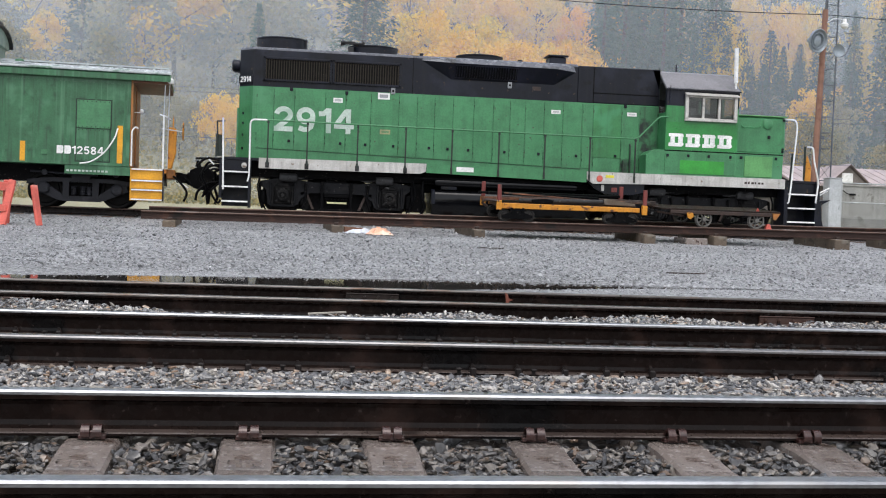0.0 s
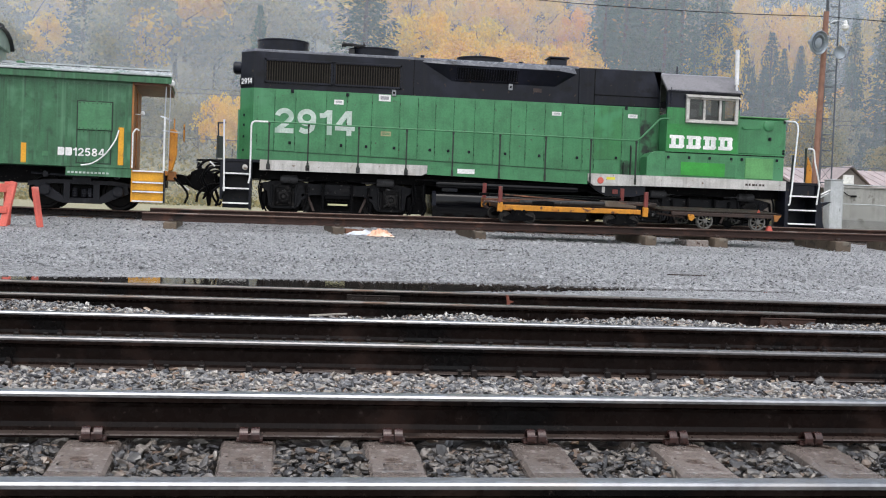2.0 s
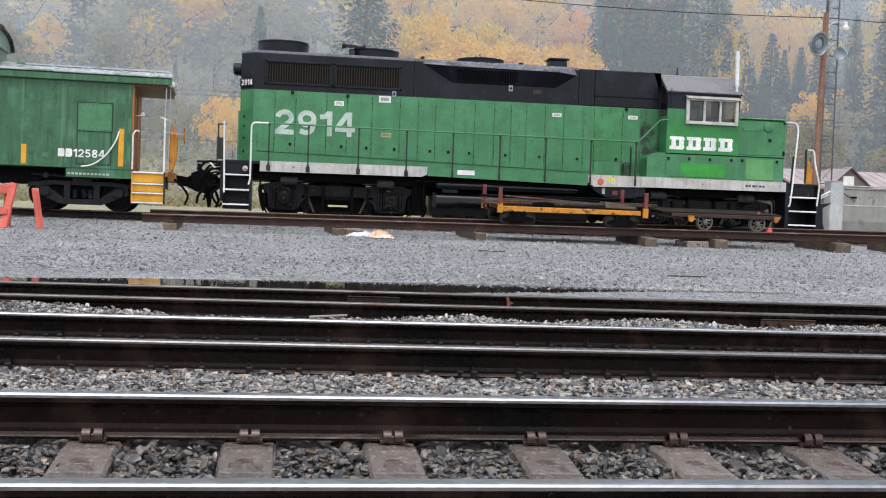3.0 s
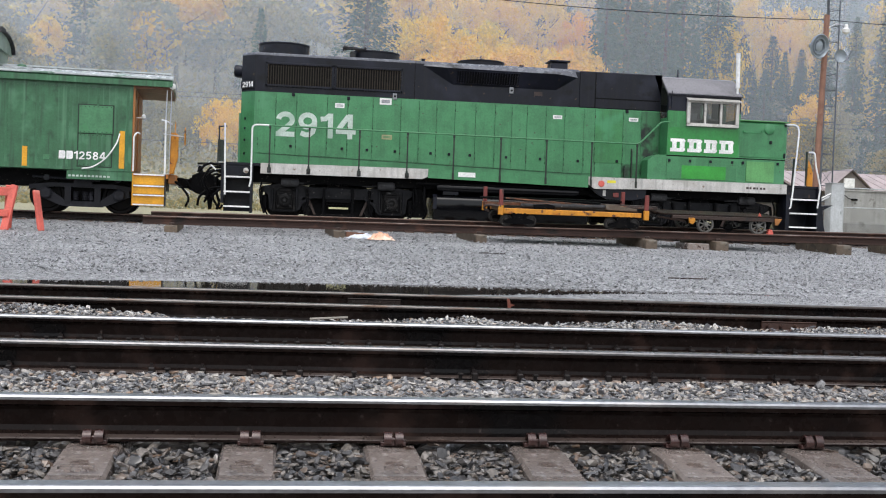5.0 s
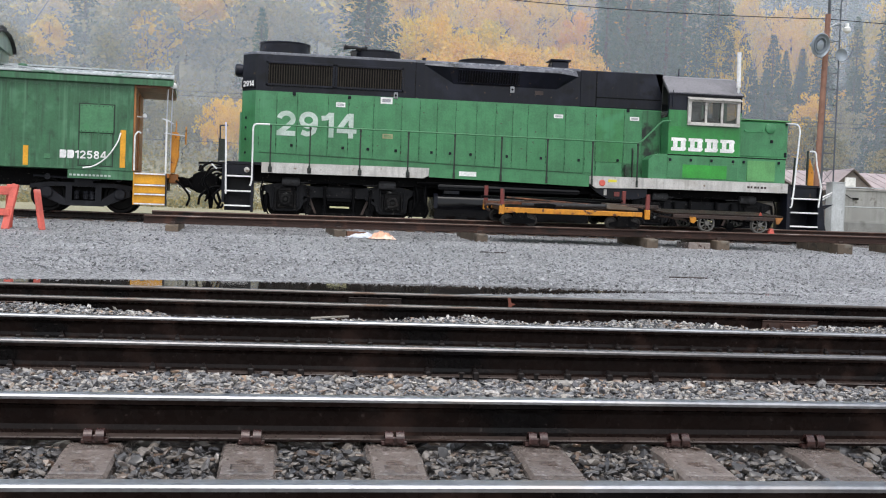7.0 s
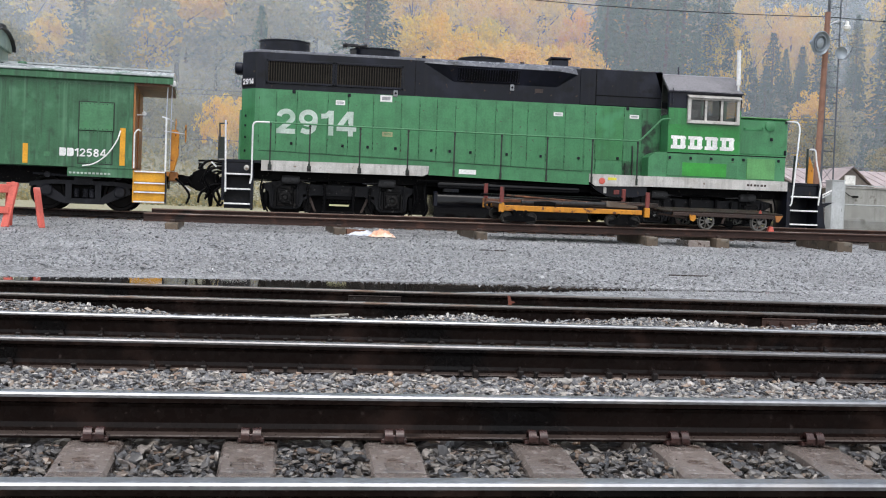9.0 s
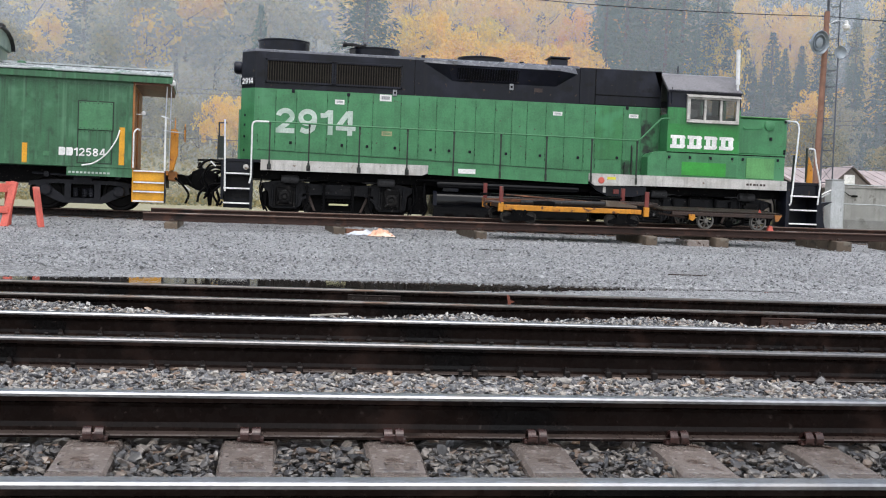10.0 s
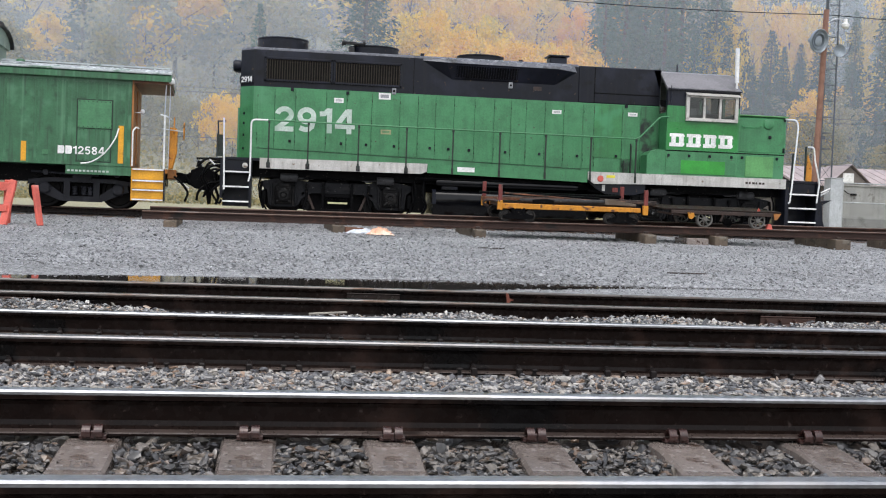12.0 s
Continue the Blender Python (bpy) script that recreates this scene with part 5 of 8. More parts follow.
    # lettering panel: the company mark as plain white blocks
    bm2 = B()
    for px0, px1 in ((9.99, 10.40), (10.46, 10.86), (10.92, 11.28), (11.34, 11.74)):
        slab(bm2, [(px0, 2.955), (px1 - 0.05, 2.955), (px1, 3.00), (px1, 3.05), (px0, 3.05)], yn - 0.007, yn - 0.003)
        slab(bm2, [(px0 + 0.05, 3.05), (px0 + 0.17, 3.05), (px0 + 0.17, 3.215), (px0 + 0.05, 3.215)], yn - 0.007, yn - 0.003)
        slab(bm2, [(px1 - 0.15, 3.05), (px1 - 0.02, 3.05), (px1 - 0.02, 3.215), (px1 - 0.15, 3.215)], yn - 0.007, yn - 0.003)
        slab(bm2, [(px0, 3.215), (px1, 3.215), (px1, 3.26), (px1 - 0.04, 3.30), (px0, 3.30)], yn - 0.007, yn - 0.003)
    part("company_mark", bm2, WHITE_CLEAN, C, "white block company mark")
    part("mark_panel", box(B(), 9.93, 11.86, yn - 0.003, yn, 2.90, 3.60), GREEN_BRIGHT, C, "brighter repainted green panel")
    bm = B()
    tube(bm, [(9.98, yn - 0.03, 4.55), (9.98, yn - 0.03, 4.1)], 0.01, 6)
    part("grab_iron", bm, BLACK, C)
    bm = B()
    cyl(bm, (11.83, 29.42, 4.52), (11.83, 29.42, 4.72), 0.03, seg=10)
    cyl(bm, (11.83, 29.42, 4.72), (11.81, 29.42, 5.65), 0.055, seg=14)
    part("antenna_mast", bm, WHITE_CLEAN, C, "tall white tube on the cab corner", smooth=True)
    bm = B()
    cyl(bm, (10.46, 30.3, 5.0), (10.46, 30.3, 5.25), 0.02, seg=8)
    part("whip_antenna", bm, BLACK, C)

    # equipment box under the cab, short nose
    bm = B()
    slab(bm, [(9.40, 2.19), (9.40, 2.70), (9.50, 2.80), (9.66, 2.855), (13.20, 2.895), (13.20, 2.19)], 29.32, 32.28, bevel=0.006)
    E = part("battery_box", bm, GREEN, L, "green equipment box below the cab")
    for a, b in ((9.90, 11.05), (11.06, 11.88)):
        part("box_door", box(B(), a + 0.01, b - 0.01, 29.305, 29.325, 2.24, 2.80, 0.004), GREEN, E)
    part("repainted_panel", box(B(), 10.33, 11.55, 29.300, 29.306, 2.25, 2.60), GREEN_PATCH, E, "freshly repainted bright green patch")
    part("box_door", box(B(), 12.12, 12.90, 29.300, 29.325, 2.24, 2.78, 0.004), GREEN_PALE, E, "faded pale green door")
    part("panel_seam", box(B(), 9.90, 13.20, 29.314, 29.322, 2.835, 2.86), DARK, E)
    for x in (9.98, 10.55, 11.12, 11.72, 12.02, 13.0):
        latch(E, x, 2.715 + 0.01 * (x - 10), 29.318, 0.035)
    bm = B()
    box(bm, 11.92, 13.36, 29.56, 32.04, 2.87, 3.87, 0.05)
    N = part("short_nose", bm, GREEN, L, "low green short hood")
    part("nose_lid", box(B(), 11.93, 13.40, 29.53, 32.07, 3.875, 3.905, 0.01), GREEN_PALE, N)
    bm = B()
    lathe(bm, [(0.14, 0.0), (0.14, -0.03), (0.11, -0.045), (0.02, -0.05)], (12.83, 29.555, 3.68), "y", 20)
    part("sand_filler_cap", bm, GREEN, N, smooth=True)
    bm = B()
    tube(bm, bent([(12.10, 29.55, 3.62), (12.10, 29.48, 3.56), (12.62, 29.48, 3.58), (12.62, 29.55, 3.64)], 0.05), 0.014, 6)
    part("grab_iron", bm, GREEN, N)
    latch(N, 12.88, 3.33, 29.557, 0.04)
    for z in (2.95, 3.02, 3.80):
        latch(N, 13.28, z, 29.555, 0.03)
    bm = B()
    box(bm, 13.36, 13.44, 29.85, 31.75, 2.3, 3.75, 0.02)
    part("nose_door", bm, GREEN, N)

    # under the walkway: fuel tank, air reservoir, pipes
    bm = B()
    draw_x(bm, [(29.36, 1.18), (29.355, 1.30), (29.36, 1.42), (29.385, 1.485), (29.43, 1.53), (29.50, 1.56), (32.16, 1.56), (32.24, 1.50), (32.24, 1.20), (32.0, 0.90), (31.75, 0.83), (29.85, 0.83), (29.70, 0.86), (29.55, 0.93), (29.44, 1.04), (29.38, 1.11)], 3.76, 7.88)
    T = part("fuel_tank", bm, BLACK_TANK, L, "glossy black fuel tank", smooth=True)
    for x in (3.76, 7.80):
        bm = B()
        draw_x(bm, [(29.345, 1.20), (29.345, 1.51), (29.43, 1.575), (29.5, 1.575), (29.5, 1.2)], x - 0.02, x + 0.07)
        part("tank_rim", bm, BLACK, T)
    bm = B()
    lathe(bm, [(0.02, -1.92), (0.09, -1.90), (0.115, -1.85), (0.115, 1.80), (0.09, 1.86), (0.02, 1.88)], (5.73, 29.50, 1.76), "x", 18)
    part("air_reservoir", bm, BLACK_TANK, L, smooth=True)
    bm = B()
    tube(bm, [(3.3, 29.42, 1.83), (7.7, 29.42, 1.87)], 0.03, 8)
    tube(bm, bent([(3.55, 29.6, 1.95), (3.50, 29.5, 1.4), (3.62, 29.5, 1.1), (3.5, 29.6, 0.9)], 0.2), 0.035, 8)
    tube(bm, [(7.9, 29.5, 1.70), (9.3, 29.5, 1.66)], 0.03, 8)
    part("air_pipe", bm, GRIME, L, smooth=True)
    part("sill_gusset", slab(B(), [(7.85, 1.94), (9.40, 1.94), (9.40, 1.70), (9.05, 1.62), (8.35, 1.62), (8.05, 1.76)], 29.36, 29.42), BLACK, L)
    part("filler_plate", box(B(), 8.50, 8.65, 29.33, 29.36, 1.68, 1.80, 0.01), DARK_RED, L)
    part("filler_plate", box(B(), 8.22, 8.30, 29.33, 29.36, 1.70, 1.86, 0.01), WHITE, L)
    bm = B()
    box(bm, 4.0, 4.4, 29.45, 29.7, 1.58, 1.66)
    part("tank_gauge", bm, BLACK, T)
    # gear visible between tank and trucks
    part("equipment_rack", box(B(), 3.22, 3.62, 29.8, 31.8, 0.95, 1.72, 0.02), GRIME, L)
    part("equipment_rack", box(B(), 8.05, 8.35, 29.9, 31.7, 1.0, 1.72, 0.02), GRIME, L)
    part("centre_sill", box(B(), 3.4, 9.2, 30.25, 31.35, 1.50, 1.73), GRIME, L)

    loco_truck(L, 1.31)
    loco_truck(L, 11.06)

    # handrails
    bm = B()
    tube(bm, bent([(-0.55, YS - 0.01, 3.142), (9.12, YS - 0.01, 3.10), (9.72, 29.27, 3.72), (9.95, 29.29, 3.72)], 0.10), 0.021, 8)
    part("handrail", bm, GREEN, L, "green tubular handrail", smooth=True)
    bm = B()
    tube(bm, bent([(-0.50, YS - 0.01, 3.142), (-0.915, YS - 0.01, 3.14), (-0.91, YS - 0.01, 1.72), (-0.95, YS - 0.01, 1.58)], 0.12), 0.0225, 8)
    part("grab_rail", bm, WHITE_CLEAN, L, "white painted stair rail", smooth=True)
    bm = B()
    tube(bm, [(-1.59, YS - 0.01, 3.15), (-1.545, YS - 0.01, 1.36)], 0.0225, 8)
    part("grab_rail", bm, WHITE_CLEAN, L, "white painted stair rail", smooth=True)
    post = None
    for x in (-0.47, 0.515, 1.786, 3.014, 4.213, 5.439, 6.65, 7.859, 9.08):
        if post is None:
            bm = B()
            box(bm, -0.018, 0.018, -0.008, 0.024, 1.99, 3.10)
            box(bm, -0.028, 0.028, -0.020, 0.026, 3.06, 3.13, 0.008)
            box(bm, -0.028, 0.028, -0.013, 0.01, 1.98, 2.15, 0.004)
            post = part("handrail_post", bm, POST_GREEN, L, at=(x, YS - 0.02, 0))
        else:
            again("handrail_post", post, L, pose(x, YS - 0.02, -0.004 * x))
    bm = B()
    tube(bm, bent([(13.30, 29.6, 3.84), (13.52, 29.30, 3.80), (13.55, YS, 3.62), (13.44, YS, 2.0), (13.40, YS, 1.60), (13.36, YS, 1.56)], 0.10), 0.0225, 8)
    part("grab_rail", bm, WHITE_CLEAN, L, "white painted stair rail", smooth=True)
    bm = B()
    tube(bm, bent([(13.90, YS + 0.1, 3.10), (14.02, YS, 3.10), (14.06, YS, 2.75), (14.22, YS, 2.15), (14.16, YS, 1.60)], 0.10), 0.0225, 8)
    part("grab_rail", bm, WHITE_CLEAN, L, "white painted stair rail", smooth=True)
    bm = B()
    tube(bm, [(13.88, 29.45, 3.12), (13.88, 29.45, 2.2)], 0.03, 8)
    tube(bm, [(13.74, 29.9, 2.95), (13.70, 29.9, 2.2)], 0.035, 8)
    part("end_rail", bm, POST_GREEN, L, smooth=True)
    part("end_chain_plate", slab(B(), [(13.92, 2.9), (14.05, 2.55), (14.05, 2.15), (13.88, 2.15)], 29.40, 29.43), YELLOW, L, "yellow end plate")
    bm = B()
    tube(bm, [(-1.75, 29.6, 3.08), (-1.55, 29.4, 3.08)], 0.02, 6)
    tube(bm, [(-1.75, 29.6, 3.10), (-1.72, 29.6, 2.3)], 0.02, 6)
    box(bm, -1.78, -1.60, 29.62, 29.66, 2.2, 2.75)
    part("end_rail", bm, POST_GREEN, L)

    # stairs at both ends
    for xa, xb, base in ((-1.58, -0.93, 0), (13.38, 14.16, 1)):
        s = part("stairs", box(B(), xa - 0.03 + 0.66 * 0, xb + 0.03, 29.95, 30.0, 0.95, 2.12), BLACK, L, "black step well with white tread edges")
        part("stringer", slab(B(), [(xb + 0.0, 0.92), (xb + 0.06, 0.92), (xb + 0.06, 2.13), (xb, 2.13)], YS + 0.02, 29.95), BLACK, s)
        if base:
            part("stringer", slab(B(), [(xa - 0.10, 0.92), (xa, 0.92), (xa, 2.13), (xa - 0.10, 2.13)], YS + 0.02, 29.95), BLACK, s)
        else:
            part("stringer", slab(B(), [(xa - 0.05, 1.28), (xa, 1.28), (xa, 2.13), (xa - 0.05, 2.13)], YS + 0.02, 29.95), BLACK, s)
        for i, z in enumerate((1.825, 1.45, 1.08)):
            part("tread", box(B(), xa, xb, YS + 0.02, 29.70, z - 0.04, z), BLACK, s)
            part("tread_edge", box(B(), xa, xb, YS - 0.008, YS + 0.018, z - 0.028, z + 0.010), WHITE_CLEAN, s, "white tread edge")
        part("riser", box(B(), xa, xb, YS + 0.10, YS + 0.14, 1.86, 2.11), BLACK, s)
    # pilots, coupler, hoses
    bm = B()
    box(bm, -1.66, -1.60, 29.4, 32.2, 1.15, 2.12)
    part("pilot", bm, BLACK, L)
    bm = B()
    slab(bm, [(14.20, 2.10), (14.20, 0.93), (14.45, 0.90), (14.38, 1.15), (14.34, 1.55), (14.62, 1.70), (14.30, 1.66), (14.28, 2.10)], 29.32, 32.2)
    part("pilot", bm, BLACK, L, "black snow-plough pilot")
    for x, s in ((-1.66, -1),):
        bm = B()
        box(bm, min(x, x + s * 0.55), max(x, x + s * 0.55), 30.70, 30.90, 1.48, 1.76, 0.03)
        box(bm, min(x + s * 0.5, x + s * 0.84), max(x + s * 0.5, x + s * 0.84), 30.58, 31.02, 1.42, 1.82, 0.06)
        box(bm, min(x + s * 0.62, x + s * 0.9), max(x + s * 0.62, x + s * 0.9), 30.50, 30.66, 1.45, 1.78, 0.05)
        part("coupler", bm, GRIME, L)
        bm = B()
        slab(bm, [(-2.52, 1.50), (-2.46, 1.84), (-2.22, 1.96), (-1.98, 1.90), (-1.78, 1.78), (-1.80, 1.42), (-2.10, 1.32), (-2.36, 1.38)], 30.46, 30.72, bevel=0.03)
        slab(bm, [(-2.34, 1.94), (-2.30, 2.10), (-2.24, 2.10), (-2.18, 1.92)], 30.52, 30.66, bevel=0.01)
        slab(bm, [(-2.08, 1.36), (-2.02, 0.98), (-1.94, 0.98), (-1.90, 1.40)], 30.40, 30.50, bevel=0.01)
        part("coupler_head", bm, GRIME, L, "greasy black coupler head")
        bm = B()
        tube(bm, curve_pts([(-1.68, 29.9, 1.55), (-1.95, 29.85, 1.50), (-2.20, 29.85, 1.30), (-2.26, 29.88, 1.06)], 5), 0.034, 7)
        tube(bm, curve_pts([(-1.66, 30.1, 1.90), (-1.84, 30.0, 1.74), (-1.80, 29.95, 1.42), (-1.72, 29.95, 1.16), (-1.78, 29.95, 0.98)], 5), 0.036, 7)
        part("brake_hose", bm, GRIME, L, "hanging black brake hose", smooth=True)
    for k, (y, sag) in enumerate(((29.75, 0.0), (30.0, 0.10), (30.2, 0.05), (31.3, 0.0), (31.6, 0.1))):
        bm = B()
        tube(bm, curve_pts([(-1.66, y, 2.05 - 0.05 * k), (-1.95, y - 0.05, 2.02 - sag), (-2.10 - 0.05 * k, y - 0.08, 1.70 - sag), (-1.98, y - 0.05, 1.40), (-2.08, y, 1.15 + sag)], 5), 0.03, 7)
        part("air_hose", bm, GRIME, L, "black air hose", smooth=True)
    bm = B()
    tube(bm, curve_pts([(-1.66, 29.6, 2.10), (-2.0, 29.5, 2.12), (-2.22, 29.5, 1.92)], 5), 0.035, 7)
    tube(bm, [(-2.25, 29.6, 2.12), (-1.6, 29.6, 2.14)], 0.03, 6)
    part("jumper_cable", bm, GRIME, L, smooth=True)
    bm = B()
    tube(bm, curve_pts([(-1.68, 29.7, 1.5), (-1.86, 29.65, 1.3), (-1.70, 29.7, 1.02), (-1.62, 29.7, 1.1)], 5), 0.03, 7)
    part("coupling_chain", bm, GRIME, L, smooth=True)
    bm = B()
    tube(bm, [(-1.98, 29.52, 2.16), (-1.80, 29.5, 1.98)], 0.022, 6)
    tube(bm, [(14.30, 29.45, 1.86), (14.62, 29.45, 2.02)], 0.022, 6)
    tube(bm, [(14.30, 29.50, 1.78), (14.60, 29.50, 1.94)], 0.022, 6)
    part("uncoupling_lever", bm, WHITE_CLEAN, L, "white lever end")
    bm = B()
    lathe(bm, [(0.06, 0.0), (0.07, -0.05), (0.035, -0.07)], (-1.04, YS, 1.98), "y", 12)
    part("jumper_socket", bm, WHITE, L, smooth=True)
    # far-side handrail, simpler
    bm = B()
    tube(bm, [(-0.9, 32.29, 3.14), (9.2, 32.29, 3.10)], 0.021, 8)
    for x in (-0.47, 1.786, 4.213, 6.65, 9.08):
        box(bm, x - 0.025, x + 0.025, 32.27, 32.31, 2.0, 3.12)
    part("handrail", bm, POST_GREEN, L)
    return L


# Dark green painted as shade in the door gaps, rust-spotted; hinges share it.
SEAM = mat("door_gap_shade", (0.020, 0.078, 0.036), 0.7, spots=[((0.045, 0.030, 0.018), 6.0, 0.3, 0.2)], scale=20)
GREEN_SOOTY = mat("sooty_green_paint", (0.036, 0.150, 0.062), 0.45, spots=[((0.006, 0.010, 0.008), 2.2, 0.40, 0.3), ((0.05, 0.20, 0.085), 3.0, 0.25, 0.3)], bump=0.0006, scale=26, streak=0.7)
GREEN_DEEP = mat("dark_green_paint", (0.035, 0.185, 0.06), 0.36, spots=[((0.05, 0.24, 0.10), 1.5, 0.3, 0.3)], bump=0.0006, scale=26, streak=0.4)
GREEN_CAB = mat("cab_green_paint", (0.030, 0.200, 0.058), 0.34, spots=[((0.05, 0.28, 0.10), 1.5, 0.3, 0.3)], bump=0.0006, scale=26, streak=0.3)
GREEN_BRIGHT = mat("bright_green_paint", (0.021, 0.215, 0.042), 0.34, spots=[((0.035, 0.28, 0.07), 2.0, 0.3, 0.3)], bump=0.0006, scale=26, streak=0.15)
POST_GREEN = mat("dark_post_paint", (0.012, 0.021, 0.015), 0.5, spots=[((0.03, 0.07, 0.036), 6.0, 0.22, 0.3), ((0.06, 0.035, 0.02), 9.0, 0.2, 0.2)], scale=30)
BLACK_TANK = mat("wet_black_tank_paint", (0.0022, 0.0024, 0.0035), 0.16, spots=[((0.004, 0.004, 0.005), 2.0, 0.3, 0.3)], bump=0.0006, scale=18, streak=0.2, spec=0.28, rough_var=0.05)
CAB_ROOF = mat("wet_cab_roof", (0.19, 0.182, 0.195), 0.33, spots=[((0.09, 0.085, 0.09), 1.5, 0.3, 0.3)], scale=20, streak=0.15)
build_locomotive()

# ---- the siding under the locomotive and the raised track panel beside it ----
build_timber_track("railway_track", "siding that carries the locomotive and caboose, rusty rails", 30.044, -36, 60, RZ - 0.195, (RAIL_RUSTY, RAIL_RUSTY), [], 21)

RAISE_X, RAISE_Y, TILT, CANT = -3.13, 26.0, 0.33, 3.6
RAISE = Matrix.Translation((RAISE_X, 0, 0.607)) @ pose(0, 0, 0, 0, -TILT, 0)          # foot of the raised rails


# the panel leans towards the yard: everything on it turns about the near rail
LEAN = Matrix.Translation((0, RAISE_Y, 0.70)) @ Matrix.Rotation(radians(CANT), 4, "X") @ Matrix.Translation((0, -RAISE_Y, -0.70))


def rail_top(x):
    return 0.607 + 0.1835 + (x - RAISE_X) * math.tan(radians(TILT))


def slab_block(bm, w, top):
    """A squared timber whose top follows the lean of the panel."""
    rise = math.tan(radians(CANT))
    draw_x(bm, [(-0.42, 0.40), (1.95, 0.40), (1.95, top + 1.95 * rise), (-0.42, top - 0.42 * rise)], -w, 0)
    bmesh.ops.bevel(bm, geom=bm.edges[:], offset=0.016, segments=1, affect="EDGES", profile=0.5)


def build_raised_track():
    t = thing("raised_track", "short rusty display track laid on timber blocks", "railway track", "tracks")
    for y in (RAISE_Y, RAISE_Y + 1.512):
        r = part("rail", rail_bm(0, 22.0), [RUST_RAIL, RAIL_RUSTY, RUST, RUST_RAIL], t)
        r.matrix_basis = LEAN @ Matrix.Translation((0, y, 0)) @ RAISE
    rnd = random.Random(5)
    for xr, w in ((-2.36, 0.28), (1.30, 0.27), (4.50, 0.25), (8.50, 0.28), (10.25, 0.32), (13.32, 0.38), (15.3, 0.38), (17.6, 0.38)):
        top = 0.607 + (xr - RAISE_X) * math.tan(radians(TILT)) - 0.004
        bm = B()
        slab_block(bm, w, top)
        b = part("timber_block", bm, BLOCK, t, at=(xr, RAISE_Y, 0))
        b.matrix_basis = pose(xr, RAISE_Y + rnd.uniform(-0.05, 0.05), 0, rz=rnd.uniform(-2, 3))
        for s in (-1, 1):
            part("fixing", box(B(), xr - w * 0.5 - 0.05, xr - w * 0.5 + 0.05, RAISE_Y + s * 0.10 - 0.03, RAISE_Y + s * 0.10 + 0.03, top - 0.01, top + 0.05, 0.008), RUST, t)
    bm = B()
    box(bm, 9.30, 9.83, 25.72, 26.6, 0.42, 0.60, 0.02)
    part("packing_slab", bm, CONCRETE, t, "pale concrete packing slab")


RUST_RAIL = mat("rusty_rail_side", (0.030, 0.015, 0.0115), 0.45, spots=[((0.062, 0.028, 0.019), 3.0, 0.35, 0.3), ((0.010, 0.008, 0.007), 2.0, 0.3, 0.3)], bump=0.001, scale=40, spec=0.25)
build_raised_track()


def plain_wheel(parent, x, y, z, r):
    bm = B()
    lathe(bm, [(0.025, -0.05), (0.045, -0.05), (0.05, -0.02), (r * 0.72, -0.012), (r * 0.8, -0.035), (r * 0.97, -0.035), (r, -0.02), (r, 0.03), (r * 1.12, 0.035), (r * 1.12, 0.05), (r * 0.7, 0.05), (0.03, 0.05)], (x, y, z), "y", 24)
    return part("wheel", bm, CART_WHEEL, parent, smooth=True)


CART_WHEEL = mat("dark_worn_iron", (0.034, 0.031, 0.029), 0.5, metal=0.2, spots=[((0.010, 0.008, 0.007), 6.0, 0.35, 0.3), ((0.16, 0.155, 0.14), 12.0, 0.14, 0.2)], bump=0.001, scale=30, spec=0.25)


def spoked_wheel(parent, x, y, z, r):
    bm = B()
    lathe(bm, [(r * 0.84, -0.03), (r, -0.03), (r, 0.03), (r * 1.1, 0.035), (r * 1.1, 0.05), (r * 0.84, 0.05), (r * 0.84, -0.03)], (x, y, z), "y", 28, caps=False)
    lathe(bm, [(0.02, -0.06), (0.05, -0.055), (0.06, -0.03), (0.06, 0.03), (0.02, 0.03)], (x, y, z), "y", 14)
    for i in range(8):
        a = i * math.pi / 4 + 0.2
        m = Matrix.Translation((x, y, z)) @ Matrix.Rotation(a, 4, "Y")
        box(bm, 0.05, r * 0.83, -0.012, 0.010, -0.014, 0.014, 0, m)
    w = part("wheel", bm, SPOKE, parent, "grey spoked iron wheel")
    return w


SPOKE = mat("grey_painted_iron", (0.125, 0.12, 0.11), 0.5, spots=[((0.07, 0.06, 0.05), 6.0, 0.35, 0.3)], bump=0.001, scale=30)
CART_DECK = mat("dark_oily_planks", (0.018, 0.0105, 0.008), 0.6, spots=[((0.11, 0.046, 0.020), 5.0, 0.26, 0.2), ((0.008, 0.0065, 0.006), 4.0, 0.35, 0.2)], bump=0.004, scale=30, spec=0.15)


BAR_RUST = mat("orange_rusted_bar", (0.125, 0.045, 0.020), 0.6, spots=[((0.26, 0.10, 0.045), 5.0, 0.35, 0.3), ((0.03, 0.018, 0.013), 4.0, 0.35, 0.25)], bump=0.002, scale=40)


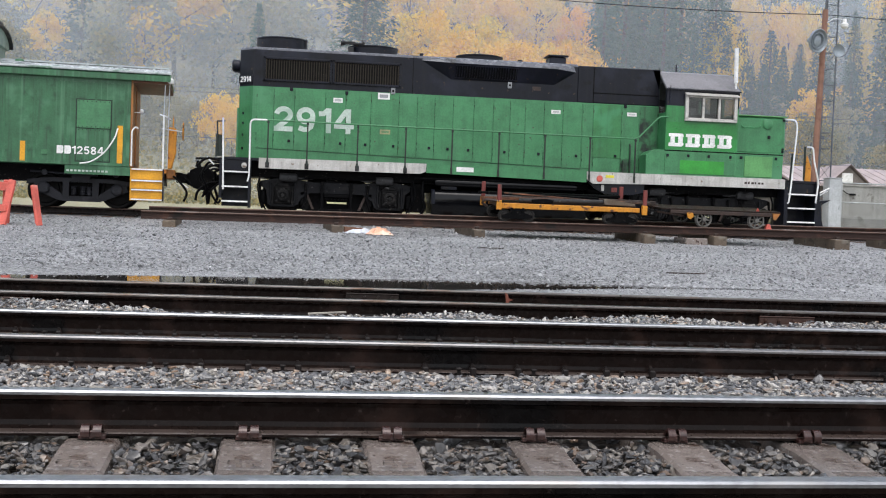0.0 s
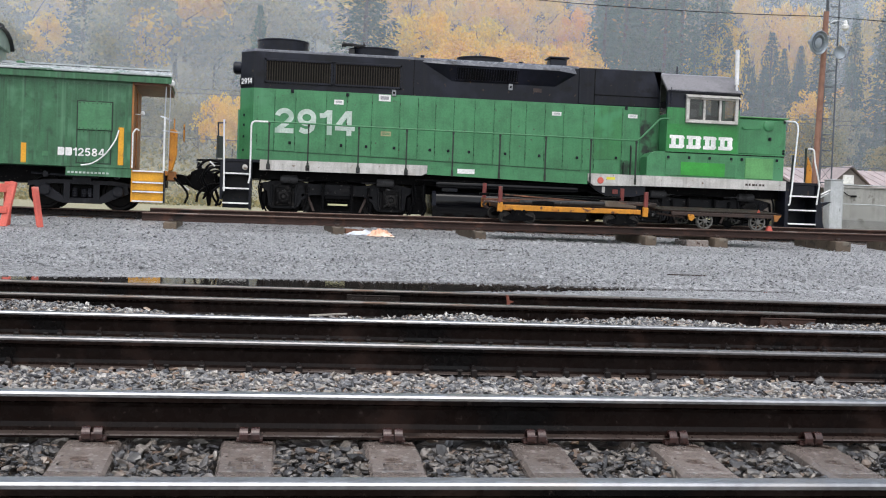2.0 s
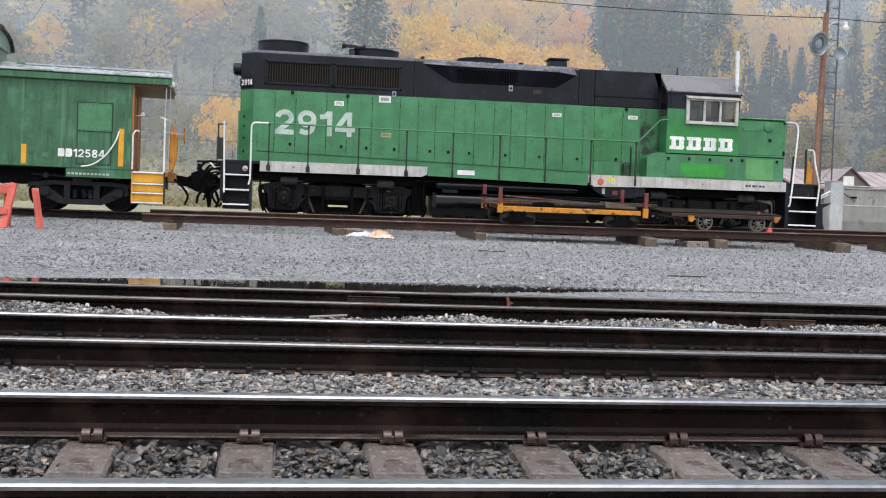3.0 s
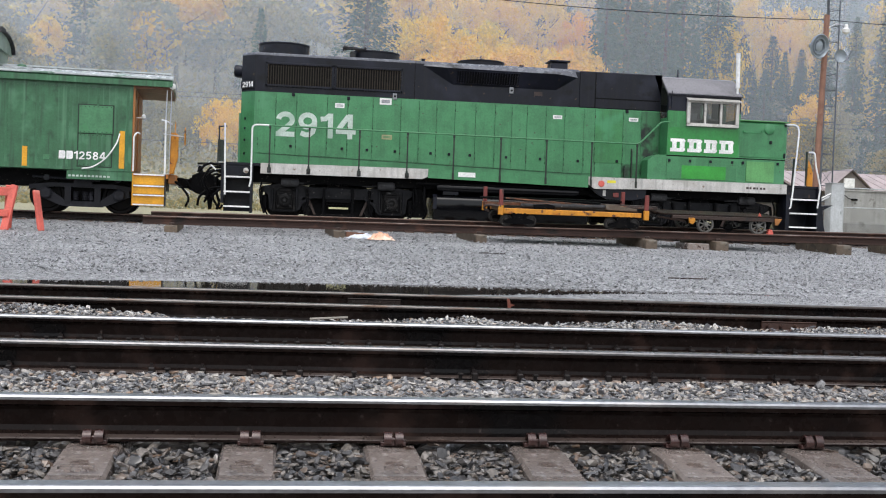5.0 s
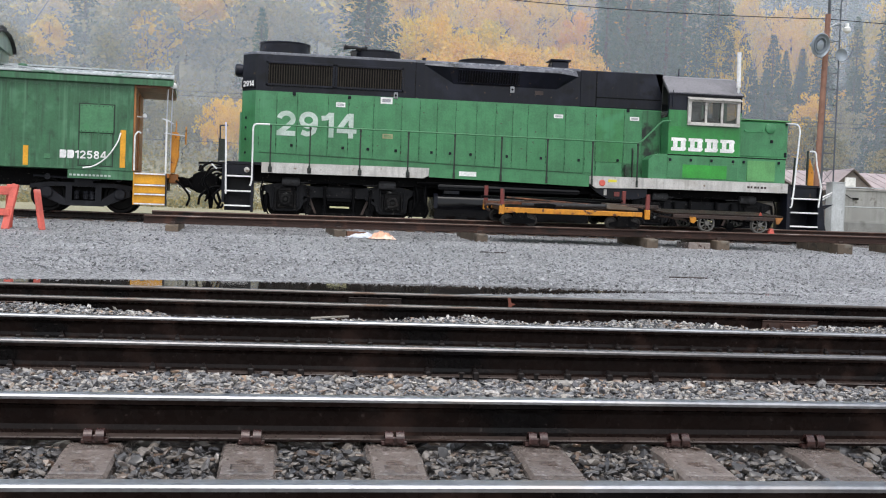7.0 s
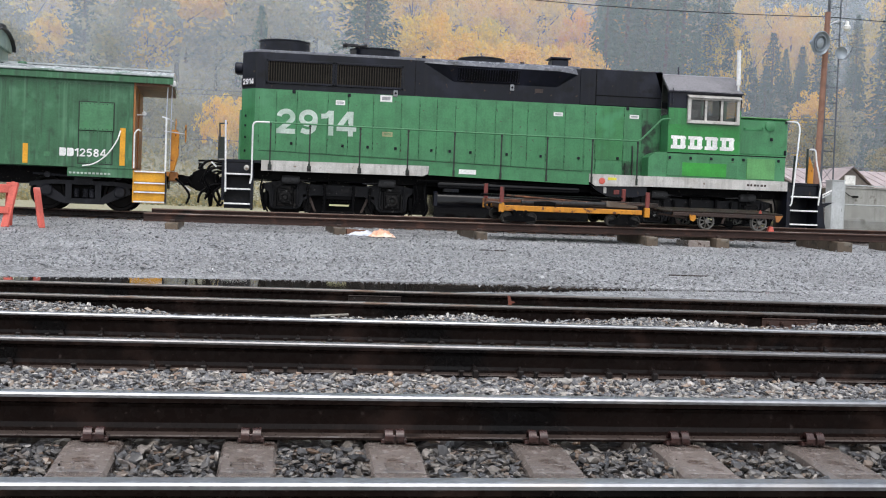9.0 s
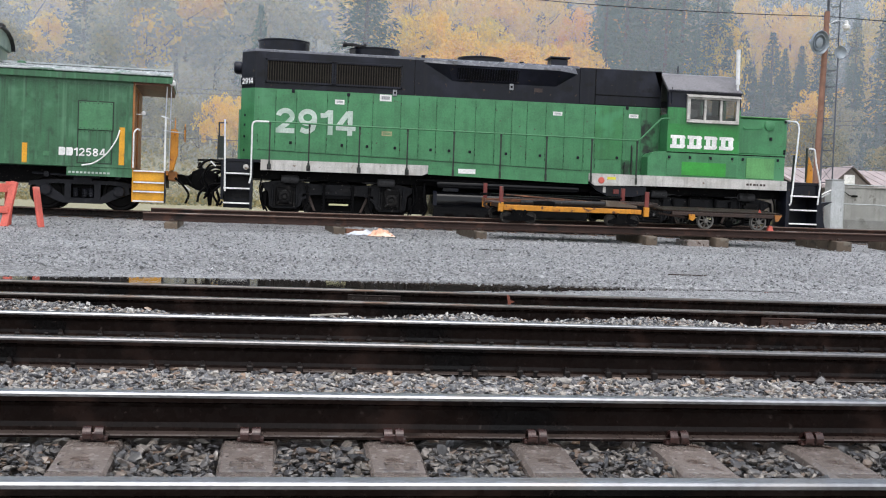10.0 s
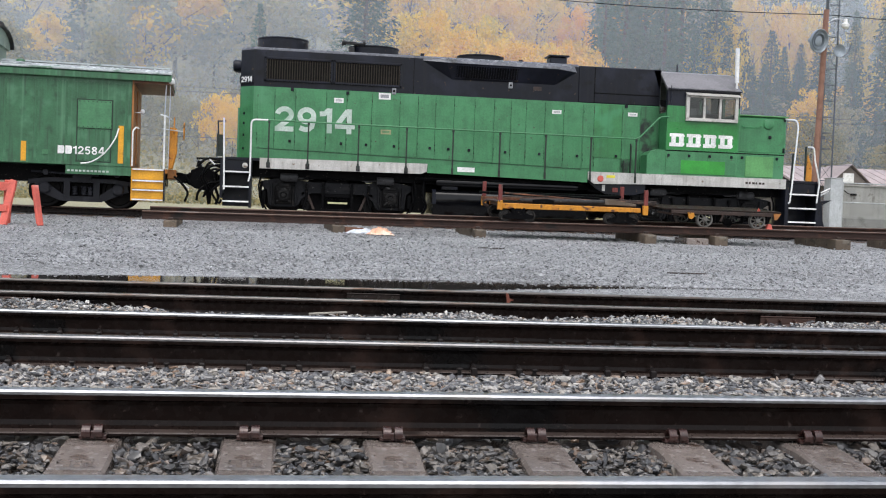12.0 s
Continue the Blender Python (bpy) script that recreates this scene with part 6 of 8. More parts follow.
def build_yellow_cart():
    t = thing("rail_cart", "yellow flat rail cart with red stakes, loaded with rusty bars", "rail cart", "carts on the raised track", pose(6.55, 26.75, 0.84))
    for y in (25.90, 27.55):
        part("side_beam", slab(B(), [(4.92, 1.135), (8.20, 1.150), (8.20, 1.255), (4.92, 1.262)], y, y + 0.09, bevel=0.01), YELLOW, t, "chipped yellow side beam")
        for x in (4.86, 8.31) if y < 27 else (4.77, 8.22):
            bm = B()
            box(bm, x - 0.06, x + 0.06, y - 0.04, y + 0.06, 1.10, 1.32, 0.01)
            part("stake_pocket", bm, YELLOW, t)
            bm = B()
            box(bm, x - 0.045, x + 0.045, y - 0.03, y + 0.04, 1.32, 1.68, 0.008)
            part("stake", bm, DARK_RED, t)
    for x in (4.98, 6.2, 7.3, 8.12):
        part("cross_beam", box(B(), x - 0.05, x + 0.05, 25.99, 27.55, 1.15, 1.24), RUST, t)
    part("deck", box(B(), 4.95, 8.18, 26.0, 27.55, 1.245, 1.275), CART_DECK, t)
    # bogies
    for xc in (5.30, 7.77):
        for y in (26.0, 27.51):
            bm = B()
            slab(bm, [(xc - 0.36, 0.93), (xc - 0.36, 0.99), (xc - 0.10, 1.06), (xc - 0.06, 1.15), (xc + 0.06, 1.15), (xc + 0.10, 1.06), (xc + 0.36, 0.99), (xc + 0.36, 0.93), (xc + 0.1, 0.90), (xc - 0.1, 0.90)], y - 0.11, y - 0.06, bevel=0.008)
            for s in (-1, 1):
                box(bm, xc + s * 0.13 - 0.03, xc + s * 0.13 + 0.03, y - 0.12, y - 0.03, 1.02, 1.16, 0.01)
            part("bogie_frame", bm, GRIME, t)
            for s in (-1, 1):
                x = xc + s * 0.28
                plain_wheel(t, x, y, rail_top(x) + 0.135, 0.135)
    # load of bars and angle irons
    for x0, x1, y, z0, z1, w, mt in ((4.55, 7.9, 26.15, 1.315, 1.335, 0.07, BAR_RUST), (5.0, 8.6, 26.35, 1.36, 1.33, 0.05, RUST), (4.75, 7.4, 26.6, 1.42, 1.38, 0.06, GRIME), (5.0, 7.3, 26.05, 1.47, 1.36, 0.035, BAR_RUST), (5.6, 8.9, 26.9, 1.34, 1.30, 0.09, RUST), (4.6, 8.1, 27.2, 1.40, 1.42, 0.06, GRIME)):
        bm = B()
        a = math.atan2(z1 - z0, x1 - x0)
        m = Matrix.Translation((x0, y, z0)) @ Matrix.Rotation(-a, 4, "Y")
        box(bm, 0, x1 - x0, 0, w * 2, 0, w * 0.9, 0.006, m)
        tagged(part("bar", bm, mt, t), "rusty steel bar")
    bm = B()
    tube(bm, [(5.35, 26.02, 1.33), (7.65, 26.02, 1.37)], 0.05, 10)
    part("pipe", bm, DUSTY, t, "grey steel pipe", smooth=True)
    bm = B()
    slab(bm, [(5.65, 1.28), (5.62, 1.36), (5.95, 1.39), (6.15, 1.36), (6.12, 1.28)], 25.93, 26.03, bevel=0.01)
    part("clamp", bm, GRIME, t)
    bm = B()
    slab(bm, [(7.35, 1.30), (7.35, 1.43), (7.6, 1.42), (8.1, 1.34), (8.1, 1.29)], 25.95, 26.10, bevel=0.01)
    part("timber_wedge", bm, BLOCK, t, "weathered timber piece")
    bm = B()
    tube(bm, curve_pts([(4.86, 25.88, 1.30), (4.58, 25.95, 1.32), (4.50, 26.05, 1.24), (4.62, 26.1, 1.16)], 5), 0.03, 8)
    part("draw_hook", bm, RUST, t, smooth=True)
    t.matrix_basis = LEAN @ t.matrix_basis


build_yellow_cart()


def build_rusty_cart():
    t = thing("rail_cart", "rusty flat push cart on spoked iron wheels", "rail cart", "carts on the raised track", pose(10.3, 26.75, 0.87))
    for y in (25.92, 27.50):
        part("side_beam", box(B(), 8.95, 11.62, y, y + 0.08, 1.165, 1.25, 0.01), RUST, t)
    for i in range(7):
        y = 25.93 + 0.235 * i
        bm = B()
        box(bm, 8.74 + 0.05 * math.sin(i * 3), 11.66, y, y + 0.225, 1.252, 1.285 + 0.004 * (i % 2), 0.006)
        part("plank", bm, CART_DECK, t)
    for x in (9.80, 11.10):
        z = rail_top(x) + 0.19
        for y in (26.0, 27.51):
            spoked_wheel(t, x, y, z, 0.19)
        bm = B()
        cyl(bm, (x, 25.98, z), (x, 27.55, z), 0.022, seg=8)
        part("axle", bm, GRIME, t)
        bm = B()
        for s in (-1, 1):
            part("guard_leg", box(B(), x + s * 0.30 - 0.03, x + s * 0.30 + 0.03, 26.15, 26.21, 0.98, 1.18, 0.008), GRIME, t)
        box(bm, x - 0.08, x + 0.08, 26.13, 26.23, z - 0.06, 1.18, 0.01)
        part("axle_guard", bm, GRIME, t)
    bm = B()
    tube(bm, [(10.0, 26.18, 1.05), (10.45, 26.18, 0.94), (10.95, 26.18, 1.05)], 0.02, 6)
    lathe(bm, [(0.03, -0.03), (0.10, -0.03), (0.10, 0.03), (0.03, 0.03)], (10.45, 26.2, 0.98), "y", 16)
    part("brake_rigging", bm, GRIME, t)
    bm = B()
    slab(bm, [(9.34, 1.20), (9.36, 1.08), (9.44, 1.05), (9.50, 1.12), (9.48, 1.20)], 25.86, 25.92)
    part("bracket", bm, YELLOW, t, "yellow bracket")
    bm = B()
    slab(bm, [(8.60, 1.22), (9.25, 1.14), (9.25, 1.10), (8.60, 1.18)], 25.88, 25.94)
    part("draw_bar", bm, CART_DECK, t)
    bm = B()
    slab(bm, [(11.46, 1.25), (11.48, 1.10), (11.54, 1.10), (11.64, 1.25)], 25.88, 25.92)
    part("bracket", bm, ORANGE_BROWN, t)
    bm = B()
    slab(bm, [(11.12, 1.285), (11.15, 1.36), (11.19, 1.285)], 26.05, 26.10)
    part("red_flag_stub", bm, RED, t, "small red marker")
    t.matrix_basis = LEAN @ t.matrix_basis


build_rusty_cart()


def build_red_chock():
    bm = B()
    slab(bm, [(11.34, 0.86), (11.38, 0.99), (11.45, 0.98), (11.49, 0.86)], 25.95, 26.08, bevel=0.01)
    tagged(part("wheel_chock", bm, RED), "red wheel chock set on the rail", "wheel chock")


build_red_chock()


# ---- the caboose ----
def build_caboose():
    pivot = Vector((-3.85, 29.3, RZ))
    C = thing("caboose", "green wooden-sided caboose with yellow steps, weathered", "caboose", m=pose(*pivot))
    x0, x1, yn, yf = -13.2, -3.85, 29.30, 32.30
    bm = B()
    box(bm, x0, x1, yn, yf, 1.82, 4.02, 0.01)
    body = part("body", bm, GREEN_CABOOSE, C, "streaked green sheet-steel side")
    bm = B()
    box(bm, -5.38, -3.82, yn + 0.01, yn + 0.05, 1.60, 1.83)
    part("side_skirt", bm, GREEN_CABOOSE, C)
    bm = B()
    for i in range(11):
        x = -5.34 + 0.092 * i
        box(bm, x, x + 0.06, yn + 0.004, yn + 0.008, 1.66, 1.705)
    tagged(part("stencil_line", bm, PRINT_PALE, C, "illegible pale stencilled line"), kind="stuff")
    rib = None
    for i in range(13):
        x = -3.97 - 0.71 * i
        if rib is None:
            b2 = B()
            box(b2, -0.03, 0.03, -0.008, 0.0, 1.83, 3.98, 0.003)
            rib = part("side_batten", b2, GREEN_CABOOSE, body, at=(x, yn, 0))
        else:
            again("side_batten", rib, body, pose(x, yn, 0))
    part("belt_rail", box(B(), x0, x1, yn - 0.012, yn, 1.83, 1.90), GREEN_CABOOSE, body)
    part("letter_board", box(B(), x0, x1, yn - 0.012, yn, 3.86, 3.92), GREEN_CABOOSE, body)
    # plated-over window and panel below it
    for a, b, c, d in ((-5.12, -4.32, 2.74, 3.42), (-5.12, -4.34, 1.93, 2.72)):
        bm = B()
        box(bm, a, b, yn - (0.028 if c > 2 else 0.011), yn - 0.002, c, d, 0.004)
        part("panel_seam", box(B(), a - 0.030, b + 0.030, yn - 0.006, yn - 0.001, c - 0.030, d + 0.030), DARK_GREEN, body)
        w = part("plated_window" if c > 2 else "lower_panel", bm, GREEN_CABOOSE_LIGHT if c > 2 else GREEN_CABOOSE, body, "window closed with a flat green plate" if c > 2 else "")
        bm = B()
        for x in np.linspace(a + 0.04, b - 0.04, 8):
            for z in (c + 0.03, d - 0.03):
                cyl(bm, (x, yn - (0.028 if c > 2 else 0.011), z), (x, yn - (0.036 if c > 2 else 0.019), z), 0.013, seg=6)
        part("rivets", bm, DARK_GREEN, w)
    # roof with rounded eaves and its end hood
    prof = []
    for i in range(13):
        a = math.pi * i / 12
        prof.append((30.80 - 1.60 * math.cos(a), 4.06 + 0.32 * math.sin(a)))
    bm = B()
    draw_x(bm, prof + [(32.40, 4.00), (29.20, 4.00)], x0 - 0.9, -2.90)
    bm.normal_update()
    for f in bm.faces:
        if f.calc_center_median().z > 4.12:
            f.material_index = 1
    r = part("roof", bm, [GREEN_CABOOSE, GALV_WET], C, "green roof with a wet pale top")
    part("roof_cap", box(B(), x0 - 0.9, -2.92, 29.185, 29.40, 4.135, 4.185, 0.01), GALV_WET, r)
    part("eaves_board", slab(B(), [(x0 - 0.9, 3.96), (-2.91, 3.96), (-2.91, 4.10), (x0 - 0.9, 4.10)], 29.17, 29.22), GREEN_CABOOSE, r)
    part("hood_underside", box(B(), -3.80, -2.93, 29.26, 32.34, 3.90, 3.995), HOOD_BROWN, r, "brown underside of the platform hood")
    bm = B()
    for x in np.arange(-12.5, -3.0, 0.83):
        slab(bm, [(x - 0.20, 4.13), (x - 0.04, 4.205), (x + 0.04, 4.205), (x + 0.20, 4.13)], 29.38, 29.44)
    box(bm, x0, -3.0, 30.55, 31.05, 4.42, 4.46)
    for x in np.arange(-12.5, -3.0, 0.83):
        box(bm, x - 0.03, x + 0.03, 30.5, 31.1, 4.34, 4.42)
    part("running_board", bm, GALV_WET, r, "wet roof walk and seam caps")
    bm = B()
    tube(bm, bent([(-6.95, 29.45, 4.15), (-6.95, 29.45, 4.30), (-6.22, 29.45, 4.26), (-6.22, 29.45, 4.12)], 0.05), 0.014, 6)
    part("grab_iron", bm, GALV, r)
    bm = B()
    lathe(bm, [(0.05, 0.0), (0.05, 0.10), (0.12, 0.11), (0.10, 0.16), (0.02, 0.19)], (-6.55, 29.7, 4.2), "z", 12)
    part("roof_vent", bm, GREEN_CABOOSE, r, smooth=True)
    # cupola
    bm = B()
    box(bm, -10.6, -7.28, 29.55, 32.05, 4.15, 4.87, 0.01)
    cu = part("cupola", bm, CUPOLA, C, "pale grey-green cupola")
    bm = B()
    prof = [(30.80 - 1.36 * math.cos(math.pi * i / 8), 4.88 + 0.40 * math.sin(math.pi * i / 8)) for i in range(9)]
    draw_x(bm, prof + [(32.16, 4.83), (29.44, 4.83)], -10.8, -7.20)
    part("cupola_roof", bm, CUPOLA, cu, "pale curved cupola roof")
    bm = B()
    rim = [(30.80 - 1.375 * math.cos(math.pi * i / 8), 4.88 + 0.412 * math.sin(math.pi * i / 8)) for i in range(9)]
    inner = [(30.80 - 1.34 * math.cos(math.pi * i / 8), 4.87 + 0.382 * math.sin(math.pi * i / 8)) for i in range(9)]
    draw_x(bm, rim + inner[::-1], -7.26, -7.10)
    part("roof_rim", bm, DUSTY, cu, "dark roof edge")
    bm = B()
    box(bm, -7.60, -7.16, 30.55, 31.0, 5.27, 5.40, 0.02)
    part("roof_hatch", bm, DUSTY, cu)
    for x in (-10.3, -8.7):
        part("cupola_window", box(B(), x, x + 1.2, 29.53, 29.55, 4.40, 4.76), DARK, cu)
    # end wall, platform, posts
    part("end_wall", box(B(), -3.848, -3.80, 29.32, 32.28, 1.83, 3.98), ORANGE_BROWN, C, "orange-brown end wall")
    part("end_door", box(B(), -3.798, -3.77, 30.4, 31.2, 1.9, 3.8), ORANGE_BROWN, C)
    part("platform", box(B(), -3.85, -2.95, 29.34, 32.26, 1.70, 1.80), YELLOW, C, "yellow end platform")
    part("end_sill", box(B(), -2.98, -2.75, 29.9, 31.7, 1.58, 1.82, 0.02), ORANGE_BROWN, C)
    s = part("steps", box(B(), -3.80, -3.03, yn + 0.55, yn + 0.58, 1.0, 1.70), YELLOW_CLEAN, C, "yellow end steps with white edges")
    for a, b in ((-3.82, -3.79), (-3.04, -3.01)):
        part("stringer", slab(B(), [(a, 1.0), (b, 1.0), (b, 1.80), (a, 1.80)], yn - 0.02, yn + 0.58), YELLOW_CLEAN if a < -3.5 else BLACK, s)
    for i, z in enumerate((1.78, 1.50, 1.27, 1.03)):
        part("tread", box(B(), -3.79, -3.04, yn, yn + 0.55, z - 0.03, z), YELLOW, s)
        part("tread_edge", box(B(), -3.79, -3.04, yn - 0.03, yn - 0.002, z - 0.02, z + 0.015), WHITE_CLEAN, s, "white tread edge")
    for a, b in ((1.53, 1.755), (1.30, 1.475), (1.05, 1.245)):
        part("riser", box(B(), -3.79, -3.04, yn + 0.02 , yn + 0.05, a, b), YELLOW_CLEAN, s)
    bm = B()
    tube(bm, [(-3.04, yn, 1.80), (-3.045, yn, 3.15)], 0.023, 8)
    tube(bm, bent([(-3.15, yn, 3.16), (-3.0, yn, 3.12), (-2.9, yn + 0.4, 3.08)], 0.05), 0.02, 6)
    part("platform_post", bm, WHITE_CLEAN, C, "white platform post", smooth=True)
    bm = B()
    tube(bm, [(-3.05, yn + 0.02, 3.1), (-3.03, yn + 0.02, 3.98)], 0.014, 6)
    tube(bm, [(-2.94, yn + 0.1, 1.9), (-2.93, yn + 0.1, 3.98)], 0.012, 6)
    part("hood_stay", bm, GALV, C)
    bm = B()
    tube(bm, bent([(-3.80, yn - 0.06, 1.85), (-3.80, yn - 0.08, 2.72), (-3.72, yn - 0.05, 2.82), (-3.66, yn, 2.78)], 0.06), 0.020, 8)
    part("grab_rail", bm, WHITE_CLEAN, C, "white grab rail", smooth=True)
    bm = B()
    tube(bm, curve_pts([(-5.02, yn - 0.06, 1.86), (-4.75, yn - 0.08, 1.92), (-4.45, yn - 0.08, 2.15), (-4.22, yn - 0.08, 2.5), (-4.14, yn - 0.05, 2.76)], 6), 0.018, 8)
    part("grab_rail", bm, WHITE_CLEAN, C, "curved white grab rail", smooth=True)
    for a, b, c, d in ((-4.15, -4.02, 1.90, 2.83), (-6.43, -6.31, 1.87, 2.35)):
        part("yellow_stripe", box(B(), a, b, yn - 0.016, yn - 0.009, c, d), YELLOW_CLEAN, C, "yellow safety stripe")
    part("small_plate", box(B(), -5.94, -5.80, yn - 0.02, yn - 0.009, 2.05, 2.17, 0.004), GREEN_CABOOSE_LIGHT, C)
    bm = B()
    for a, b in ((-5.575, -5.42), (-5.395, -5.24)):
        slab(bm, [(a, 2.085), (b - 0.03, 2.085), (b, 2.12), (b, 2.25), (b - 0.02, 2.285), (a, 2.285)], yn - 0.013, yn - 0.009)
    part("company_mark", bm, WHITE_CLEAN, C, "white block company mark")
    figures("car_number", "12584", -5.215, yn - 0.013, 2.085, 0.20, 0.745, WHITE_CLEAN, C, 0.17, 0.16, "white car number 12584")
    # brake stand, lamps
    bm = B()
    slab(bm, [(-2.94, 1.82), (-2.84, 1.84), (-2.74, 2.25), (-2.74, 2.82), (-2.80, 2.88), (-2.93, 2.88)], 29.75, 29.95, bevel=0.02)
    bs = part("brake_stand", bm, YELLOW, C, "yellow hand-brake stand")
    bm = B()
    lathe(bm, [(0.22, -0.015), (0.24, 0.0), (0.22, 0.015), (0.20, 0.0), (0.22, -0.015)], (-2.58, 29.85, 2.80), "x", 20, caps=False)
    tube(bm, [(-2.58, 29.63, 2.80), (-2.58, 30.07, 2.80)], 0.012, 6)
    tube(bm, [(-2.58, 29.85, 2.58), (-2.58, 29.85, 3.02)], 0.012, 6)
    part("brake_wheel", bm, YELLOW, bs)
    bm = B()
    tube(bm, [(-2.84, 29.72, 2.6), (-2.82, 29.72, 3.15)], 0.014, 8)
    part("brake_rod", bm, YELLOW, bs)
    bm = B()
    tube(bm, [(-3.1, 29.5, 2.82), (-2.58, 29.7, 2.78)], 0.014, 8)
    part("end_rail", bm, ALUMINIUM, C, smooth=True)
    bm = B()
    lathe(bm, [(0.02, 0.0), (0.075, 0.02), (0.085, 0.10), (0.055, 0.14), (0.02, 0.15)], (-2.91, 29.30, 3.92), "z", 14)
    part("marker_lamp", bm, WHITE_CLEAN, C, "white marker lamp under the eaves", smooth=True)
    bm = B()
    lathe(bm, [(0.02, 0.0), (0.05, 0.02), (0.055, 0.07), (0.03, 0.10), (0.015, 0.11)], (-3.60, 29.6, 3.18), "z", 12)
    tube(bm, [(-3.78, 29.6, 3.2), (-3.6, 29.6, 3.2)], 0.012, 6)
    part("end_lamp", bm, WHITE_CLEAN, C, smooth=True)
    # underframe, trucks, coupler
    part("underframe", box(B(), x0 + 0.2, -3.0, 30.1, 31.5, 1.40, 1.82), GRIME, C)
    bm = B()
    box(bm, -2.75, -2.25, 30.70, 30.90, 1.50, 1.75, 0.03)
    box(bm, -2.45, -2.12, 30.58, 31.02, 1.44, 1.80, 0.06)
    part("coupler", bm, GRIME, C)
    bm = B()
    tube(bm, curve_pts([(-2.8, 29.9, 1.65), (-2.62, 29.85, 1.50), (-2.45, 29.85, 1.25), (-2.52, 29.9, 1.02)], 5), 0.03, 7)
    tube(bm, curve_pts([(-2.8, 30.0, 1.72), (-2.55, 29.9, 1.70), (-2.35, 29.9, 1.45)], 5), 0.03, 7)
    part("air_hose", bm, GRIME, C, smooth=True)
    bm = B()
    tube(bm, [(-2.75, 29.95, 1.58), (-2.42, 29.9, 1.36)], 0.025, 6)
    part("uncoupling_lever", bm, WHITE, C)
    for xc in (-5.03, -11.6):
        bm = B()
        slab(bm, [(xc - 1.30, 1.32), (xc - 1.28, 1.44), (xc - 0.75, 1.50), (xc + 0.75, 1.50), (xc + 1.28, 1.44), (xc + 1.30, 1.32), (xc + 0.7, 1.40), (xc - 0.7, 1.40)], 29.72, 29.84, bevel=0.01)
        slab(bm, [(xc - 0.50, 0.92), (xc + 0.50, 0.92), (xc + 0.45, 1.06), (xc - 0.45, 1.06)], 29.71, 29.85, bevel=0.01)
        for s in (-1, 1):
            slab(bm, [(xc + s * 1.14, 1.20), (xc + s * 1.10, 1.39), (xc + s * 0.86, 1.38), (xc + s * 0.44, 1.09), (xc + s * 0.44, 0.93), (xc + s * 0.56, 0.95)], 29.70, 29.85)
            slab(bm, [(xc + s * 0.28, 1.00), (xc + s * 0.43, 1.00), (xc + s * 0.43, 1.42), (xc + s * 0.28, 1.42)], 29.69, 29.86)
        t = part("truck", bm, CABOOSE_TRUCK, C)
        bm = B()
        for x in (xc - 0.17, xc + 0.05, xc + 0.2):
            lathe(bm, [(0.06, 0.0), (0.075, 0.02), (0.06, 0.05), (0.075, 0.08), (0.06, 0.11), (0.075, 0.14), (0.06, 0.17), (0.075, 0.2), (0.06, 0.22)], (x, 29.78, 1.08), "z", 10)
        box(bm, xc - 0.22, xc + 0.22, 29.70, 31.9, 1.44, 1.60)
        part("bolster_spring", bm, CABOOSE_TRUCK, t)
        part("bolster", box(B(), xc - 0.42, xc + 0.42, 29.98, 31.62, 0.96, 1.44, 0.02), GRIME, t)
        for s in (-1, 1):
            x = xc + s * 0.88
            wheelset(t, x, RZ + 0.42, 0.42)
            bm = B()
            lathe(bm, [(0.14, 0.10), (0.15, 0.0), (0.12, -0.03), (0.03, -0.04)], (x, 29.66, 1.24), "y", 16)
            box(bm, x - 0.13, x + 0.13, 29.62, 29.80, 1.12, 1.36, 0.03)
            part("journal_box", bm, CABOOSE_TRUCK, t, smooth=True)
        bm = B()
        for s in (-1, 1):
            lathe(bm, [(0.07, -0.05), (0.08, 0.0), (0.05, 0.03)], (xc + s * 0.85 + 0.0, 29.6, 1.62), "y", 14)
        tube(bm, [(xc - 1.2, 29.65, 1.64), (xc + 0.4, 29.65, 1.58)], 0.03, 6)
        part("brake_gear", bm, CABOOSE_TRUCK, t)
    C.matrix_basis = Matrix.Translation(pivot) @ Matrix.Rotation(radians(3.6), 4, "Z")


CABOOSE_TRUCK = mat("dusty_black_truck", (0.0125, 0.0130, 0.0168), 0.5, spots=[((0.026, 0.027, 0.033), 4.0, 0.35, 0.3)], bump=0.002, scale=30, spec=0.2)
GREEN_CABOOSE_LIGHT = mat("repainted_caboose_green", (0.055, 0.19, 0.085), 0.42, spots=[((0.05, 0.2, 0.08), 3.0, 0.3, 0.3)], bump=0.0006, scale=24, streak=0.25)
DARK_GREEN = mat("dark_green_rivets", (0.007, 0.024, 0.012), 0.5, scale=20)
GALV_WET = mat("wet_pale_roofing", (0.40, 0.43, 0.44), 0.25, spots=[((0.12, 0.2, 0.15), 2.0, 0.28, 0.2), ((0.5, 0.52, 0.52), 4.0, 0.25, 0.2)], scale=20)
HOOD_BROWN = mat("dark_brown_boards", (0.13, 0.045, 0.018), 0.6, spots=[((0.07, 0.025, 0.012), 4.0, 0.35, 0.3)], scale=25, streak=0.3)
CUPOLA = mat("pale_grey_green_paint", (0.22, 0.30, 0.26), 0.5, spots=[((0.12, 0.17, 0.14), 2.0, 0.35, 0.3)], scale=20, streak=0.4)
PRINT_PALE = mat("pale_stencil", (0.45, 0.52, 0.47), 0.6, scale=30)
build_caboose()


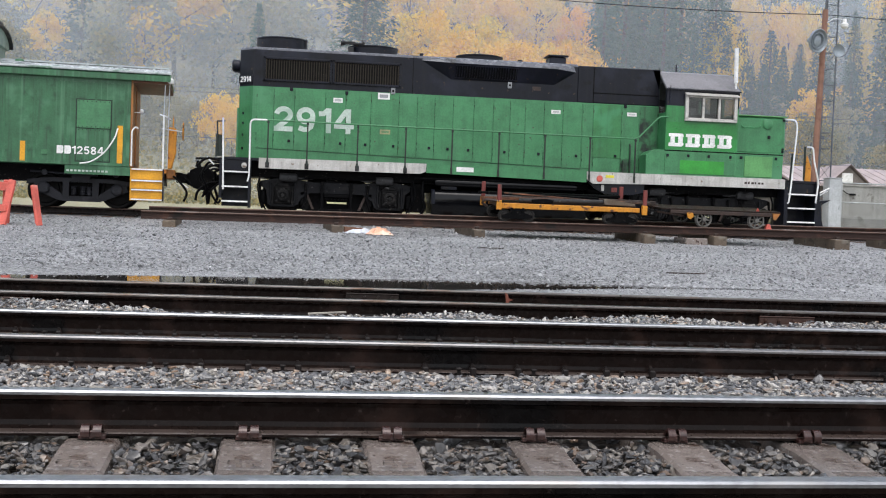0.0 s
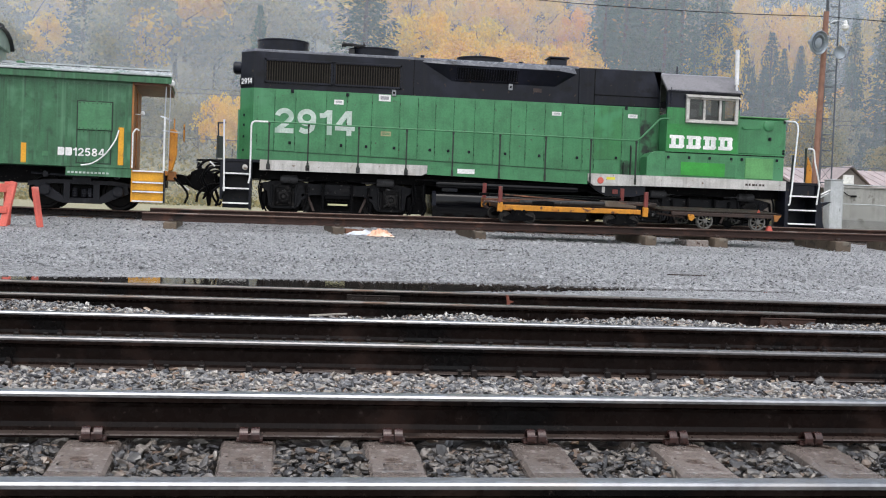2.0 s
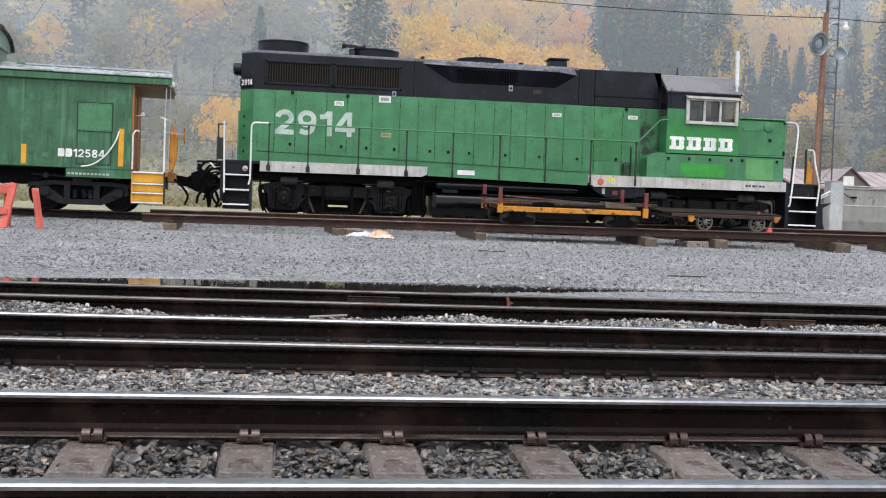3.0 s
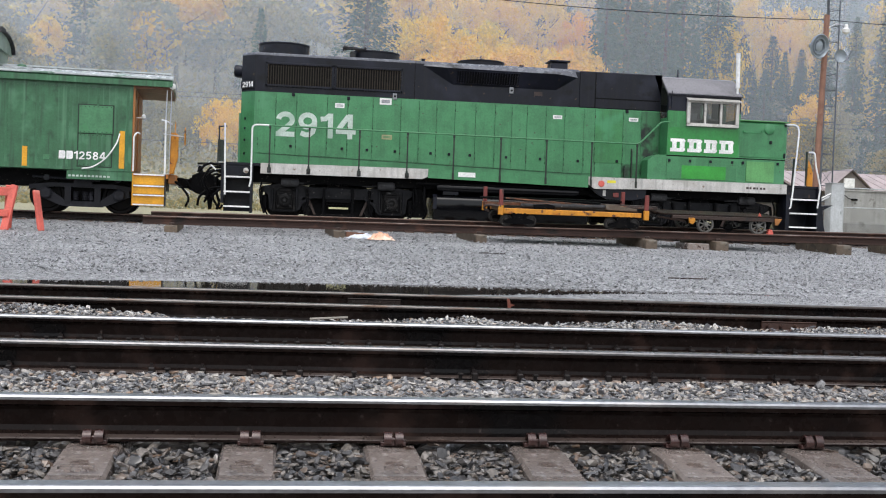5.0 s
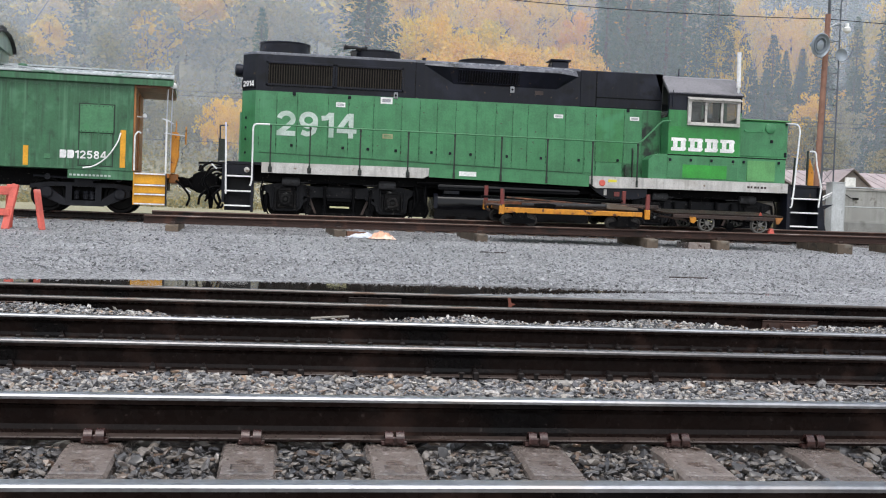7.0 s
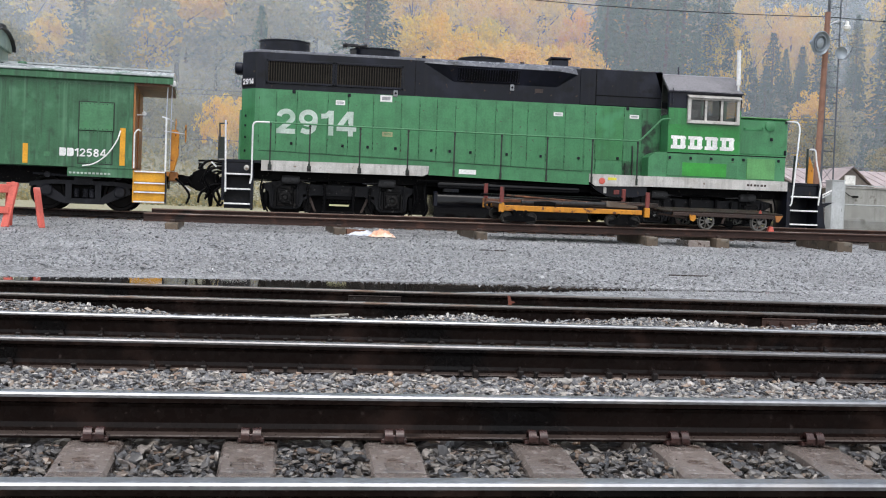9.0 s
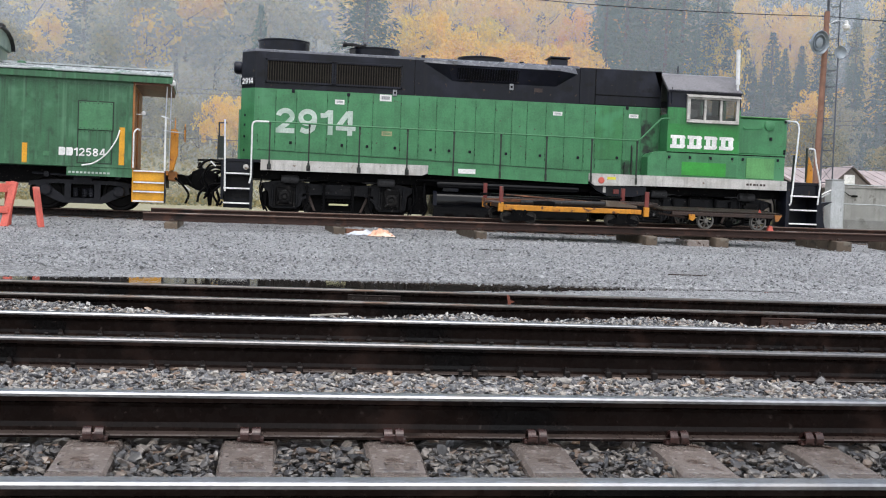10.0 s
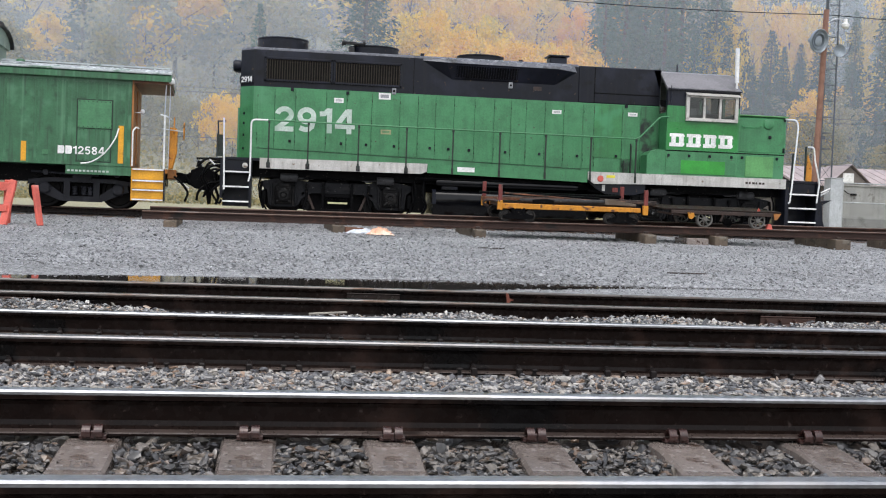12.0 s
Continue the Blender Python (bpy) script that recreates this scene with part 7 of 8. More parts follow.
# ---- loose things on the gravel ----
def build_barricade():
    t = thing("barricade", "red-orange timber sawhorse barricade on gravel", "barricade", m=pose(-5.5, 24.6, 0.42))
    for x, dy, w in ((-5.62, -0.35, 0.08), (-5.72, 0.35, 0.08), (-7.3, -0.35, 0.09), (-7.38, 0.35, 0.09)):
        a, b = Vector((x + 0.06, 24.6 + dy * 0.15, 1.24)), Vector((x - 0.04, 24.6 + dy, 0.40))
        bm = B()
        q = (b - a).to_track_quat("Z", "Y").to_matrix().to_4x4()
        box(bm, -w, w, -0.035, 0.035, -0.08, (b - a).length, 0.008, Matrix.Translation(a) @ q)
        part("leg", bm, RED, t)
    part("beam", box(B(), -7.6, -5.52, 24.52, 24.68, 1.10, 1.28, 0.01), RED, t, "weathered red beam")
    part("cross_board", box(B(), -7.4, -5.60, 24.28, 24.31, 0.68, 0.82, 0.006), RED, t)
    bm = B()
    box(bm, -5.62, -5.56, 24.56, 24.64, 1.28, 1.34, 0.01)
    part("carriage_bolt", bm, RED, t)


build_barricade()


def build_post():
    a, b = Vector((-5.13, 24.6, 1.235)), Vector((-4.985, 24.5, 0.40))
    bm = B()
    q = (b - a).to_track_quat("Z", "Y").to_matrix().to_4x4()
    box(bm, -0.075, 0.075, -0.035, 0.035, 0, (b - a).length, 0.012, Matrix.Translation(a) @ q)
    tagged(part("leaning_stake", bm, RED), "leaning red-orange painted timber stake", "stake")


build_post()


def crumple(name, x, y, z, rx, ry, h, seed, material, label):
    bm = B()
    n = 18
    rnd = Vector((seed * 3.1, seed * 1.7, 0))
    grid = []
    for j in range(n + 1):
        row = []
        for i in range(n + 1):
            u, v = 2 * i / n - 1, 2 * j / n - 1
            r = max(abs(u), abs(v))
            k = 1 + 0.25 * noise.noise(Vector((u * 1.3, v * 1.3, 1)) + rnd)
            zz = h * (1 - r) ** 0.8 * (0.75 + 0.9 * noise.noise(Vector((u * 2.6, v * 2.6, 0)) + rnd)) + 0.02 + 0.02 * noise.noise(Vector((u * 9, v * 9, 3)) + rnd)
            row.append(bm.verts.new((x + u * rx * k, y + v * ry * k, z + max(0.0, zz))))
        grid.append(row)
    for j in range(n):
        for i in range(n):
            bm.faces.new((grid[j][i], grid[j][i + 1], grid[j + 1][i + 1], grid[j + 1][i]))
    ob = part(name, bm, material)
    mod = ob.modifiers.new("thickness", "SOLIDIFY")
    mod.thickness = 0.008
    return tagged(ob, label, "tarpaulin", "dumped sheets")


crumple("tarpaulin", 2.10, 25.40, 0.43, 0.27, 0.42, 0.20, 1, mat("faded_orange_sheet", (0.84, 0.46, 0.31), 0.45, spots=[((0.88, 0.68, 0.56), 2.5, 0.45, 0.3), ((0.45, 0.15, 0.07), 5.0, 0.25, 0.2)], scale=18), "crumpled faded orange plastic sheet lying on gravel")
crumple("tarpaulin", 1.72, 25.75, 0.43, 0.40, 0.36, 0.13, 4, mat("grey_white_sheet", (0.62, 0.65, 0.71), 0.35, spots=[((0.40, 0.43, 0.48), 3.0, 0.4, 0.3)], scale=18), "crumpled whitish plastic sheet beside the orange one")


def build_plank():
    bm = B()
    box(bm, -0.22, 0.24, -0.12, 0.12, 0, 0.14, 0.01, pose(1.54, 25.80, 0.44, 0, 2, 6))
    tagged(part("timber_offcut", bm, RUSTY_WOOD), "rusty brown timber offcut beside the rail", "timber")


RUSTY_WOOD = mat("rust_brown_timber", (0.13, 0.06, 0.035), 0.7, spots=[((0.07, 0.035, 0.02), 5.0, 0.35, 0.3)], bump=0.003, scale=30)
build_plank()

# ---- beyond the siding: compound wall, mast, pole, house ----
def build_wall():
    t = thing("compound_wall", "grey stained concrete compound wall with darker base", "wall", m=pose(33, 46, 0.66))
    x = 23.06
    for i in range(8):
        w = 2.45
        bm = B()
        box(bm, x + 0.008, x + w - 0.008, 46.0, 46.2, 1.36, 2.72, 0.01)
        part("wall_panel", bm, CONC_WALL, t)
        bm = B()
        box(bm, x + 0.006, x + w - 0.006, 45.94, 46.22, 0.60, 1.375, 0.012)
        part("base_panel", bm, CONC_BASE, t)
        x += w
    part("coping", box(B(), 23.04, 42.7, 45.96, 46.24, 2.725, 2.80, 0.01), CONC_WALL, t)
    bm = B()
    box(bm, 23.75, 24.0, 45.90, 46.0, 2.34, 2.42, 0.01)
    tube(bm, curve_pts([(23.1, 45.95, 2.62), (23.4, 45.93, 2.55), (23.6, 45.93, 2.42), (23.8, 45.93, 2.38)], 4), 0.018, 6)
    part("flood_lamp", bm, DARK, t, "small dark bracket lamp")


CONC_BASE = mat("damp_concrete_base", (0.22, 0.22, 0.215), 0.8, spots=[((0.13, 0.13, 0.12), 1.5, 0.4, 0.3)], bump=0.006, scale=18, streak=0.3)
build_wall()


def build_fence():
    t = thing("pipe_fence", "galvanised pipe fence before the wall", "fence", m=pose(30, 45.4, 0.66))
    for z in (2.83, 2.02):
        part("pipe_rail", cyl(B(), (22.95, 45.4, z), (42, 45.4, z), 0.028, seg=8), GALV, t, smooth=True)
    p0 = None
    for x in np.arange(23.1, 42, 2.9):
        if p0 is None:
            p0 = part("fence_post", cyl(B(), (0, 0, 0.55), (0, 0, 2.87), 0.035, seg=8), GALV, t, at=(x, 45.4, 0), smooth=True)
        else:
            again("fence_post", p0, t, pose(x, 45.4, 0))
    bm = B()
    for i in range(150):
        x = 23.0 + 0.125 * i
        for s in (-1, 1):
            a, b = Vector((x, 45.4, 0.7)), Vector((x + s * 1.3, 45.4, 2.0))
            d = Vector((0.004, 0, 0))
            bm.faces.new([bm.verts.new(v) for v in (a - d, a + d, b + d, b - d)])
    tagged(part("wire_mesh", bm, GALV, t), "thin chain-link wire", kind="stuff")


build_fence()


def build_cabinet():
    bm = B()
    box(bm, 22.36, 22.90, 45.0, 45.6, 0.66, 2.98, 0.02)
    c = tagged(part("equipment_cabinet", bm, PALE_STEEL), "tall pale grey steel equipment cabinet by the fence", "cabinet")
    part("cabinet_door", box(B(), 22.42, 22.84, 44.985, 45.0, 0.80, 2.90, 0.006), PALE_STEEL, c)
    part("door_handle", box(B(), 22.78, 22.82, 44.955, 44.985, 1.7, 1.85, 0.005), GALV, c)
    bm = B()
    box(bm, 22.34, 22.92, 44.97, 45.62, 2.982, 3.02, 0.01)
    part("cabinet_lid", bm, PALE_STEEL, c)


PALE_STEEL = mat("pale_grey_steel", (0.42, 0.44, 0.47), 0.5, spots=[((0.35, 0.37, 0.4), 2.0, 0.35, 0.3)], scale=14, streak=0.15)
build_cabinet()


def build_mast():
    t = thing("lattice_mast", "slender grey lattice radio mast", "mast", m=pose(22.85, 46.7, 0.68))
    legs = [Vector((22.50, 46.4)), Vector((23.06, 46.4)), Vector((22.78, 46.9))]
    top = 16.0
    for p in legs:
        part("leg", cyl(B(), (p.x, p.y, 0.6), (p.x, p.y, top), 0.036, seg=6), MAST, t)
    for i in range(22):
        z = 0.9 + 0.68 * i
        for a, b in zip(legs, legs[1:] + legs[:1]):
            part("brace", cyl(B(), (a.x, a.y, z), (b.x, b.y, z), 0.014, seg=4), MAST, t)
            part("brace", cyl(B(), (a.x, a.y, z), (b.x, b.y, z + 0.68), 0.010, seg=4), MAST, t)
    bm = B()
    lathe(bm, [(0.02, 0.05), (0.20, 0.02), (0.27, -0.06), (0.27, -0.10), (0.18, -0.02), (0.03, 0.0)], (23.05, 46.25, 8.45), "y", 18)
    part("dish", bm, GALV_DARK, t, "small grey dish", smooth=True)
    bm = B()
    tube(bm, curve_pts([(23.18, 46.4, 8.2), (23.45, 46.3, 8.35), (23.6, 46.2, 8.8)], 4), 0.02, 6)
    tube(bm, [(23.35, 46.3, 8.85), (23.85, 46.3, 8.95)], 0.016, 6)
    tube(bm, [(23.35, 46.3, 9.2), (23.8, 46.3, 9.25)], 0.016, 6)
    part("aerial", bm, MAST, t)
    bm = B()
    cyl(bm, (22.55, 46.35, 8.9), (22.55, 46.35, 16.0), 0.03, seg=6)
    part("feed_pipe", bm, MAST, t)


MAST = mat("grey_mast_steel", (0.10, 0.11, 0.125), 0.5, metal=0.3, spots=[((0.15, 0.16, 0.17), 3.0, 0.3, 0.3)], scale=20)
GALV_DARK = mat("blue_grey_steel", (0.27, 0.31, 0.35), 0.45, metal=0.3, spots=[((0.25, 0.28, 0.31), 4.0, 0.3, 0.3)], scale=20)
build_mast()


def build_pole():
    t = thing("utility_pole", "red-brown timber pole with siren and lamp", "utility pole", m=pose(21.9, 45.5, 0.67))
    bm = B()
    cyl(bm, (21.82, 45.5, 0.5), (22.06, 45.5, 10.0), 0.135, 0.115, seg=14)
    part("pole", bm, POLE_WOOD, t, smooth=True)
    bm = B()
    lathe(bm, [(0.06, 0.42), (0.10, 0.40), (0.12, 0.16), (0.30, 0.10), (0.36, 0.02), (0.46, -0.04), (0.50, -0.16), (0.47, -0.18), (0.40, -0.08), (0.34, -0.07), (0.34, -0.14), (0.31, -0.14), (0.29, -0.02), (0.22, -0.01), (0.20, -0.10), (0.12, -0.13), (0.02, -0.14)], (0, 0, 0), "y", 28)
    s = part("siren", bm, GALV_DARK, t, "round blue-grey warning siren with ringed horn", smooth=True)
    s.matrix_basis = Matrix.Translation((21.50, 45.10, 8.63)) @ pose(0, 0, 0, 0, 0, 24) @ pose(0, 0, 0, 10, 14, 0)
    bm = B()
    box(bm, 21.6, 22.05, 45.25, 45.4, 8.5, 8.6, 0.01)
    part("siren_bracket", bm, GALV_DARK, t)
    bm = B()
    tube(bm, curve_pts([(22.1, 45.4, 9.45), (22.4, 45.35, 9.62), (22.75, 45.3, 9.58)], 4), 0.022, 6)
    part("lamp_arm", bm, GALV, t)
    bm = B()
    lathe(bm, [(0.05, 0.22), (0.07, 0.20), (0.08, 0.06), (0.16, 0.0), (0.15, -0.12), (0.08, -0.19), (0.02, -0.20)], (22.82, 45.3, 9.42), "z", 16)
    part("lamp_head", bm, WHITE_CLEAN, t, "white street lamp head", smooth=True)
    part("junction_box", box(B(), 22.0, 22.16, 45.3, 45.36, 4.6, 4.75), MAST, t)
    for z in (4.2, 5.5, 6.9):
        part("pole_band", box(B(), 22.02, 22.14, 45.33, 45.37, z, z + 0.05), MAST, t)


build_pole()


def build_wires():
    for k, (a, b, sag) in enumerate(((Vector((22.06, 45.5, 9.8)), Vector((-4.31, 54.50, 12.62)), 0.56), (Vector((22.06, 45.5, 9.8)), Vector((64.0, 40.0, 11.2)), 0.9))):
        P = [a.lerp(b, i / 24) - Vector((0, 0, 4 * sag * (i / 24) * (1 - i / 24))) for i in range(25)]
        tagged(part("overhead_wire", tube(B(), P, 0.018, 5), DARK), "thin black overhead wire strung from the pole", "wire", "overhead wires")
    for z in (6.1, 5.9, 3.9):
        P = [Vector((-40 + 6 * i, 52, z + 0.01 * (i - 8) ** 2 * 0.3)) for i in range(20)]
        tagged(part("overhead_wire", tube(B(), P, 0.012, 5), MAST), "thin grey wire running behind the siding", "wire", "overhead wires")


build_wires()


def build_house():
    t = thing("house", "low house with pinkish metal roof and small gable", "house", m=pose(33, 61, 0.75))
    part("wall", box(B(), 27.6, 45.0, 58.6, 65.0, 0.6, 3.35), SIDING, t)
    bm = B()
    prof = [(58.0, 3.15), (61.8, 4.20), (65.6, 3.15), (65.6, 3.27), (61.8, 4.34), (58.0, 3.27)]
    draw_x(bm, prof, 26.9, 45.6)
    r = part("roof", bm, PINK_ROOF, t, "pinkish metal roof")
    bm = B()
    for x in np.arange(27.2, 45.4, 0.6):
        draw_x(bm, [(58.0, 3.275), (61.8, 4.345), (61.8, 4.37), (58.0, 3.30)], x - 0.025, x + 0.025)
    part("roof_seams", bm, PINK_ROOF, r)
    g = part("gable", slab(B(), [(28.75, 3.30), (30.95, 3.30), (29.85, 4.22)], 57.95, 60.0), SIDING, t)
    for a, b in (((28.55, 3.22), (29.85, 4.36)), ((29.85, 4.36), (31.15, 3.22))):
        bm = B()
        n = Vector((b[1] - a[1], 0, a[0] - b[0])).normalized() * 0.10
        vs = [(a[0], a[1]), (b[0], b[1]), (b[0] - n.x, b[1] - abs(n.z)), (a[0] - n.x, a[1] - abs(n.z))]
        slab(bm, vs, 57.75, 60.6)
        part("gable_roof", bm, PINK_ROOF, g)
    w = part("window", box(B(), 29.50, 30.02, 57.90, 57.95, 3.42, 3.82), WHITE_CLEAN, t, "white gable window")
    part("window_frame", box(B(), 29.45, 30.07, 57.925, 57.96, 3.37, 3.87), WHITE_CLEAN, w)


build_house()


# ---- woods on the hillside ----
def quads_mesh(name, centres, ax, bx, material):
    """Small leaf sheets: centres and two half-axes each."""
    n = len(centres)
    V = np.stack([centres - ax - bx * 0.6, centres + ax * 0.2 - bx, centres + ax + bx * 0.5, centres - ax * 0.3 + bx], 1).reshape(-1, 3)
    me = bpy.data.meshes.new(name)
    me.vertices.add(4 * n)
    me.vertices.foreach_set("co", V.reshape(-1).astype(np.float32))
    me.loops.add(4 * n)
    me.loops.foreach_set("vertex_index", np.arange(4 * n, dtype=np.int32))
    me.polygons.add(n)
    me.polygons.foreach_set("loop_start", np.arange(0, 4 * n, 4, dtype=np.int32))
    me.update(calc_edges=True)
    me.validate()
    me.materials.append(material)
    return me


def leaf_material(name, stops, rough=0.6):
    m = bpy.data.materials.new(name)
    m.use_nodes = True
    n, l = m.node_tree.nodes, m.node_tree.links
    b = n["Principled BSDF"]
    geo = n.new("ShaderNodeNewGeometry")
    info = n.new("ShaderNodeObjectInfo")
    t = n.new("ShaderNodeTexNoise")
    t.inputs["Scale"].default_value = 0.35
    l.new(geo.outputs["Position"], t.inputs["Vector"])
    add = n.new("ShaderNodeMath")
    add.operation = "MULTIPLY_ADD"
    add.inputs[1].default_value = 0.45
    l.new(geo.outputs["Random Per Island"], add.inputs[0])
    l.new(t.outputs["Fac"], add.inputs[2])
    sub = n.new("ShaderNodeMath")
    sub.operation = "MULTIPLY_ADD"
    sub.inputs[1].default_value = 0.5
    l.new(info.outputs["Random"], sub.inputs[0])
    l.new(add.outputs[0], sub.inputs[2])
    r = n.new("ShaderNodeMapRange")
    r.inputs["From Min"].default_value, r.inputs["From Max"].default_value = 0.45, 1.35
    l.new(sub.outputs[0], r.inputs["Value"])
    ramp = n.new("ShaderNodeValToRGB")
    e = ramp.color_ramp.elements
    e[0].position, e[0].color = 0.0, (*stops[0], 1)
    e[1].position, e[1].color = 1.0, (*stops[-1], 1)
    for i, c in enumerate(stops[1:-1], 1):
        e.new(i / (len(stops) - 1)).color = (*c, 1)
    l.new(r.outputs[0], ramp.inputs[0])
    l.new(ramp.outputs[0], b.inputs["Base Color"])
    b.inputs["Roughness"].default_value = rough
    # thin leaves let some light through
    tr, mx = n.new("ShaderNodeBsdfTranslucent"), n.new("ShaderNodeMixShader")
    l.new(ramp.outputs[0], tr.inputs["Color"])
    mx.inputs[0].default_value = 0.5
    l.new(b.outputs[0], mx.inputs[1])
    l.new(tr.outputs[0], mx.inputs[2])
    l.new(mx.outputs[0], n["Material Output"].inputs["Surface"])
    return m


LEAF_GOLD = leaf_material("golden_autumn_leaves", [(0.66, 0.38, 0.03), (0.88, 0.56, 0.05), (0.94, 0.66, 0.09), (0.62, 0.51, 0.14)])
LEAF_ORANGE = leaf_material("orange_autumn_leaves", [(0.76, 0.32, 0.03), (0.94, 0.48, 0.04), (0.96, 0.58, 0.07), (0.70, 0.47, 0.11)])
LEAF_OLIVE = leaf_material("olive_fading_leaves", [(0.16, 0.18, 0.13), (0.25, 0.26, 0.17), (0.42, 0.34, 0.16), (0.22, 0.24, 0.17)])
NEEDLES = leaf_material("fir_needles", [(0.024, 0.062, 0.040), (0.046, 0.106, 0.066), (0.072, 0.142, 0.086), (0.048, 0.090, 0.062)])
BARK = mat("grey_brown_bark", (0.09, 0.075, 0.06), 0.85, bump=0.02, scale=6)


def trunk_mesh(h, r, seed, limbs):
    rnd = random.Random(seed)
    bm = B()
    pts = [Vector((0.25 * noise.noise(Vector((z * 0.2, seed, 0))), 0.25 * noise.noise(Vector((z * 0.2, 0, seed))), z)) for z in np.linspace(-0.4, h, 7)]
    for i, (a, b) in enumerate(zip(pts, pts[1:])):
        cyl(bm, a, b, r * (1 - 0.14 * i), r * (1 - 0.14 * (i + 1)), seg=7)
    for i in range(limbs):
        z = h * (0.35 + 0.6 * i / max(1, limbs))
        a = rnd.uniform(0, 6.28)
        k = h * rnd.uniform(0.22, 0.36)
        cyl(bm, (0, 0, z), (k * math.cos(a), k * math.sin(a), z + k * 0.8), r * 0.35, r * 0.10, seg=5)
    me = bpy.data.meshes.new("trunk")
    bm.to_mesh(me)
    bm.free()
    me.materials.append(BARK)
    return me


def broadleaf(seed, h, w, material, leaves=5800):
    """Trunk and a crown of leaf sheets in uneven clumps with gaps between them."""
    rng = np.random.default_rng(seed)
    nc = 95
    u = rng.normal(size=(nc, 3))
    u /= np.linalg.norm(u, axis=1)[:, None]
    c = u * rng.uniform(0.35, 1.0, (nc, 1)) * np.array([w / 2, w / 2, h * 0.36]) + np.array([0, 0, h * 0.62])
    c[:, :2] *= np.clip(1.25 - 0.75 * np.abs(c[:, 2:] - h * 0.5) / (h * 0.5), 0.3, 1.1)
    rad = rng.uniform(0.055, 0.115, nc) * w
    k = rng.integers(0, nc, leaves)
    d = rng.normal(size=(leaves, 3))
    d /= np.linalg.norm(d, axis=1)[:, None]
    p = c[k] + d * (rad[k] * rng.uniform(0.45, 1.05, leaves) ** 0.6)[:, None] * np.array([1.15, 1.15, 0.8])
    a = rng.normal(size=(leaves, 3))
    a /= np.linalg.norm(a, axis=1)[:, None]
    b = np.cross(a, rng.normal(size=(leaves, 3)))
    b /= np.linalg.norm(b, axis=1)[:, None]
    s = rng.uniform(0.0065, 0.0155, (leaves, 1)) * w * (11000 / leaves) ** 0.55
    return trunk_mesh(h * 0.75, 0.022 * h, seed, 6), quads_mesh("crown", p, a * s, b * s * 0.8, material)


def conifer(seed, h, w, leaves=7000):
    """A straight trunk and drooping sprays in ragged whorls."""
    rng = np.random.default_rng(seed)
    t = rng.uniform(0.0, 1.0, leaves) ** 0.85
    wh = np.floor(t * 32) / 32 + rng.normal(0, 0.006, leaves)
    ang = rng.integers(0, 15, leaves) * (2 * np.pi / 15) + np.floor(t * 32) * 1.7 + rng.normal(0, 0.14, leaves)
    ragged = 0.86 + 0.28 * np.sin(np.floor(t * 32) * 12.9 + np.round(ang * 15 / 6.283) * 7.7)
    reach = (w / 2) * (1 - wh) ** 0.72 * ragged + 0.02 * w
    r = reach * rng.uniform(0.12, 1.0, leaves) ** 0.6
    z = h * (0.08 + 0.92 * wh) - 0.22 * r + rng.normal(0, 0.006 * h, leaves)
    out = np.stack([np.cos(ang), np.sin(ang), np.full(leaves, -0.35)], -1)
    p = np.stack([r * np.cos(ang), r * np.sin(ang), z], -1)
    side = np.stack([-np.sin(ang), np.cos(ang), rng.normal(0, 0.5, leaves)], -1)
    s = rng.uniform(0.012, 0.030, (leaves, 1)) * w * (11000 / leaves) ** 0.5 * (0.45 + 0.75 * (1 - t))[:, None]
    return trunk_mesh(h * 0.9, 0.016 * h, seed, 0), quads_mesh("crown", p, out * s, side * s * 0.7, NEEDLES)


KINDS = {
    "gold": [broadleaf(31, 14, 10, LEAF_GOLD), broadleaf(32, 14, 8.5, LEAF_GOLD), broadleaf(33, 13, 11, LEAF_GOLD)],
    "orange": [broadleaf(41, 14, 9, LEAF_ORANGE), broadleaf(42, 13, 10, LEAF_ORANGE)],
    "olive": [broadleaf(51, 14, 9.5, LEAF_OLIVE), broadleaf(52, 12, 10, LEAF_OLIVE), broadleaf(53, 15, 9, LEAF_OLIVE)],
    "fir": [conifer(61, 24, 8.0), conifer(62, 24, 7.0), conifer(63, 24, 9.0)],
}
FAR_KINDS = {
    "gold": [broadleaf(34, 14, 10, LEAF_GOLD, 2000), broadleaf(35, 14, 9, LEAF_GOLD, 2000)],
    "orange": [broadleaf(44, 14, 9, LEAF_ORANGE, 2000), broadleaf(45, 13, 10, LEAF_ORANGE, 2000)],
    "olive": [broadleaf(54, 14, 10, LEAF_OLIVE, 2000), broadleaf(55, 12, 10, LEAF_OLIVE, 2000)],
    "fir": [conifer(64, 24, 8.0, 2000), conifer(65, 24, 7.5, 2000)],
}
HILL_KINDS = {
    "gold": [broadleaf(36, 14, 10, LEAF_GOLD, 320)], "orange": [broadleaf(46, 14, 9, LEAF_ORANGE, 320)],
    "olive": [broadleaf(56, 14, 10, LEAF_OLIVE, 320)], "fir": [conifer(66, 24, 8.0, 320)],
}
LABELS = {"gold": "broadleaf tree in golden-yellow autumn leaf, misty", "orange": "broadleaf tree in orange autumn leaf, misty", "olive": "broadleaf tree with fading olive-grey leaves, misty", "fir": "tall dark green fir tree in mist"}


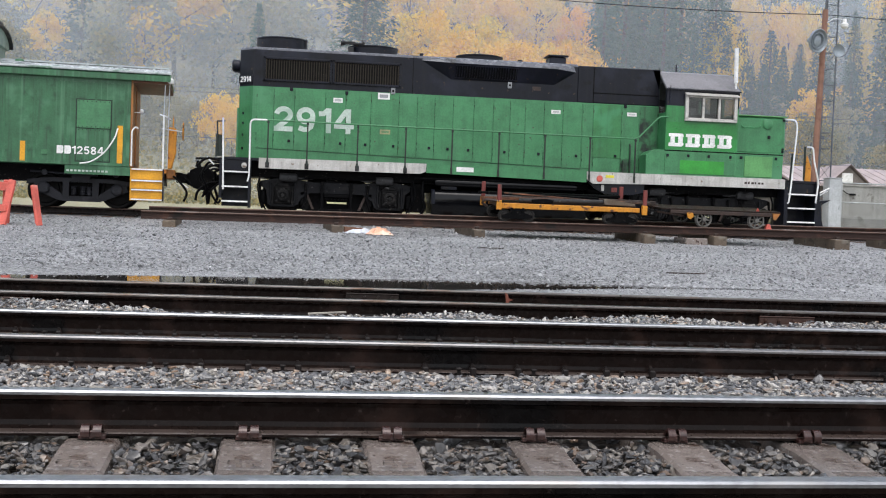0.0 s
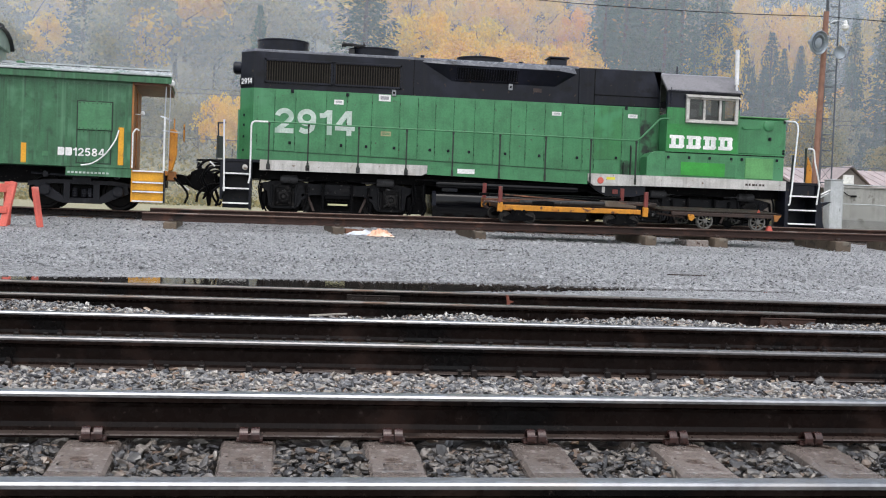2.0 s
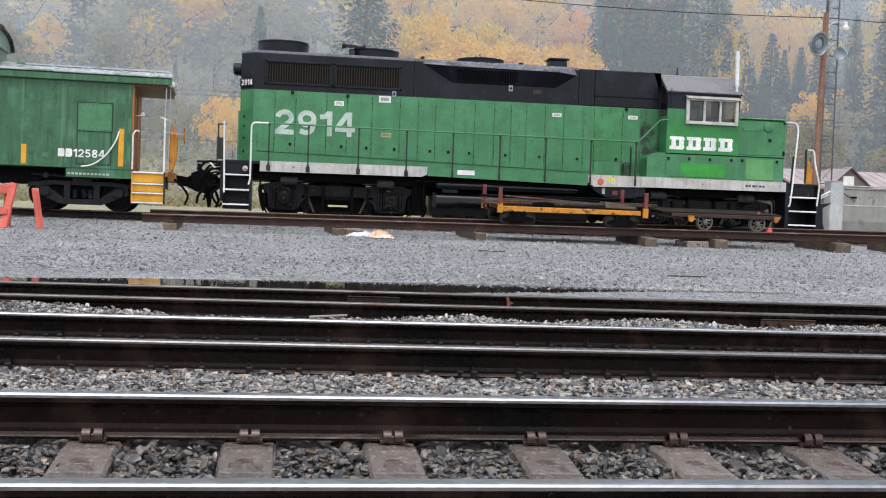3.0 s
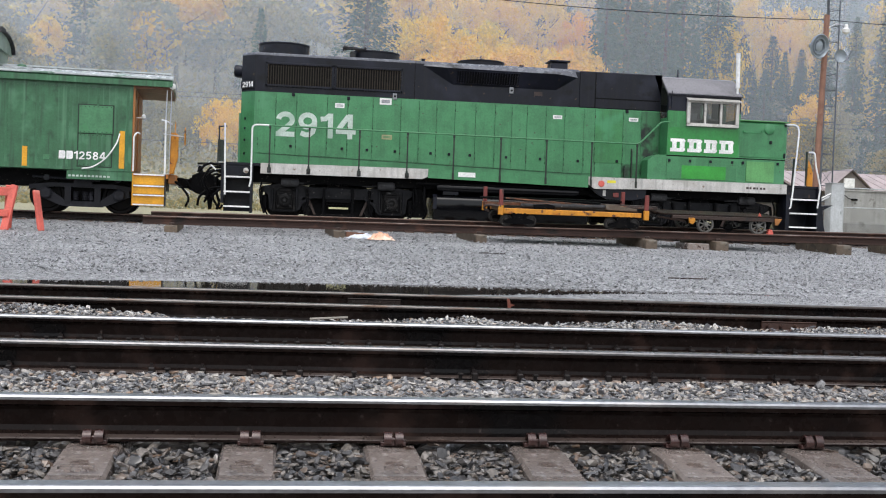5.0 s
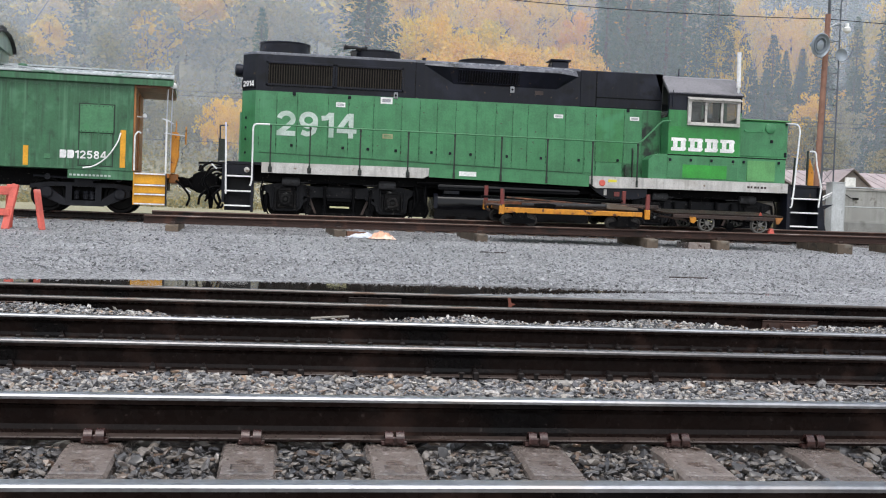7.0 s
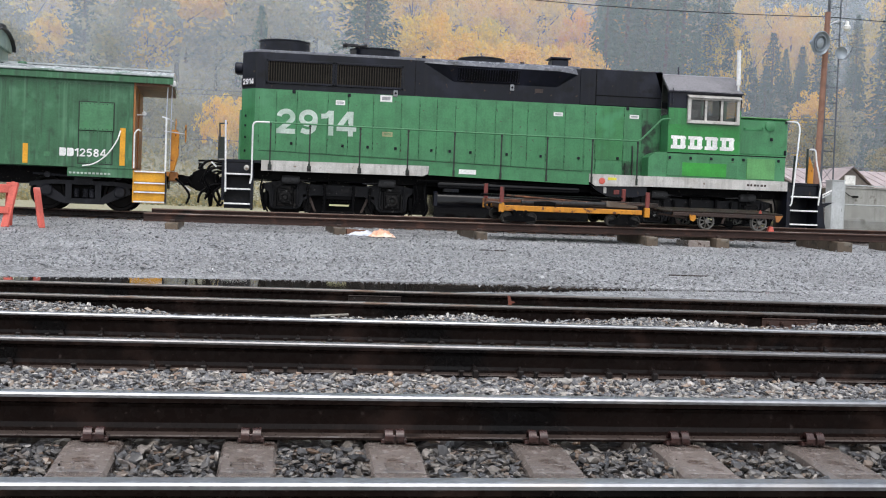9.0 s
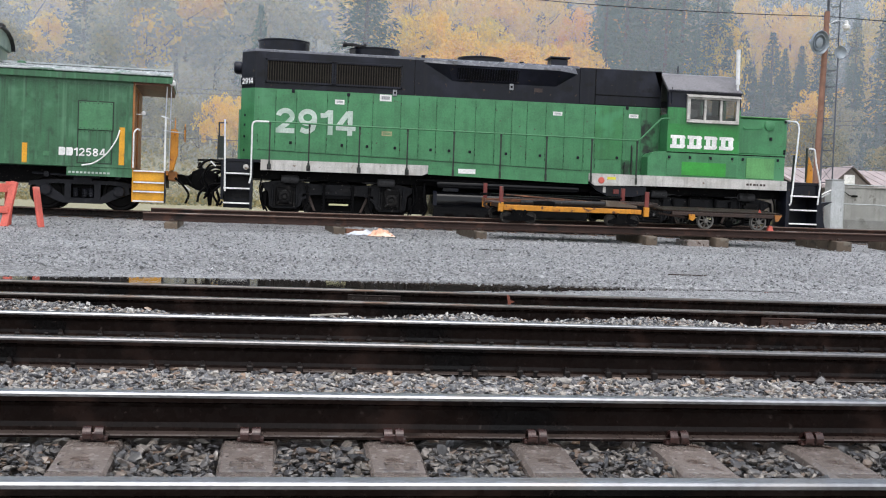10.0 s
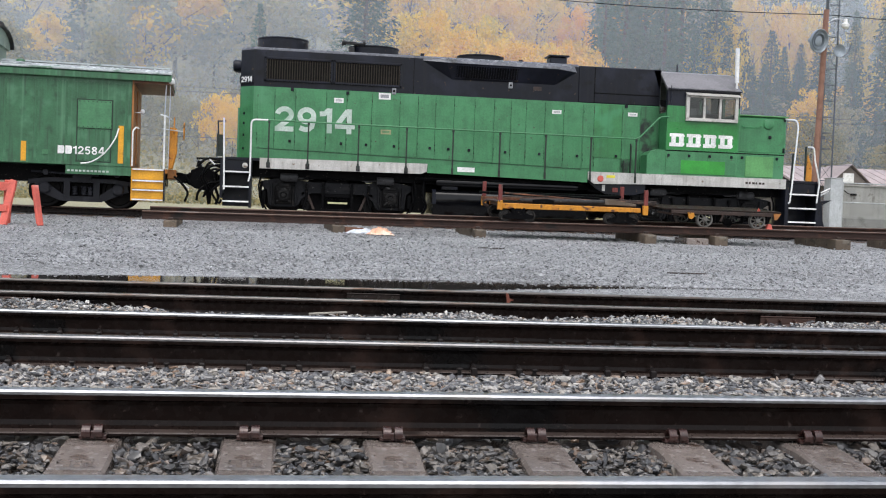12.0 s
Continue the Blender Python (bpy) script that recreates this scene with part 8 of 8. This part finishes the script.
def plant(kind, x, y, height, variant=0, turn=0.0, wide=1.0, kinds=KINDS):
    trunk, crown = kinds[kind][variant % len(kinds[kind])]
    base = 24.0 if kind == "fir" else 14.0
    k = height / base
    t = thing("tree", LABELS[kind], "tree", "woods on the hillside")
    for nm, me in (("trunk", trunk), ("crown", crown)):
        o = new(nm, me)
        o.parent = t
    t.matrix_basis = pose(x, y, ground_z(x, y) - 0.3, rz=turn) @ Matrix.Diagonal((k * wide, k * wide, k, 1))
    return t


# the trees that stand out: kind, x, y, height, width
NEAR_TREES = [("fir", -2.6, 97, 12.6, 0.9), ("gold", 11.6, 113, 15.0, 0.8), ("gold", 16.0, 114, 14.6, 0.8), ("gold", 20.4, 113, 15.0, 0.8), ("gold", 24.6, 114, 15.4, 0.75), ("orange", 28.0, 113, 14.0, 0.55), ("fir", 6.4, 100, 18.6, 1.4), ("fir", -4.6, 118, 15.0, 0.7), ("gold", 9.0, 92, 10.0, 1.15), ("gold", 14.0, 94, 12.5, 1.2), ("gold", 18.5, 92, 12.0, 1.15), ("gold", 12.6, 104, 13.5, 0.9), ("gold", 17.0, 103, 13.0, 0.9),
              ("orange", 22.6, 90, 13.0, 0.8), ("gold", 21.0, 97, 12.5, 0.9), ("orange", 25.6, 100, 12.5, 0.75), ("fir", 28.0, 101, 18.5, 1.05), ("fir", 30.8, 104, 23, 1.05), ("fir", 33.6, 101, 20, 1.0), ("fir", 36.2, 104, 23.5, 1.05), ("fir", 38.8, 102, 19, 1.0), ("fir", 29.6, 99, 12.5, 0.7), ("fir", 35.4, 98, 13.5, 0.7),
              ("gold", 39.4, 103, 16.0, 0.45), ("gold", 38.4, 98, 10.5, 0.45), ("fir", 43.4, 104, 9.5, 0.75), ("fir", 46.4, 104, 11.5, 0.75), ("fir", 48.6, 105, 10.5, 0.8), ("gold", 45.6, 111, 17.4, 0.5), ("gold", 50.0, 111, 17.6, 0.5), ("gold", 53.4, 114, 16.6, 0.5), ("gold", 59.6, 111, 17.6, 0.62), ("fir", 41.8, 103, 12.5, 1.1), ("fir", 44.9, 103.5, 13.0, 1.15), ("fir", 47.6, 103, 12.0, 1.15), ("fir", 50.2, 104, 13.4, 1.1), ("fir", 43.2, 101, 10.0, 1.1), ("fir", 46.4, 101, 10.5, 1.1), ("fir", 49.0, 100.5, 9.5, 1.1), ("fir", 51.8, 101, 11.0, 1.1),
              ("gold", 42.2, 89, 9.6, 0.72), ("olive", 45.2, 90, 8.8, 0.8), ("olive", 43.6, 89, 7.5, 0.85), ("fir", 53.5, 104, 15.5, 0.85), ("fir", 55.6, 101, 19.5, 0.9), ("fir", 59.0, 102, 22, 0.95), ("fir", 62.0, 105, 22, 0.95),
              ("gold", -5.3, 89, 7.0, 0.62), ("gold", -4.2, 90, 5.2, 0.6), ("olive", -8.3, 92, 6.2, 0.8), ("olive", -6.9, 91, 5.0, 0.9), ("olive", -10.0, 95, 6.0, 1.2), ("olive", -12.6, 96, 6.6, 1.3), ("gold", -3.2, 93, 6.5, 0.9), ("olive", -16.0, 96, 6.6, 1.3), ("olive", -2.0, 97, 7.5, 1.2), ("olive", -20.0, 96, 6.8, 1.3), ("olive", 1.0, 96, 8.2, 1.1),
              ("olive", 27.5, 84, 9.0, 1.0), ("olive", 48.0, 76, 7.0, 1.1), ("olive", 44.0, 78, 7.5, 1.0), ("olive", 26.0, 76, 6.0, 1.2), ("olive", 52.0, 84, 8.0, 1.1), ("olive", 41.0, 86, 8.0, 1.0)]


def build_woods():
    rnd = random.Random(77)
    for i, (kind, x, y, h, w) in enumerate(NEAR_TREES):
        plant(kind, x, y, h, i, rnd.uniform(0, 360), w)
    for y0, step, hs in ((113, 4.8, 9), (122, 5.0, 13), (134, 5.2, 15), (150, 6.0, 16), (168, 6.4, 17), (190, 7.0, 18), (215, 8.0, 19), (245, 9.0, 20), (280, 10, 22)):
        x = -0.32 * y0 - 6
        while x < 0.66 * y0 + 8:
            right = x / y0 > 0.22
            if y0 < 130 and 0.025 < x / y0 < 0.10:
                x += step
                continue
            q = rnd.random()
            kind = "fir" if q < (0.46 if right else 0.10) else "gold" if q < (0.62 if right else 0.36) else "orange" if q < (0.68 if right else 0.40) else "olive"
            h = hs * rnd.uniform(0.75, 1.15) * (1.35 if kind == "fir" else 1.0)
            plant(kind, x + rnd.uniform(-2, 2), y0 + rnd.uniform(-8, 8), h, rnd.randrange(6), rnd.uniform(0, 360), rnd.uniform(0.9, 1.3), FAR_KINDS if y0 < 200 else HILL_KINDS)
            x += step * rnd.uniform(0.7, 1.2)


build_woods()


def build_far_woods():
    rng = np.random.default_rng(5)
    n = 26000
    y = rng.uniform(300, 460, n)
    x = rng.uniform(-0.36, 0.70, n) * y
    z = np.array([ground_z(a, b) for a, b in zip(x, y)]) + rng.uniform(0, 1, n) ** 0.8 * 16
    a, b = rng.normal(size=(n, 3)), rng.normal(size=(n, 3))
    a /= np.linalg.norm(a, axis=1)[:, None]
    b /= np.linalg.norm(b, axis=1)[:, None]
    s = rng.uniform(0.8, 2.2, (n, 1))
    me = quads_mesh("far_woods", np.stack([x, y, z], -1), a * s, b * s, LEAF_OLIVE)
    tagged(new("far_woods", me), "distant misty woods on the upper hillside", "woods", kind="stuff")


build_far_woods()


def build_brush():
    """Low scrub and rough grass along the foot of the hill."""
    rng = np.random.default_rng(8)
    n = 64000
    y = 61 + 55 * rng.uniform(0, 1, n) ** 1.2
    x = rng.uniform(-0.34, 0.68, n) * y
    clump = np.array([0.5 + noise.noise(Vector((a * 0.16, b * 0.13, 0.0))) for a, b in zip(x, y)])
    hgt = np.clip(clump, 0.05, 1.2) * np.clip((y - 58) / 8, 0.1, 3.6)
    z = np.array([ground_z(a, b) for a, b in zip(x, y)]) + rng.uniform(0, 1, n) * hgt
    a, b = rng.normal(size=(n, 3)), rng.normal(size=(n, 3))
    a /= np.linalg.norm(a, axis=1)[:, None]
    b /= np.linalg.norm(b, axis=1)[:, None]
    s = rng.uniform(0.05, 0.14, (n, 1)) * (1 + 0.02 * (y[:, None] - 61))
    me = quads_mesh("scrub", np.stack([x, y, z], -1), a * s, b * s, LEAF_OLIVE)
    tagged(new("scrub", me), "low olive-brown scrub at the foot of the hill", "scrub", kind="stuff")


build_brush()


def build_mist():
    for i, (y, share) in enumerate(((66, 0.10), (87, 0.11), (107, 0.14), (124, 0.22), (146, 0.16), (176, 0.16), (225, 0.17))):
        bm = B()
        vs = [bm.verts.new((x, yy, z)) for x, yy, z in ((-500, y + 60, -5), (-0.5 * y, y, -5), (0.8 * y, y, -5), (600, y + 60, -5), (600, y + 60, 260), (0.8 * y, y, 260), (-0.5 * y, y, 260), (-500, y + 60, 260))]
        bm.faces.new((vs[0], vs[1], vs[6], vs[7]))
        bm.faces.new((vs[1], vs[2], vs[5], vs[6]))
        bm.faces.new((vs[2], vs[3], vs[4], vs[5]))
        ob = part("mist_bank", bm, mist_material("thin_drizzle", share, 0.012))
        tagged(ob, "thin veil of drizzle and low cloud before the hill", "mist", kind="stuff")


build_mist()


def motions():
    """Nothing in the yard moves of itself; only the view sways."""


motions()
